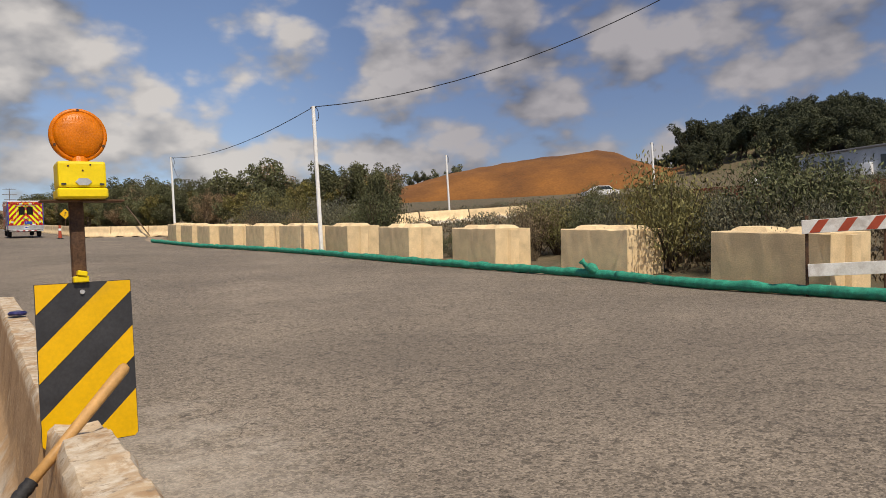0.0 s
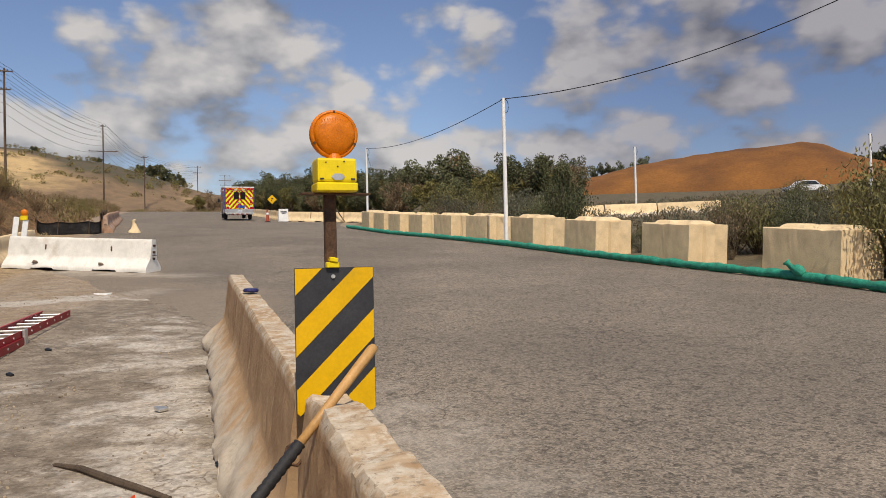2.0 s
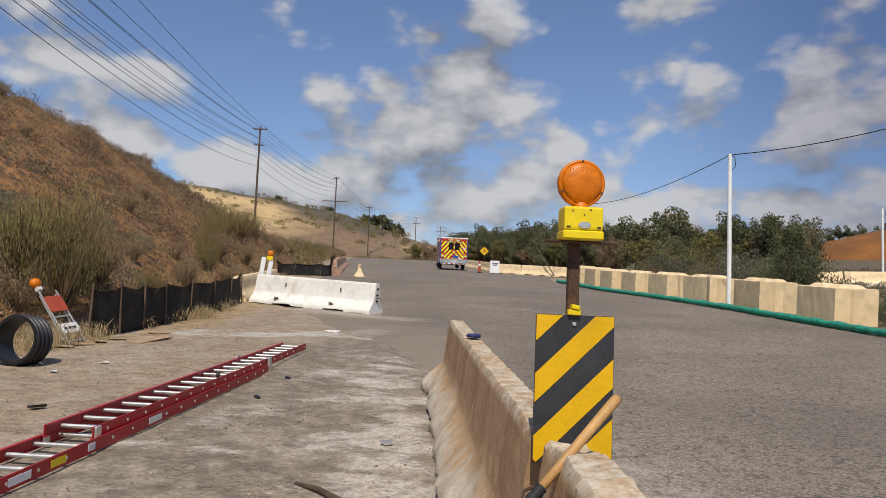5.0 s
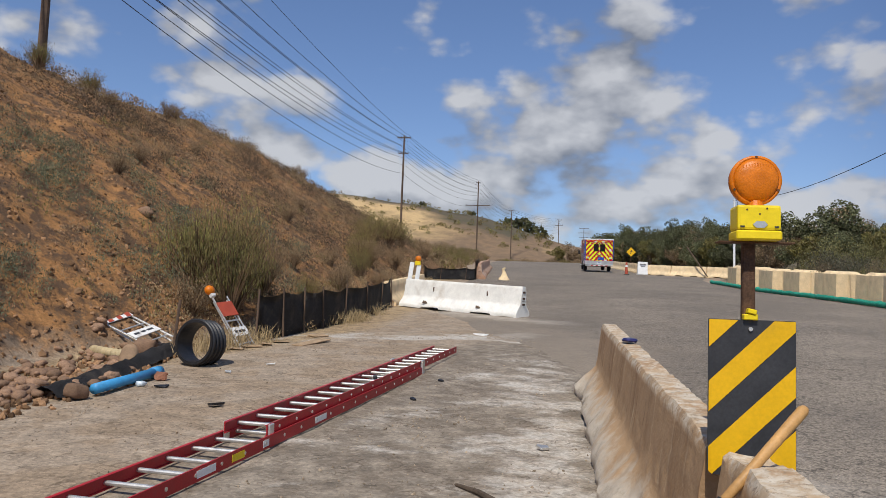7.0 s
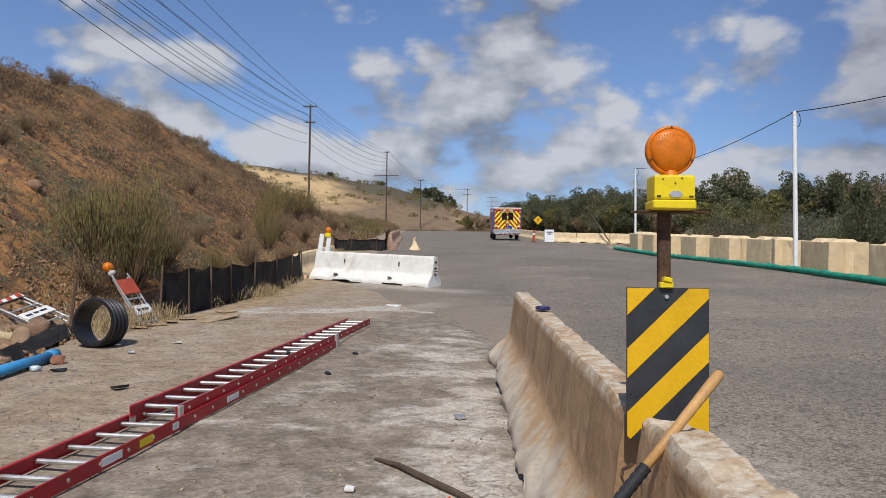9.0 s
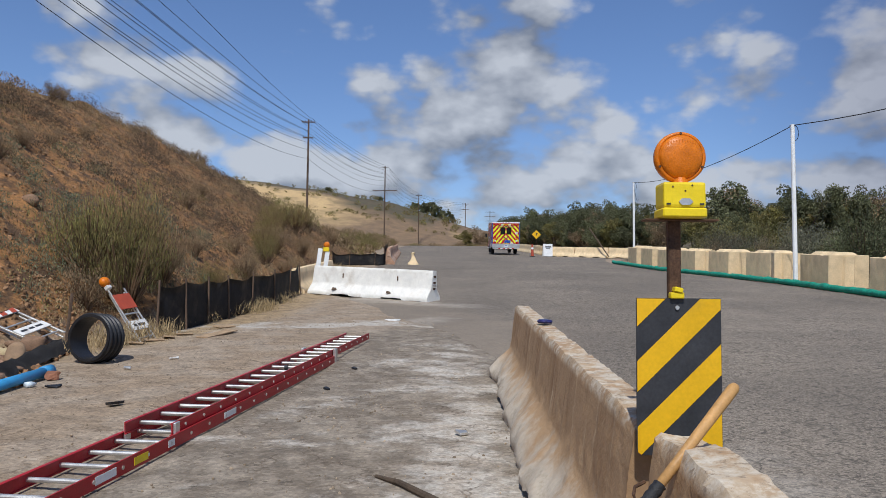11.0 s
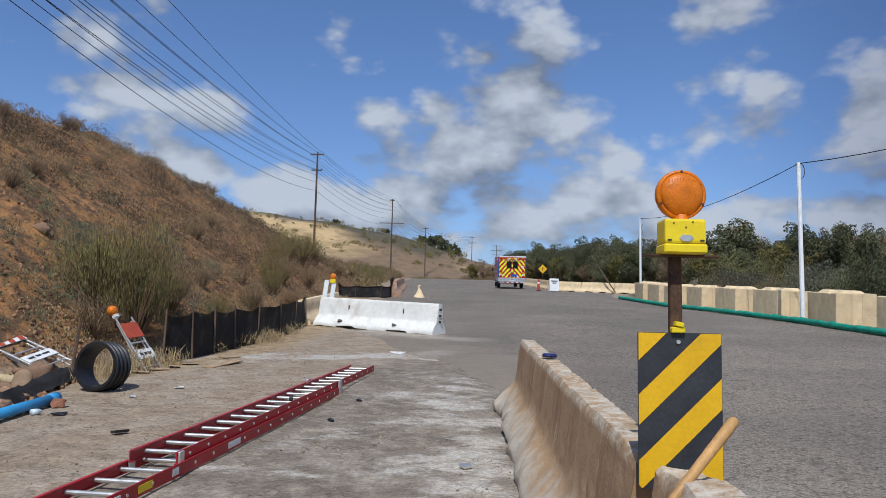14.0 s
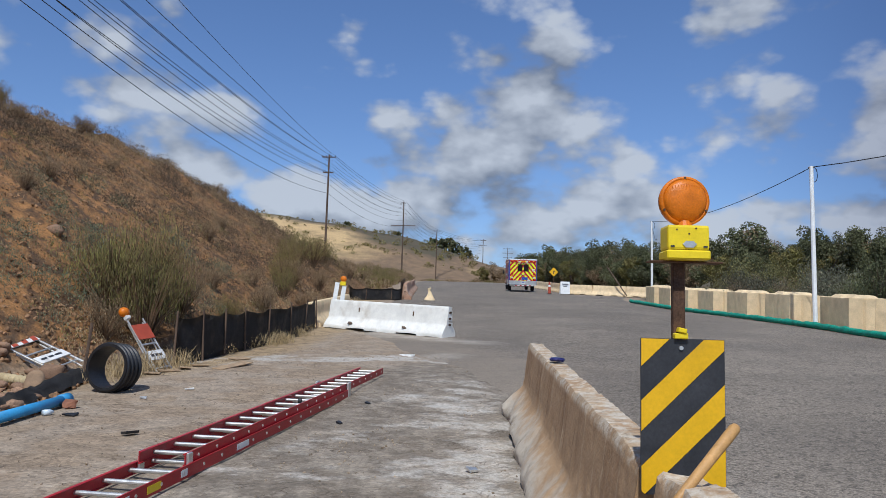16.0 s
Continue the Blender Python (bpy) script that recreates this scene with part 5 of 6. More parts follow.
ob = part("large_stone", roughen(box(0.30, 0.26, 0.24, bevel=0.09, seg=3), 0.05, 5), M_STONE, m=pose(-5.0, 10.25, land_z(-5.0, 10.25) + 0.11, 8, 5, 30), smooth=True)
tagged(ob, "large brown stone beside the pale tube", "stone")
ob = part("large_stone", roughen(box(0.20, 0.17, 0.14, bevel=0.06, seg=3), 0.03, 5, 4.0), M_STONE, m=pose(-3.98, 7.12, road_z(-3.98, 7.12) + 0.08, 4, 5, 70), smooth=True)
tagged(ob, "rounded grey-brown stone at the blue pipe's end", "stone")
e = thing("sandbag", pose(-4.72, 9.35, land_z(-4.72, 9.35) + 0.13, 30, 0, 25), "tan burlap sandbag slumped on the stones", "sandbag")
bm = bmesh.new()
bmesh.ops.create_icosphere(bm, subdivisions=3, radius=1, matrix=Matrix.Diagonal((0.12, 0.22, 0.08, 1)))
part("bag", roughen(bm, 0.03, 6), mat("burlap", (0.25, 0.165, 0.10), 0.95, fine=120), e, smooth=True)

# scraps on the ground
M_PLY = mat("weathered_board", (0.36, 0.25, 0.15), 0.85, var=0.25, scale=8)
for x, y, rz, sx, sy in ((-3.2, 12.4, 75, 0.9, 0.2), (-3.93, 11.55, 40, 0.3, 0.2), (-3.82, 11.95, 110, 0.28, 0.16), (-3.7, 12.3, 20, 0.25, 0.2), (-3.45, 13.6, 60, 0.35, 0.22), (-4.05, 11.2, 15, 0.26, 0.18)):
    ob = part("scrap_board", roughen(box(sx, sy, 0.018, bevel=0.003), 0.006, 7), M_PLY, m=pose(x, y, road_z(x, y) + 0.022, random.uniform(-4, 8), random.uniform(-5, 5), rz))
    tagged(ob, "splintered scrap of weathered board on the dirt", "board", "scraps by the fence")
e = thing("broken_stick", Matrix(), "dark broken stick lying on the dusty ground", "stick")
part("stick", tube([(0.02, 5.05, 0.40), (0.18, 4.88, 0.402), (0.34, 4.66, 0.385), (0.52, 4.42, 0.372), (0.66, 4.22, 0.36)], 0.02, 8, radii=[0.012, 0.02, 0.023, 0.02, 0.016]), M_BARK, e)
e = thing("orange_rag", pose(0.46, 4.22, road_z(0.46, 4.2) + 0.01, 0, 0, 20), "bright orange plastic scrap on the ground", "rag")
part("rag", roughen(prism([(-0.06, 0), (0.05, -0.01), (0.03, 0.05), (0.0, 0.035), (-0.03, 0.055)], 0.03, "Y"), 0.02, 12), mat("orange_plastic", (0.72, 0.09, 0.03), 0.5), e)
for x, y, s, c in ((-2.54, 7.14, 0.09, "dark"), (-0.62, 9.3, 0.04, "dark"), (-0.75, 8.0, 0.04, "dark"), (0.59, 6.17, 0.055, "grey"), (-3.55, 8.0, 0.1, "dark"), (-3.0, 9.9, 0.07, "white"), (-0.56, 15.2, 0.16, "white"), (-0.07, 4.46, 0.04, "white"), (-3.3, 9.2, 0.05, "grey")):
    material = {"dark": M_PLASTIC_BLACK, "grey": M_ALU, "white": M_DIRTYWHITE}[c]
    ob = part("litter", roughen(box(s * 1.5, s, 0.025, bevel=0.006, seg=2), s * 0.3, 14, x), material, m=pose(x, y, road_z(x, y) + 0.018, 4, 3, x * 50))
    tagged(ob, {"dark": "crumpled dark plastic scrap on the dirt", "grey": "flattened grey metal lid on the dirt", "white": "torn white paper scrap on the dirt"}[c], "litter", "litter on the verge")

# boards and lamp at the white barrier
e = thing("delineator_boards", pose(-3.15, 22.35, road_z(-3.15, 22.35)), "two white boards and an amber lamp fixed behind the barrier", "marker")
part("board", box(0.13, 0.03, 1.05, (-0.12, 0, 0.78), (0, 7, 0), 0.005), M_WHITE, e)
part("board", box(0.13, 0.03, 1.0, (0.09, 0.02, 0.72), (0, 7, 0), 0.005), M_WHITE, e)
part("post", box(0.05, 0.05, 1.25, (0.06, 0.06, 0.62), (0, 4, 0)), M_RUST, e)
part("battery_box", box(0.17, 0.1, 0.12, (0.11, 0.03, 1.27), bevel=0.01), M_LAMPBOX, e, "yellow battery box")
part("lens", lathe([(0.001, 0.045), (0.05, 0.04), (0.09, 0.02), (0.09, -0.02), (0.05, -0.04), (0.001, -0.045)], 20, m=pose(0.12, 0.03, 1.41, 90, 0, 0)), M_AMBER, e, "amber lens", smooth=True)

# ---------------------------------------------------------------- ambulance
M_ARED = mat("red_car_paint", (0.36, 0.012, 0.018), 0.3, var=0.04, scale=2, fine=30, bump=0, spec=0.5)
M_ABLUE = mat("blue_car_paint", (0.018, 0.07, 0.36), 0.3, var=0.04, scale=2, fine=30, bump=0, spec=0.5)
M_AWHITE = mat("white_car_paint", (0.78, 0.79, 0.80), 0.3, var=0.03, scale=2, fine=30, bump=0, spec=0.5)
M_AGREY = mat("grey_vinyl", (0.17, 0.17, 0.18), 0.4, var=0.05, scale=2, fine=30, bump=0)
M_LIME = mat("fluorescent_yellow_sheeting", (0.80, 0.86, 0.02), 0.4, var=0.04, scale=2, fine=40, bump=0)
M_CHEV = mat("red_sheeting", (0.46, 0.01, 0.02), 0.4, var=0.05, scale=2, fine=40, bump=0)
M_TREAD = mat("tread_plate", (0.58, 0.58, 0.57), 0.38, 0.8, var=0.12, scale=6, fine=45, bump=0.9)
M_GLASS = mat("dark_glass", (0.006, 0.006, 0.008), 0.08, var=0.02, bump=0, spec=0.7)
M_REDLENS = mat("red_lens", (0.42, 0.012, 0.015), 0.2, var=0.1, scale=20, fine=90, spec=0.6)
M_CLEAR = mat("clear_lens", (0.62, 0.62, 0.58), 0.2, var=0.15, scale=25, fine=90, spec=0.6)
M_AMBLENS = mat("amber_lens", (0.70, 0.22, 0.01), 0.2, var=0.1, scale=20, fine=90, spec=0.6)
M_CHROME = mat("chrome", (0.75, 0.75, 0.75), 0.15, 1.0, var=0.04, bump=0)
M_TYRE = mat("tyre", (0.02, 0.02, 0.021), 0.8, var=0.2, scale=15, fine=60, bump=0.3)


def word(text, size, m, material, parent, name="lettering", label=""):
    cu = bpy.data.curves.new(name, "FONT")
    cu.body, cu.size, cu.extrude, cu.align_x = text, size, 0.001, "CENTER"
    ob = bpy.data.objects.new(name, cu)
    scene.collection.objects.link(ob)
    bpy.context.view_layer.update()
    me = bpy.data.meshes.new_from_object(ob.evaluated_get(bpy.context.evaluated_depsgraph_get()))
    bpy.data.objects.remove(ob)
    bpy.data.curves.remove(cu)
    me.materials.clear()
    return finish(name, me, material, parent, label, m)


def ambulance(m):
    e = thing("ambulance", m, "red and blue box ambulance with yellow chevrons on its rear", "ambulance")
    W, Z0, Z1, LB = 1.2, 0.62, 2.74, 4.25
    body = part("box_body", box(2 * W, LB, Z1 - Z0, (0, LB / 2, (Z0 + Z1) / 2), bevel=0.05, seg=2), M_ARED, e, "red box body")
    part("roof", box(2 * W + 0.03, LB + 0.05, 0.11, (0, LB / 2, Z1 + 0.02), bevel=0.04, seg=2), M_AWHITE, e, "white roof cap")
    for s in (-1, 1):
        part("corner_post", box(0.12, 0.12, Z1 - 0.95, (s * (W - 0.05), 0.05, (Z1 + 0.95) / 2), bevel=0.04, seg=2), M_ABLUE, e, "blue corner post")
        part("corner_guard", box(0.14, 0.14, 0.36, (s * (W - 0.055), 0.055, 0.76), bevel=0.045, seg=2), M_TREAD, e, "tread-plate corner guard")
        side = part("side_panel", box(0.008, 0.86, Z1 - Z0 - 0.14, (s * (W + 0.005), 0.55, (Z0 + Z1) / 2)), M_ABLUE, e, "blue rear side panel")
        star = [(0.98, 2.35), (1.55, 2.02), (1.35, 1.72), (1.72, 1.45), (1.35, 1.15), (1.42, 0.98), (0.98, 1.22)]
        part("star_panel", prism(star, 0.008, "X", m=Matrix.Translation((s * (W + 0.006), 0, 0))), M_ABLUE, body, "blue six-pointed star panel")
        part("swoosh", prism([(4.15, 1.55), (2.35, 1.55), (1.85, 2.05), (1.72, 2.03), (2.05, 1.32), (2.45, 0.72), (3.15, 0.72), (2.55, 1.32), (4.15, 1.32)], 0.006, "X", m=Matrix.Translation((s * (W + 0.005), 0, 0))), M_AGREY, body, "grey swoosh stripe")
        part("lettering_bar", prism([(3.6, 1.40), (1.95, 1.40), (1.95, 1.48), (3.6, 1.48)], 0.004, "X", m=Matrix.Translation((s * (W + 0.009), 0, 0))), M_AWHITE, body)
        part("logo_shape", prism([(3.4, 1.95), (3.1, 1.95), (3.0, 2.28), (3.22, 2.28)], 0.006, "X", m=Matrix.Translation((s * (W + 0.006), 0, 0))), M_CHEV, body)
        part("logo_shape", prism([(3.05, 1.95), (2.05, 1.95), (2.1, 2.28), (2.95, 2.28)], 0.006, "X", m=Matrix.Translation((s * (W + 0.006), 0, 0))), M_ABLUE, body)
        part("staff_emblem", box(0.006, 0.06, 1.4, (s * (W + 0.011), 0.5, 1.62), bevel=0.002), M_AGREY, side, "grey staff emblem")
        pts = [(s * (W + 0.014), 0.5 + 0.11 * math.sin(k * 0.55), 1.05 + k * 0.06) for k in range(21)]
        part("serpent_emblem", tube(pts, 0.016, 6), M_AGREY, side)
        word("PARAMEDIC", 0.17, Matrix.Translation((s * (W + 0.008), 2.55, 2.44)) @ pose(0, 0, 0, 90, 0, 90 * s), M_AWHITE, body, label="white word PARAMEDIC")
        for y, z, material in ((0.35, 2.52, M_REDLENS), (1.25, 2.52, M_CLEAR), (3.85, 2.5, M_CLEAR), (4.08, 2.5, M_REDLENS)):
            part("side_lamp", box(0.05, 0.2, 0.2, (s * (W + 0.02), y, z), bevel=0.015), material, e)
        part("fuel_door", box(0.02, 0.2, 0.22, (s * (W + 0.008), 1.25, 0.98), bevel=0.004), M_BLACK, e)
        part("sill_trim", box(0.02, LB, 0.05, (s * (W + 0.004), LB / 2, 0.64)), M_CHROME, e)
        part("side_door_seam", box(0.006, 0.012, 1.7, (s * (W + 0.004), 3.95, 1.6)), M_ALU, e)
        arch = [(1.72 + 0.56 * math.cos(a), 0.46 + 0.56 * math.sin(a)) for a in np.linspace(0.1, math.pi - 0.1, 14)]
        arch += [(1.72 + 0.47 * math.cos(a), 0.46 + 0.47 * math.sin(a)) for a in np.linspace(math.pi - 0.1, 0.1, 14)]
        part("wheel_arch", prism(arch, 0.06, "X", m=Matrix.Translation((s * (W + 0.02), 0, 0))), M_AGREY, e, "grey wheel arch trim")
        part("marker_lamp", box(0.03, 0.16, 0.08, (s * (W + 0.012), 1.75, 1.16), bevel=0.01), M_REDLENS, e)
        # cab mirrors
        mi = part("mirror", box(0.16, 0.1, 0.36, (s * 1.33, 5.1, 1.62), bevel=0.04, seg=2), M_PLASTIC_BLACK, e, "black door mirror")
        part("mirror_arm", rod((s * 0.98, 5.1, 1.5), (s * 1.28, 5.1, 1.58), 0.025, n=8), M_PLASTIC_BLACK, mi)
        part("running_board", box(0.25, 1.5, 0.06, (s * 1.02, 4.85, 0.48), bevel=0.015), M_TREAD, e)
    # cab
    cab = [(4.2, 0.6), (4.2, 2.12), (4.75, 2.14), (5.45, 1.50), (6.35, 1.26), (6.5, 1.05), (6.52, 0.6)]
    c = part("cab", prism(cab, 2.0, "X"), M_ARED, e, "red cab")
    for s in (-1, 1):
        part("cab_window", prism([(4.5, 1.5), (4.55, 2.02), (4.75, 2.03), (5.25, 1.55), (5.25, 1.48)], 0.01, "X", m=Matrix.Translation((s * 1.003, 0, 0))), M_GLASS, c, "dark cab window")
        part("cab_stripe", prism([(4.25, 1.18), (4.25, 1.40), (6.3, 1.24), (6.42, 1.1)], 0.008, "X", m=Matrix.Translation((s * 1.003, 0, 0))), M_AGREY, c, "grey cab stripe")
        part("headlamp", box(0.28, 0.05, 0.2, (s * 0.78, 6.51, 0.98), bevel=0.02), M_CLEAR, e)
    part("windscreen", prism([(4.80, 2.10), (4.83, 2.12), (5.45, 1.54), (5.42, 1.52)], 1.7, "X", m=Matrix.Translation((0, 0.01, 0.012))), M_GLASS, c)
    part("front_bumper", box(2.1, 0.2, 0.28, (0, 6.6, 0.58), bevel=0.05, seg=2), M_CHROME, e)
    part("grille", box(1.0, 0.04, 0.34, (0, 6.52, 0.96), bevel=0.01), M_PLASTIC_BLACK, e)
    part("chassis", box(1.7, 6.1, 0.2, (0, 3.2, 0.52)), M_PLASTIC_BLACK, e)
    # rear face
    rear = part("rear_panel", box(2 * W - 0.12, 0.012, Z1 - 0.93, (0, -0.006, (Z1 + 0.93) / 2 - 0.02)), M_CHEV, e, "red rear panel with yellow chevrons")
    rect = [(0.0, 0.95), (1.12, 0.95), (1.12, 2.66), (0.0, 2.66)]
    for k in range(-1, 9):
        lo = 0.62 + k * 0.43
        poly = clip(clip(rect, 1.15, 1, lo), -1.15, -1, -(lo + 0.215))
        if len(poly) > 2:
            for s in (-1, 1):
                part("chevron_stripe", prism([(s * x, z) for x, z in poly], 0.004, "Y", m=Matrix.Translation((0, -0.0145, 0))), M_LIME, rear)
    for s in (-1, 1):
        door = part("rear_door", box(0.6, 0.006, 1.52, (s * 0.305, -0.019, 1.68)), None, e) if False else None
        part("door_window", box(0.42, 0.02, 0.62, (s * 0.27, -0.02, 2.05), bevel=0.008), M_GLASS, e, "dark rear door window")
        part("door_handle", box(0.12, 0.04, 0.13, (s * 0.13, -0.03, 1.46), bevel=0.012), M_CHROME, e, "chrome door handle")
        part("door_seam", box(0.014, 0.01, 1.55, (s * 0.62, -0.02, 1.68)), M_ALU, e)
        for k, material in enumerate((M_REDLENS, M_CLEAR, M_AMBLENS, M_REDLENS)):
            part("tail_lamp", box(0.17, 0.04, 0.14, (s * 0.93, -0.03, 1.02 + k * 0.165), bevel=0.012), material, e)
        part("hinge", box(0.1, 0.04, 0.03, (s * 0.72, -0.03, 2.32), bevel=0.005), M_ALU, e)
    part("door_seam", box(0.012, 0.01, 1.55, (0, -0.02, 1.68)), M_ALU, e)
    part("door_header", box(1.26, 0.02, 0.03, (0, -0.02, 2.46)), M_ALU, e)
    for x, material in ((-1.0, M_REDLENS), (-0.66, M_REDLENS), (-0.33, M_CLEAR), (0, M_AMBLENS), (0.33, M_CLEAR), (0.66, M_REDLENS), (1.0, M_REDLENS)):
        part("warning_lamp", box(0.2, 0.05, 0.13, (x, -0.035, 2.58), bevel=0.012), material, e)
    for x in (-0.25, 0, 0.25):
        part("clearance_lamp", box(0.08, 0.03, 0.04, (x, -0.035, 2.77), bevel=0.006), M_REDLENS, e)
    part("camera_bracket", box(0.1, 0.1, 0.08, (0, -0.06, 2.43), bevel=0.01), M_PLASTIC_BLACK, e)
    plate = part("number_board", box(0.2, 0.006, 0.2, (0.92, -0.021, 1.86), bevel=0.002), M_AWHITE, e, "white board with the number 35")
    word("35", 0.17, Matrix.Translation((0.92, -0.025, 1.80)) @ pose(0, 0, 0, 90), M_CHEV, plate)
    part("logo_shape", prism([(-0.38, 1.0), (-0.3, 1.24), (-0.12, 1.24), (-0.15, 1.0)], 0.004, "Y", m=Matrix.Translation((0, -0.022, 0))), M_CHEV, e)
    part("logo_shape", prism([(-0.13, 1.0), (-0.1, 1.24), (0.42, 1.24), (0.42, 1.0)], 0.004, "Y", m=Matrix.Translation((0, -0.022, 0))), M_ABLUE, e)
    part("lettering_bar", box(0.26, 0.004, 0.08, (0.52, -0.022, 0.99)), M_AWHITE, e)
    part("kick_plate", box(2 * W - 0.06, 0.03, 0.34, (0, -0.012, 0.76), bevel=0.008), M_TREAD, e, "silver tread-plate kick panel")
    lp = part("licence_plate", box(0.32, 0.01, 0.16, (0.02, -0.034, 0.76), bevel=0.003), M_AWHITE, e, "white licence plate")
    part("lettering_bar", box(0.24, 0.003, 0.06, (0.02, -0.0405, 0.76)), M_ABLUE, lp)
    part("step_bumper", box(2.3, 0.32, 0.08, (0, -0.18, 0.52), bevel=0.02), M_TREAD, e, "silver step bumper")
    for k in range(7):
        part("reflector", box(0.19, 0.004, 0.06, (-0.6 + k * 0.2, -0.343, 0.52)), M_REDLENS if k % 2 == 0 else M_AWHITE, e)
    # wheels
    for y, xs in ((1.72, (-1, 1)), (5.55, (-1, 1))):
        for s in xs:
            w = part("wheel", lathe([(0.22, -0.13), (0.36, -0.14), (0.41, -0.1), (0.415, 0.0), (0.41, 0.1), (0.36, 0.14), (0.22, 0.13)], 28, close=True, m=Matrix.Translation((s * (1.02 if y < 3 else 0.9), y, 0.415)) @ pose(0, 0, 0, 0, 90, 0)), M_TYRE, e, "black tyre")
            part("rim", lathe([(0.001, 0.06), (0.1, 0.07), (0.12, 0.03), (0.19, 0.02), (0.225, 0.11), (0.235, 0.11), (0.235, -0.1), (0.001, -0.1)], 24, m=Matrix.Translation((s * (1.02 if y < 3 else 0.9), y, 0.415)) @ pose(0, 0, 0, 0, 90 * s, 0)), M_CHROME, w, "polished steel rim")
    return e


ambulance(pose(5.85, 65.4, road_z(5.85, 66) + 0.01, math.degrees(math.atan(0.085)), 0, 1.0))

# ---------------------------------------------------------------- plants


M_STALK = mat("brown_stalks", (0.17, 0.105, 0.058), 0.9, var=0.3, scale=5, fine=40, bump=0.2, per_island=0.4)


def shrub(name, high, wide, count, material, seed, label, up=0.6, size=0.05, group="", stems=26, aspect=3.2, low=0.35):
    """A bushy plant: bare stems fanning out of one root, and small blades along them."""
    rnd = random.Random(seed)
    e = thing(name, Matrix(), label, "shrub", group)
    bm = bmesh.new()
    centres = []
    for k in range(stems):
        a, r = rnd.uniform(0, 6.28), wide * 0.5 * rnd.uniform(0.25, 1.0)
        h = high * rnd.uniform(0.55, 1.0) * (1.1 - 0.35 * r / wide)
        tip = Vector((math.cos(a) * r, math.sin(a) * r, h))
        mid = Vector((tip.x * 0.45, tip.y * 0.45, h * 0.5))
        tube([(rnd.uniform(-0.04, 0.04), rnd.uniform(-0.04, 0.04), -0.05), mid, tip], 0.01, 4, bm, radii=[0.014 * high, 0.009 * high, 0.003])
        for t in (low, 0.65, 0.82, 1.0):
            p = mid.lerp(tip, (t - 0.35) / 0.65)
            centres.append((p.x, p.y, p.z, (0.16 if stems < 40 else 0.10) * wide * (0.7 + 0.5 * rnd.random())))
    part("branchwork", bm, M_BARK if stems < 40 else M_STALK, e)
    leaves("foliage", centres, 1.0, count, size, material, e, seed=seed, up=up, aspect=aspect)
    return e


def tree(seed, high, label, material, name="tree", group="trees behind the wall", wide=0.75, count=5200, size=0.17, bare=0.25):
    """A tapered trunk with limbs, and a crown of many leaf blades in uneven clumps."""
    rnd = random.Random(seed)
    e = thing(name, Matrix(), label, "tree", group)
    bm = bmesh.new()
    top = Vector((rnd.uniform(-0.3, 0.3), rnd.uniform(-0.3, 0.3), high * 0.72))
    tube([(0, 0, -0.4), top * 0.35 + Vector((0.1, 0, 0)), top * 0.7, top], 0.1, 7, bm, radii=[high * 0.03, high * 0.022, high * 0.013, 0.01])
    centres = []
    for k in range(15):
        a = rnd.uniform(0, 6.28)
        z0 = high * rnd.uniform(bare * 0.6, 0.6)
        r = high * wide * 0.5 * rnd.uniform(0.4, 1.0)
        tip = Vector((math.cos(a) * r, math.sin(a) * r, min(high * 0.95, z0 + high * rnd.uniform(0.05, 0.4))))
        root = top * (z0 / high)
        mid = root.lerp(tip, 0.5) + Vector((0, 0, 0.05 * high))
        tube([root, mid, tip], 0.03, 5, bm, radii=[high * 0.011, high * 0.007, 0.006])
        for t in (0.5, 0.8, 1.05):
            p = root.lerp(tip, t)
            centres.append((p.x + rnd.uniform(-0.2, 0.2), p.y + rnd.uniform(-0.2, 0.2), p.z + 0.04 * high, high * rnd.uniform(0.07, 0.14)))
    for k in range(5):
        centres.append((top.x + rnd.uniform(-0.6, 0.6), top.y + rnd.uniform(-0.6, 0.6), high * rnd.uniform(0.74, 0.95), high * rnd.uniform(0.06, 0.11)))
    part("trunk", bm, M_BARK, e)
    leaves("crown", centres, 1.0, count, size, material, e, seed=seed, aspect=1.9, flat=0.85)
    return e


def scatter(protos, places, rnd, squash=0.12):
    """The first of each kind goes to the first places, copies to the rest."""
    used = set()
    for i, (x, y, s, z) in enumerate(places):
        k = i % len(protos)
        m = Matrix.Translation((x, y, z)) @ Euler((rnd.uniform(-0.06, 0.06), rnd.uniform(-0.06, 0.06), rnd.uniform(0, 6.28))).to_matrix().to_4x4()
        f = Matrix.Diagonal((s * rnd.uniform(1 - squash, 1 + squash), s * rnd.uniform(1 - squash, 1 + squash), s, 1))
        if k not in used:
            used.add(k)
            protos[k].matrix_basis = m @ f
            continue
        ob = copy_thing(protos[k], m)
        ob.matrix_basis = m @ f


M_TWIG = mat("dark_twigs", (0.088, 0.062, 0.040), 0.95, var=0.3, scale=2, fine=12, bump=0, per_island=0.5)
M_FARLEAF = mat("far_dark_leaves", (0.056, 0.064, 0.034), 0.8, var=0.25, scale=0.5, fine=8, bump=0, per_island=0.3, per_object=0.25)
M_SCRUB = [mat("scrub_leaves", c, 0.85, var=0.3, scale=1.2, fine=12, bump=0, per_island=0.4, per_object=0.25, tint=(0.11, 0.08, 0.045), tint_amount=0.6, tint_scale=0.6, tint_edge=(0.5, 0.65))
           for c in ((0.150, 0.138, 0.050), (0.125, 0.125, 0.082), (0.085, 0.096, 0.042), (0.185, 0.138, 0.082))]
M_STRAW = mat("straw", (0.36, 0.27, 0.145), 0.9, var=0.25, scale=2, fine=12, bump=0, per_island=0.35)


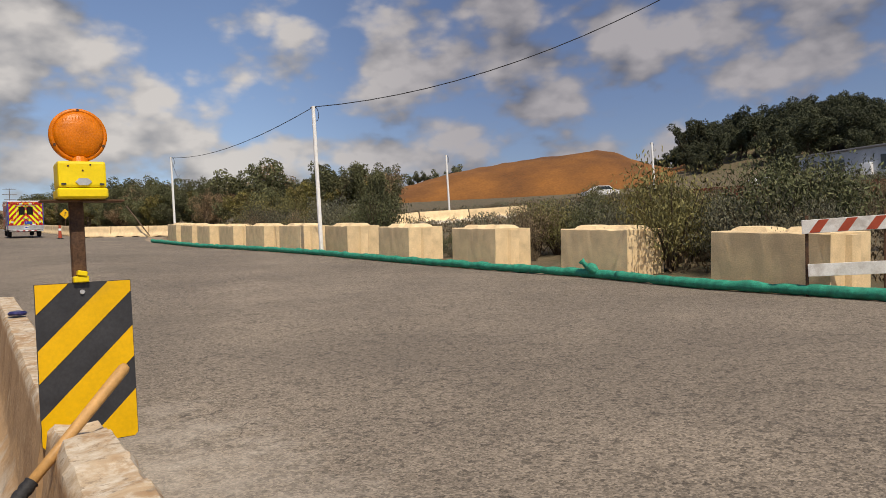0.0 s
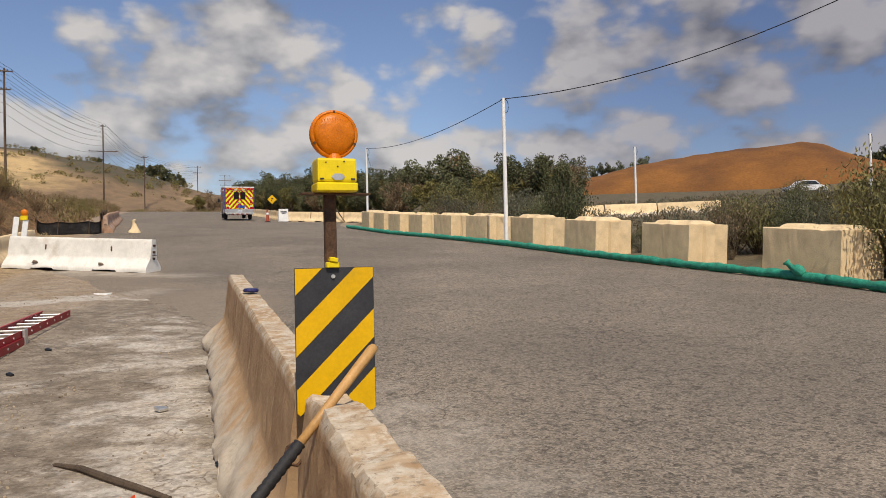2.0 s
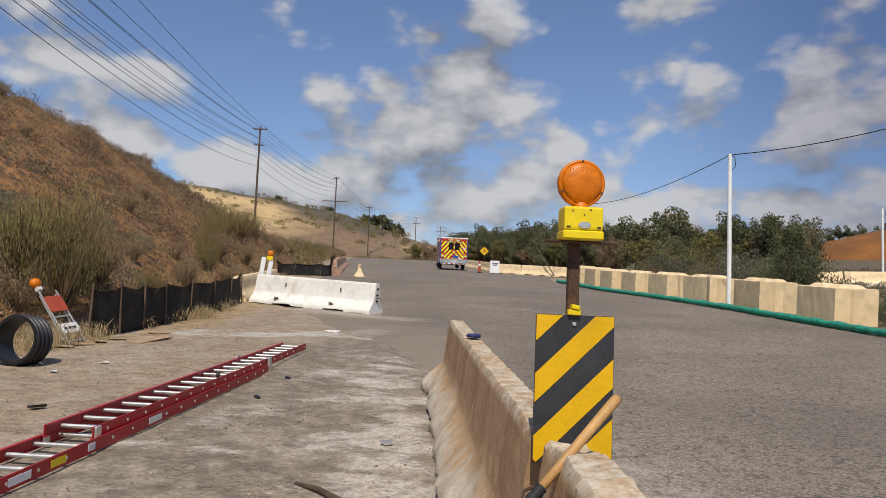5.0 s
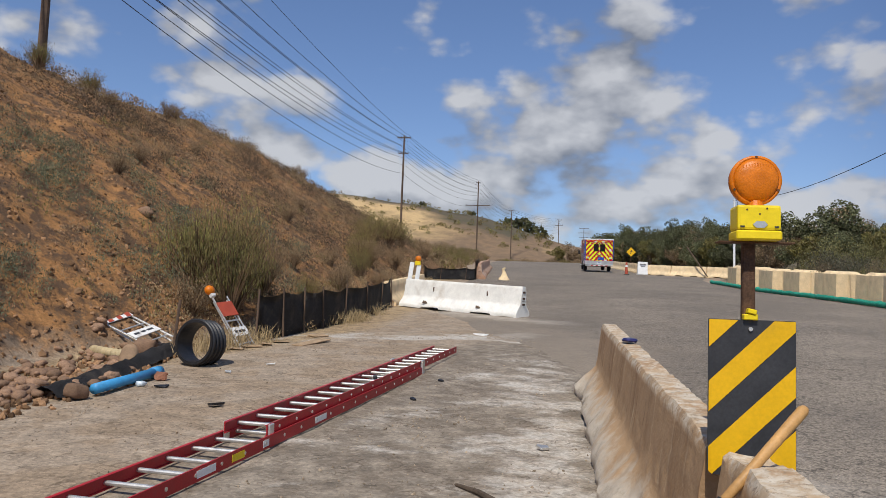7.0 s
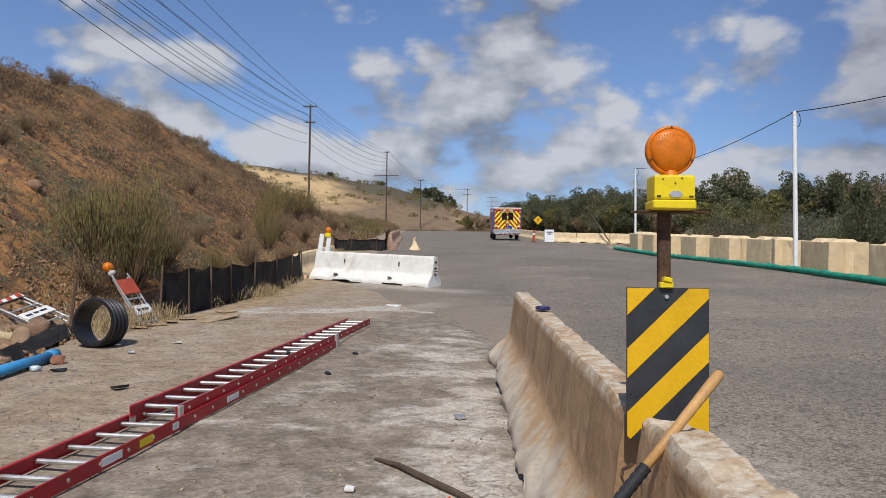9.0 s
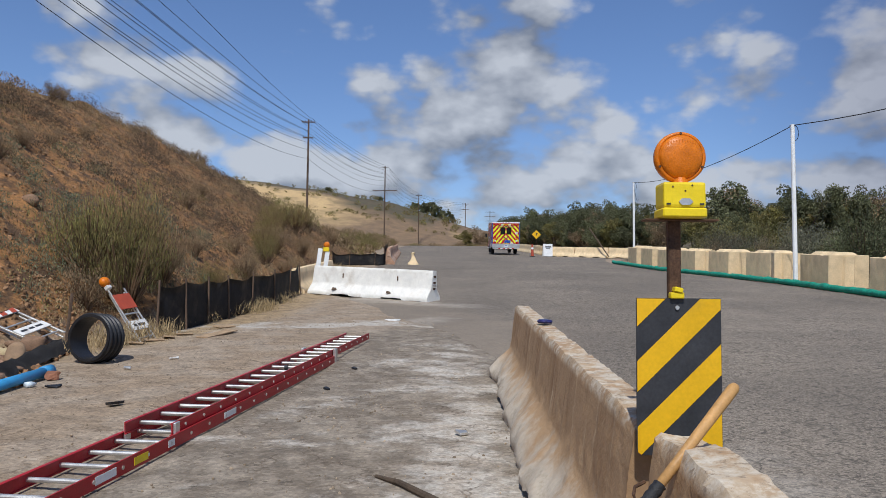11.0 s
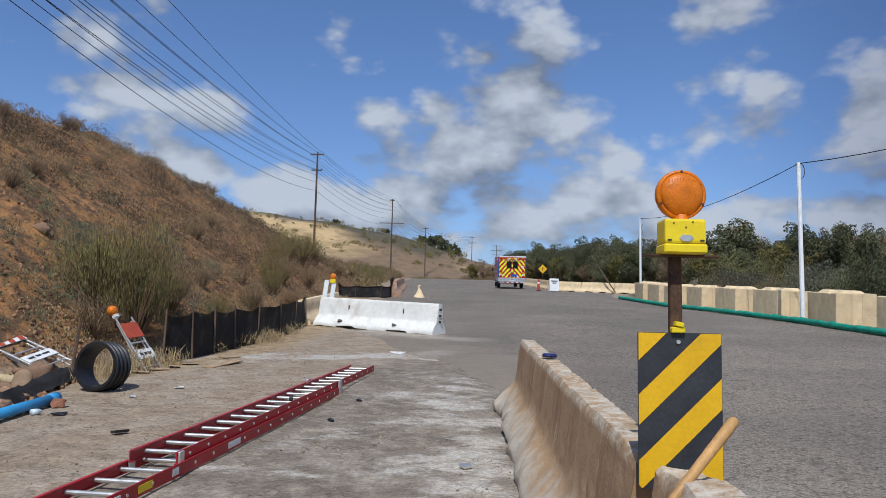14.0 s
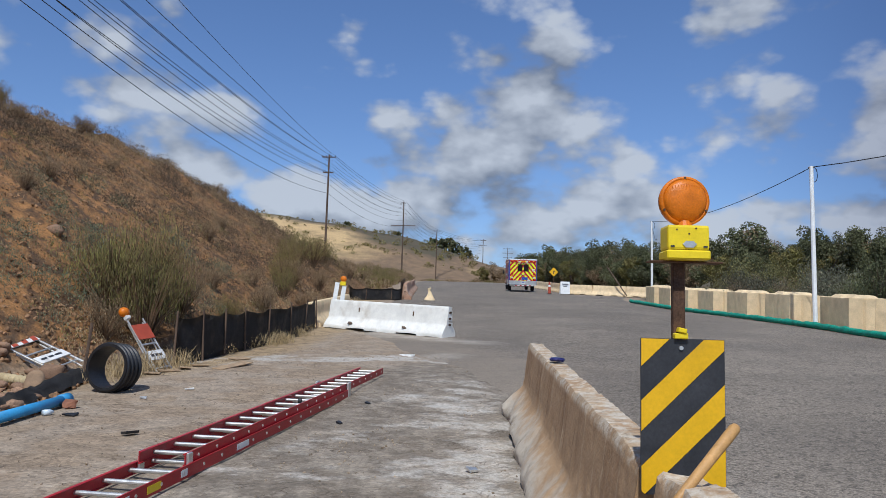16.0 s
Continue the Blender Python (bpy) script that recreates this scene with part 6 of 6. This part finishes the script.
def planting():
    rnd = random.Random(21)
    # bushes at the foot of the slope
    green = [shrub("bush", 1.7, 1.9, 5200, (M_LEAF, M_BROOM, M_DRY)[k], 31 + k, "olive-green broom bush at the foot of the slope", 0.92, 0.012, "bushes on the slope", 90, 9.0, 0.55) for k in range(3)]
    dry = [shrub("dry_bush", 1.2, 1.6, 3000, M_DRY, 51 + k, "dry brown brush on the slope", 0.75, 0.013, "bushes on the slope", 60, 6.0) for k in range(2)]
    spots = [(-4.95, 13.0, 0.9), (-5.35, 13.9, 1.0), (-5.1, 15.0, 0.7), (-5.55, 13.0, 0.85), (-13.3, 21.2, 0.5), (-13.5, 22.6, 0.42), (-13.6, 19.2, 0.5), (-4.7, 16.9, 0.42), (-4.7, 19.8, 0.45), (-5.0, 23.2, 0.55), (-6.2, 29.0, 0.75), (-5.6, 27.0, 0.6), (-6.8, 33.0, 0.85), (-7.0, 37.5, 0.9),
             (-5.4, 31.0, 0.55), (-7.4, 41.5, 0.9), (-5.6, 25.2, 0.6)]
    scatter(green, [(x, y, s, land_z(x, y) - 0.05) for x, y, s in spots], rnd)
    spots = [(-5.3, 12.3, 0.6), (-5.9, 16.2, 0.5), (-4.5, 15.9, 0.4), (-4.45, 18.4, 0.42), (-5.6, 18.4, 0.5), (-5.5, 21.5, 0.5), (-5.9, 26.5, 0.6), (-4.6, 24.3, 0.5), (-7.4, 23.0, 0.5), (-8.5, 27.5, 0.5), (-8.0, 35, 0.6), (-7.2, 42, 0.8),
             (-6.4, 46, 0.8), (-7.5, 51, 0.8), (-7.0, 56, 0.8), (-8.5, 60, 0.9), (-7.2, 65, 0.9), (-9.5, 71, 1.0), (-8.5, 78, 1.0), (-11, 84, 1.1), (-13.9, 27.2, 0.55), (-14.0, 28.1, 0.5), (-14.2, 45, 0.7), (-14.2, 43.4, 0.6),
             (-10, 20, 0.4), (-9.2, 17.2, 0.45), (-11.3, 24.5, 0.45), (-8.1, 14.4, 0.4)]
    scatter(dry, [(x, y, s, land_z(x, y) - 0.05) for x, y, s in spots], rnd)
    # tall scrub between the slope's end and the ridge
    far = [shrub("far_bush", 2.0, 2.6, 2600, M_DRY, 61, "tall brown brush along the far verge", 0.7, 0.034, "far verge brush", 50, 4.0),
           shrub("far_bush", 2.0, 2.8, 2600, M_LEAF, 62, "tall olive brush along the far verge", 0.7, 0.036, "far verge brush", 50, 4.0),
           shrub("far_bush", 1.8, 2.6, 2600, M_DRY, 63, "grey-brown brush along the far verge", 0.6, 0.034, "far verge brush", 50, 4.0)]
    places = []
    for k in range(190):
        y = rnd.uniform(58, 160)
        x = foot_x(y) - rnd.uniform(-0.6, 18)
        if y < 75 and x < foot_x(y) - 9:
            continue
        places.append((x, y, rnd.uniform(0.55, 1.0), land_z(x, y) - 0.1))
    for k in range(46):
        x, y = rnd.uniform(-9, 10), rnd.uniform(152, 176)
        places.append((x, y, rnd.uniform(0.5, 0.95), land_z(x, y) - 0.1))
    scatter(far, places, rnd, 0.25)
    # scrub behind the block wall
    mix = [shrub("scrub_bush", 1.5, 2.0, 6500, M_SCRUB[0], 71, "grey-green scrub bush behind the concrete blocks", 0.5, 0.022, "scrub behind the blocks"),
           shrub("scrub_bush", 1.4, 2.0, 6500, M_SCRUB[1], 72, "pale sage bush behind the concrete blocks", 0.5, 0.022, "scrub behind the blocks"),
           shrub("scrub_bush", 1.6, 2.1, 6500, M_SCRUB[2], 73, "dark green bush behind the concrete blocks", 0.4, 0.023, "scrub behind the blocks"),
           shrub("scrub_bush", 1.3, 1.9, 6500, M_SCRUB[3], 74, "dry brown brush behind the concrete blocks", 0.6, 0.019, "scrub behind the blocks")]
    places = []
    for k in range(74):
        y = rnd.uniform(3, 50)
        x = tube_x(y) + 2.0 + abs(rnd.gauss(0, 4.0))
        if y > 37.5 or x > 8 + 1.1 * y:
            continue
        low = 0.4 if 0.60 < x / y < 0.90 else 1.0
        places.append((x, y, rnd.uniform(0.5, 1.05) * low, land_z(x, y) - 0.05))
    for k in range(58):
        y = rnd.uniform(4, 36)
        x = tube_x(y) + 1.9 + rnd.uniform(0, 3.2)
        if 0.58 < x / y < 0.90:
            continue
        places.append((x, y, rnd.choice((0.5, 0.7, 0.9, 1.1, 1.45)) * rnd.uniform(0.85, 1.1), land_z(x, y) - 0.05))
    for k in range(70):
        x = rnd.uniform(20, 56)
        y = rnd.uniform(8, 36)
        if 0.62 < x / y < 0.88:
            continue
        places.append((x, y, rnd.uniform(0.7, 1.2), land_z(x, y) - 0.05))
    scatter(mix, places, rnd, 0.25)
    # trees along the right
    kinds = [tree(101, 5.4, "dense olive-green tree behind the roadside wall", M_LEAFD, count=9500, size=0.085),
             tree(102, 4.6, "rounded dark green tree behind the roadside wall", M_LEAFD, wide=0.95, count=9500, size=0.085),
             tree(103, 4.8, "thin brownish half-bare tree behind the wall", M_DRY, wide=0.85, count=7000, size=0.065),
             tree(104, 4.2, "broad grey-green willow behind the wall", M_LEAF, wide=1.05, count=9500, size=0.085),
             tree(105, 5.0, "bushy green tree beside the road's bend", M_LEAFD, wide=0.9, count=9500, size=0.085, bare=0.1)]
    places = []
    for k in range(150):
        y = 43.5 + 88 * rnd.random() ** 1.1
        near = float(np.interp(y, [40, 50, 58, 64, 80, 134], [15.5, 16, 17.5, 15.0, 13.2, 11.5]))
        x = near + abs(rnd.gauss(0, 1)) * 7 + rnd.uniform(0, 2)
        if x > 0.585 * y + 0.5 or x > 45:
            continue
        s = rnd.uniform(0.62, 0.95) * (0.85 if y < 52 else 1.0)
        places.append((x, y, s, land_z(x, y) - 0.2))
    for x, y, s in ((17.8, 47.5, 1.05), (18.9, 49, 1.0), (19.8, 44.0, 0.8), (21.5, 43.5, 0.85), (23.2, 43.5, 0.8), (24.5, 44, 0.8), (25.6, 45.5, 0.78), (16.6, 46, 0.7)):
        places.append((x, y, s, land_z(x, y) - 0.2))
    for k in range(30):
        y = rnd.uniform(118, 165)
        x = tube_x(y) + 1.5 + 17 * rnd.random() ** 1.4
        places.append((x, y, rnd.uniform(1.0, 1.45), land_z(x, y) - 0.4))
    for k in range(26):
        y = rnd.uniform(130, 200)
        x = rnd.uniform(6, 60)
        places.append((x, y, rnd.uniform(0.9, 1.4), land_z(x, y) - 0.4))
    scatter(kinds, places, rnd, 0.2)
    # wooded rise far right, pines on the skyline
    big = [tree(121, 9.0, "dark tree on the far wooded rise", M_FARLEAF, name="woodland_tree", group="far wooded rise", count=8500, size=0.19, wide=0.7), tree(122, 8.0, "broad dark tree on the far wooded rise", M_FARLEAF, name="woodland_tree", group="far wooded rise", count=8500, size=0.19, wide=1.0)]
    places = []
    while len(places) < 112:
        x, y = 160 + rnd.gauss(0, 24), 90 + rnd.gauss(0, 28)
        if x < 1.26 * y or x < 88:
            continue
        places.append((x, y, rnd.uniform(0.7, 1.15), land_z(x, y) - 0.4))
    for k in range(110):
        a = rnd.uniform(47.5, 64.0)
        d = rnd.uniform(192 if a < 52 else 150, 222)
        big_enough = float(np.interp(a, [47.5, 51, 56, 64], [0.5, 0.7, 0.95, 1.1]))
        a = radians(a)
        x, y = d * math.sin(a), d * math.cos(a)
        places.append((x, y, rnd.uniform(0.65, 1.05) * big_enough, land_z(x, y) - 0.4))
    scatter(big, places, rnd, 0.2)
    pine = [tree(131, 9.0, "flat-crowned pine on the far skyline", M_HAZY, name="pine_tree", group="skyline pines", count=2200, size=0.28, wide=0.75, bare=0.9)]
    places = []
    for k in range(24):
        a, d = radians(26.0 + 14.5 * k / 23 + rnd.uniform(-0.9, 0.9)), rnd.uniform(228, 256)
        x, y = d * math.sin(a), d * math.cos(a)
        places.append((x, y, rnd.choice((0.35, 0.5, 0.6, 0.8)) * rnd.uniform(0.85, 1.15), land_z(x, y) - 0.3))
    scatter(pine, places, rnd)
    clump = [tree(141, 5.0, 'dark bushy tree on the far ridge', M_LEAFD, group='trees on the ridge', count=900, size=0.5, wide=1.1, bare=0.05)]
    scatter(clump, [(x, 262, s, land_z(x, 262) - 0.8) for x, s in ((-9, 0.8), (-6, 1.0), (-3, 1.1), (0, 0.9), (2.5, 0.7), (-22, 0.5), (-40, 0.5))], rnd)

    # low growth over the slope: dry tufts, sage and weeds
    def tufts(name, n, material, seed, region, rmin, rmax, per, size, label, up, aspect=4.5):
        r2 = random.Random(seed)
        cs = []
        while len(cs) < n:
            x, y = region(r2)
            if noise.noise(Vector((x * 0.35, y * 0.25, seed))) < -0.12:
                continue
            s = r2.uniform(rmin, rmax)
            cs.append((x, y, land_z(x, y) + s * 0.35, s))
        ob = leaves(name, cs, 1.0, n * per, size, material, seed=seed, up=up, aspect=aspect, flat=0.75)
        tagged(ob, label, "scrub", kind="stuff")

    def bank(r2):
        y = 6 + 52 * r2.random() ** 1.1
        return foot_x(y) - 0.2 - 9.5 * r2.random(), y

    def bank_far(r2):
        y = 17 + 45 * r2.random()
        return foot_x(y) - 0.2 - 9.5 * r2.random() ** 0.8, y

    def bank_low(r2):
        y = 8 + 12 * r2.random()
        return foot_x(y) - 0.6 - 4.8 * r2.random(), y

    def fence_foot(r2):
        y = r2.choice((11.2, 12.6, 14.2, 15.1, 17.2, 19.5)) + r2.gauss(0, 0.45)
        return float(np.interp(y, [10.6, 13.2, 16.9, 21.8], [-4.5, -4.0, -3.8, -3.7])) + r2.uniform(0.03, 0.3), y

    def verge(r2):
        y = r2.uniform(9.5, 36)
        return foot_x(y) + r2.uniform(-0.9, 0.45), y

    def far_bank(r2):
        y = r2.uniform(50, 130)
        return foot_x(y) - r2.uniform(-0.5, 16), y

    def crest(r2):
        y = r2.uniform(14, 62)
        return -14.2 + r2.uniform(-1.6, 1.2), y

    tufts("slope_brush", 1900, M_DRY, 5, bank, 0.07, 0.26, 46, 0.011, "dry brown brush covering the cut slope", 0.5)
    tufts("dense_brush", 1700, M_DRY, 15, bank_far, 0.12, 0.36, 60, 0.015, "dense grey-brown brush on the slope's far part", 0.5)
    tufts("slope_sage", 120, M_SAGE, 6, bank_low, 0.14, 0.42, 480, 0.010, "grey sage clumps on the cut slope", 0.5)
    tufts("tall_straw", 85, M_STRAW, 16, fence_foot, 0.08, 0.30, 40, 0.008, "tall dry straw growing against the silt fence", 0.7, 22.0)
    tufts("twiggy_brush", 1300, M_TWIG, 25, bank, 0.08, 0.28, 60, 0.011, "dark twiggy brush dotted over the cut slope", 0.4)
    tufts("grey_brush", 420, M_TWIG, 26, bank_far, 0.2, 0.5, 150, 0.016, "grey-brown leafless brush on the slope", 0.5)
    tufts("slope_weeds", 320, M_LEAF, 7, bank, 0.10, 0.30, 90, 0.011, "olive weeds on the cut slope", 0.6)
    tufts("verge_grass", 620, M_STRAW, 8, verge, 0.10, 0.24, 42, 0.010, "dry grass tufts along the silt fence", 0.55)
    tufts("crest_brush", 260, M_DRY, 9, crest, 0.15, 0.42, 130, 0.02, "dry brush along the crest of the slope", 0.5)
    tufts("far_scrub", 520, M_DRY, 10, far_bank, 0.3, 0.9, 90, 0.06, "brown scrub on the far verge", 0.5)
    tufts("far_weeds", 300, M_LEAF, 11, far_bank, 0.3, 1.0, 100, 0.06, "olive scrub on the far verge", 0.5)

    def field(r2):
        x = r2.uniform(14.5, 62)
        return x, r2.uniform(2, 62)

    def ridge(r2):
        return r2.uniform(-75, 6), r2.uniform(205, 256)

    tufts("field_scrub", 900, M_SCRUB[3], 12, field, 0.2, 0.6, 60, 0.045, "dry scrub in the field behind the wall", 0.5)
    tufts("field_weeds", 500, M_SCRUB[1], 13, field, 0.2, 0.7, 70, 0.045, "olive scrub in the field behind the wall", 0.5)
    tufts("ridge_scrub", 170, M_LEAF, 14, ridge, 0.3, 1.3, 60, 0.14, "dark scrub dotted over the far ridge", 0.3)


planting()

# ---------------------------------------------------------------- second barrier row, yard and far road furniture


def second_row():
    pts = [(13.9, 39.2), (17.9, 39.5), (21.9, 40.0), (25.9, 40.6), (29.5, 40.2), (33.2, 38.6)]
    for k, ((xa, ya), (xb, yb)) in enumerate(zip(pts, pts[1:])):
        za, zb = land_z(xa, ya) - 0.1, land_z(xb, yb) - 0.1
        d = Vector((xb - xa, yb - ya, zb - za))
        m = pose((xa + xb) / 2, (ya + yb) / 2, (za + zb) / 2, math.degrees(math.atan2(d.z, math.hypot(d.x, d.y))), 0, -math.degrees(math.atan2(d.x, d.y)))
        barrier(m, d.length - 0.1, M_CREAM, "cream concrete barrier on the rocky bank behind the blocks", seed=k + 61.0, cells=12, group="barriers on the rocky bank")
    verts, faces = [], []
    rnd = random.Random(5)
    bm = bmesh.new()
    bmesh.ops.create_icosphere(bm, subdivisions=1, radius=1)
    sv, sf = [v.co.copy() for v in bm.verts], [[v.index for v in f.verts] for f in bm.faces]
    bm.free()
    for _ in range(700):
        x = rnd.uniform(13.5, 33.6)
        y = float(np.interp(x, [13.9, 25.9, 29.5, 36.9], [39.2, 40.6, 40.2, 36.9])) - 0.25 - abs(rnd.gauss(0, 0.45))
        s = rnd.uniform(0.07, 0.26)
        z = land_z(x, y) - 0.02
        o = len(verts)
        q = Euler((rnd.uniform(0, 3), rnd.uniform(0, 3), 0)).to_matrix()
        for c in sv:
            p = q @ Vector((c.x * s, c.y * s * 0.8, c.z * s * 0.7)) * rnd.uniform(0.75, 1.15)
            verts.append((x + p.x, y + p.y, z + p.z))
        faces.extend([[i + o for i in f] for f in sf])
    me = bpy.data.meshes.new("riprap")
    me.from_pydata(verts, [], faces)
    tagged(finish("riprap", me, mat("pale_rock", (0.52, 0.46, 0.37), 0.9, var=0.2, scale=4, per_island=0.25)), "pale broken rock banked under the barriers", "rock", kind="stuff")


second_row()


def site_trailer():
    z = land_z(52, 28)
    e = thing("site_trailer", pose(53.5, 25.0, z, 0, 0, 4), "grey site office trailer with a flat roof", "trailer")
    M_SIDING = mat("grey_siding", (0.40, 0.43, 0.47), 0.6, var=0.08, scale=3, fine=25, bump=0.2)
    part("wall", box(3.2, 11.0, 2.5, (0, 0, 1.75), bevel=0.03), M_SIDING, e)
    part("roof", box(3.5, 11.3, 0.12, (0, 0, 3.05), bevel=0.02), M_AGREY, e)
    part("skirt", box(3.0, 10.8, 0.6, (0, 0, 0.2)), M_SIDING, e)
    for y in (3.0, -0.6, -3.6):
        w = part("window", box(0.05, 1.3, 1.0, (-1.62, y, 1.95), bevel=0.01), M_GLASS, e, "dark sliding window")
        part("window_frame", box(0.07, 0.05, 1.05, (-1.63, y, 1.95)), M_AWHITE, w)
    part("door", box(0.05, 0.95, 2.0, (-1.62, 4.7, 1.55), bevel=0.01), M_AGREY, e, "dark entrance door")
    part("air_conditioner", box(0.4, 0.7, 0.8, (-1.8, 0.9, 1.6), bevel=0.02), M_AWHITE, e)


site_trailer()


def far_car(m, material, label):
    e = thing("parked_car", m, label, "car", "parked cars")
    part("body", prism([(-2.2, 0.35), (-2.25, 0.8), (-1.5, 0.95), (-0.9, 1.45), (0.7, 1.48), (1.4, 0.98), (2.2, 0.85), (2.25, 0.35)], 1.75, "X"), material, e)
    part("windows", prism([(-1.35, 0.97), (-0.85, 1.38), (0.65, 1.41), (1.2, 0.99)], 1.77, "X"), M_GLASS, e, "dark car windows")
    for y in (-1.4, 1.4):
        for s in (-1, 1):
            part("wheel", rod((s * 0.7, y, 0.33), (s * 0.9, y, 0.33), 0.33, n=16), M_TYRE, e)
    return e


far_car(pose(70, 68.0, land_z(70, 68.0), 0, 0, 70), M_AWHITE, "white car parked in the field beyond the scrub")
far_car(pose(58, 37.5, land_z(58, 37.5), 0, 0, 60), M_AWHITE, "white car parked near the site trailer")
far_car(pose(54, 33.0, land_z(54, 33), 0, 0, 80), M_AGREY, "grey truck parked beside the site trailer")


def net_fence():
    e = thing("orange_net_fence", Matrix(), "faded orange plastic net fence across the yard", "fence")
    M_NET = mat("orange_net", (0.24, 0.06, 0.035), 0.7, var=0.3, scale=3, fine=30)
    pts = [(38 + 0.4 * k, 33.5 - 0.75 * k) for k in range(0, 26)]
    bm = bmesh.new()
    rows = []
    for x, y in pts:
        z = land_z(x, y)
        rows.append([bm.verts.new((x + 0.1 * noise.noise(Vector((x, y, h))), y, z + 0.1 + h * (1.1 + 0.2 * noise.noise(Vector((x * 0.7, 0, 1)))))) for h in (0, 0.33, 0.66, 1.0)])
    for a, b in zip(rows, rows[1:]):
        for j in range(3):
            bm.faces.new((a[j], b[j], b[j + 1], a[j + 1]))
    bmesh.ops.solidify(bm, geom=bm.faces[:], thickness=0.02)
    part("net", bm, M_NET, e, "orange plastic netting")
    for x, y in pts[::4]:
        part("stake", rod((x, y, land_z(x, y) - 0.2), (x, y, land_z(x, y) + 1.45), 0.03, n=6), M_RUST, e)


net_fence()

# road furniture at the bend
e = thing("notice_board", pose(8.75, 59.9, road_z(8.3, 59.9), 4, 0, 6), "white folding notice board standing at the road's edge", "sign")
part("board", box(0.75, 0.03, 1.0, (0, -0.06, 0.55), (-8, 0, 0), 0.006), M_WHITE, e)
part("rear_board", box(0.75, 0.03, 1.0, (0, 0.2, 0.52), (14, 0, 0), 0.006), M_WHITE, e)
for k, w in enumerate((0.5, 0.3, 0.42)):
    part("lettering_bar", box(w, 0.006, 0.07, (0, -0.085 + 0.02 * k, 0.85 - 0.17 * k), (-8, 0, 0)), M_AGREY, e)
e = thing("traffic_channelizer", pose(7.55, 60.1, road_z(7.6, 60.1)), "orange channelizer post at the road's edge", "traffic cone")
part("base", box(0.4, 0.4, 0.06, (0, 0, 0.03), bevel=0.01), M_RUBBER, e)
part("post", rod((0, 0, 0.05), (0, 0, 1.0), 0.13, 0.07, 14), M_RETRO, e)
part("band", rod((0, 0, 0.6), (0, 0, 0.75), 0.103, 0.093, 14), M_WHITE, e)
e = thing("warning_sign", pose(9.35, 72.0, road_z(9.3, 72)), "yellow diamond warning sign on a post", "sign")
part("post", rod((0, 0.03, -0.2), (0, 0.03, 2.2), 0.03, n=8), M_RUST, e)
pl = part("panel", box(0.62, 0.01, 0.62, (0, 0, 1.85), (0, 45, 0), 0.003), M_YELLOW, e, "yellow diamond panel")
part("symbol", box(0.06, 0.006, 0.34, (0, -0.008, 1.85), (0, 12, 0)), M_BLACK, pl)
part("symbol", box(0.2, 0.006, 0.06, (0.03, -0.008, 1.93)), M_BLACK, pl)
e = thing("equipment_cabinet", pose(7.6, 96, road_z(7.6, 96)), "pale utility cabinet at the far road edge", "cabinet")
part("body", box(1.3, 0.8, 1.4, (0, 0, 0.7), bevel=0.03), M_CREAM, e)
part("lid", box(1.36, 0.86, 0.08, (0, 0, 1.44), bevel=0.02), M_WHITE, e)
e = thing("water_barrier_end", pose(-1.1, 38.0, road_z(-1.1, 38)), "white hydrant-like bollard wrapped in plastic on the road", "bollard")
part("base", roughen(lathe([(0.27, 0), (0.25, 0.1), (0.14, 0.2), (0.08, 0.36), (0.06, 0.5), (0.09, 0.58), (0.05, 0.66), (0.001, 0.68)], 14), 0.09, 5), M_CREAM, e, smooth=True)
e = thing("leaning_board", Matrix(), "weathered board leaning against the far barrier", "board")
part("plank", tube([(13.1, 57.4, road_z(13.1, 57.4) + 0.1), (11.9, 58.9, road_z(11.9, 58.9) + 2.3)], 0.045, 6), M_POLE, e)
e = thing("barricade_board", pose(12.72, 6.5, road_z(12.72, 6.5), 0, 0, -58), "white and orange striped barricade beside a concrete block", "barricade")
rl = part("rail", box(1.2, 0.04, 0.22, (0, -0.06, 1.12), bevel=0.005), M_DIRTYWHITE, e, "white and orange striped rail")
for k in range(3):
    part("stripe", prism([(-0.5 + k * 0.4, 1.02), (-0.35 + k * 0.4, 1.02), (-0.2 + k * 0.4, 1.22), (-0.35 + k * 0.4, 1.22)], 0.004, "Y", m=Matrix.Translation((0, -0.083, 0))), M_RETRO, rl)
part("lower_board", box(1.1, 0.03, 0.2, (0, -0.06, 0.42), bevel=0.004), M_DIRTYWHITE, e)
for x in (-0.55, 0.55):
    part("upright", box(0.05, 0.05, 1.3, (x, 0, 0.65), (0, 3, 0), 0.004), M_RUST, e)
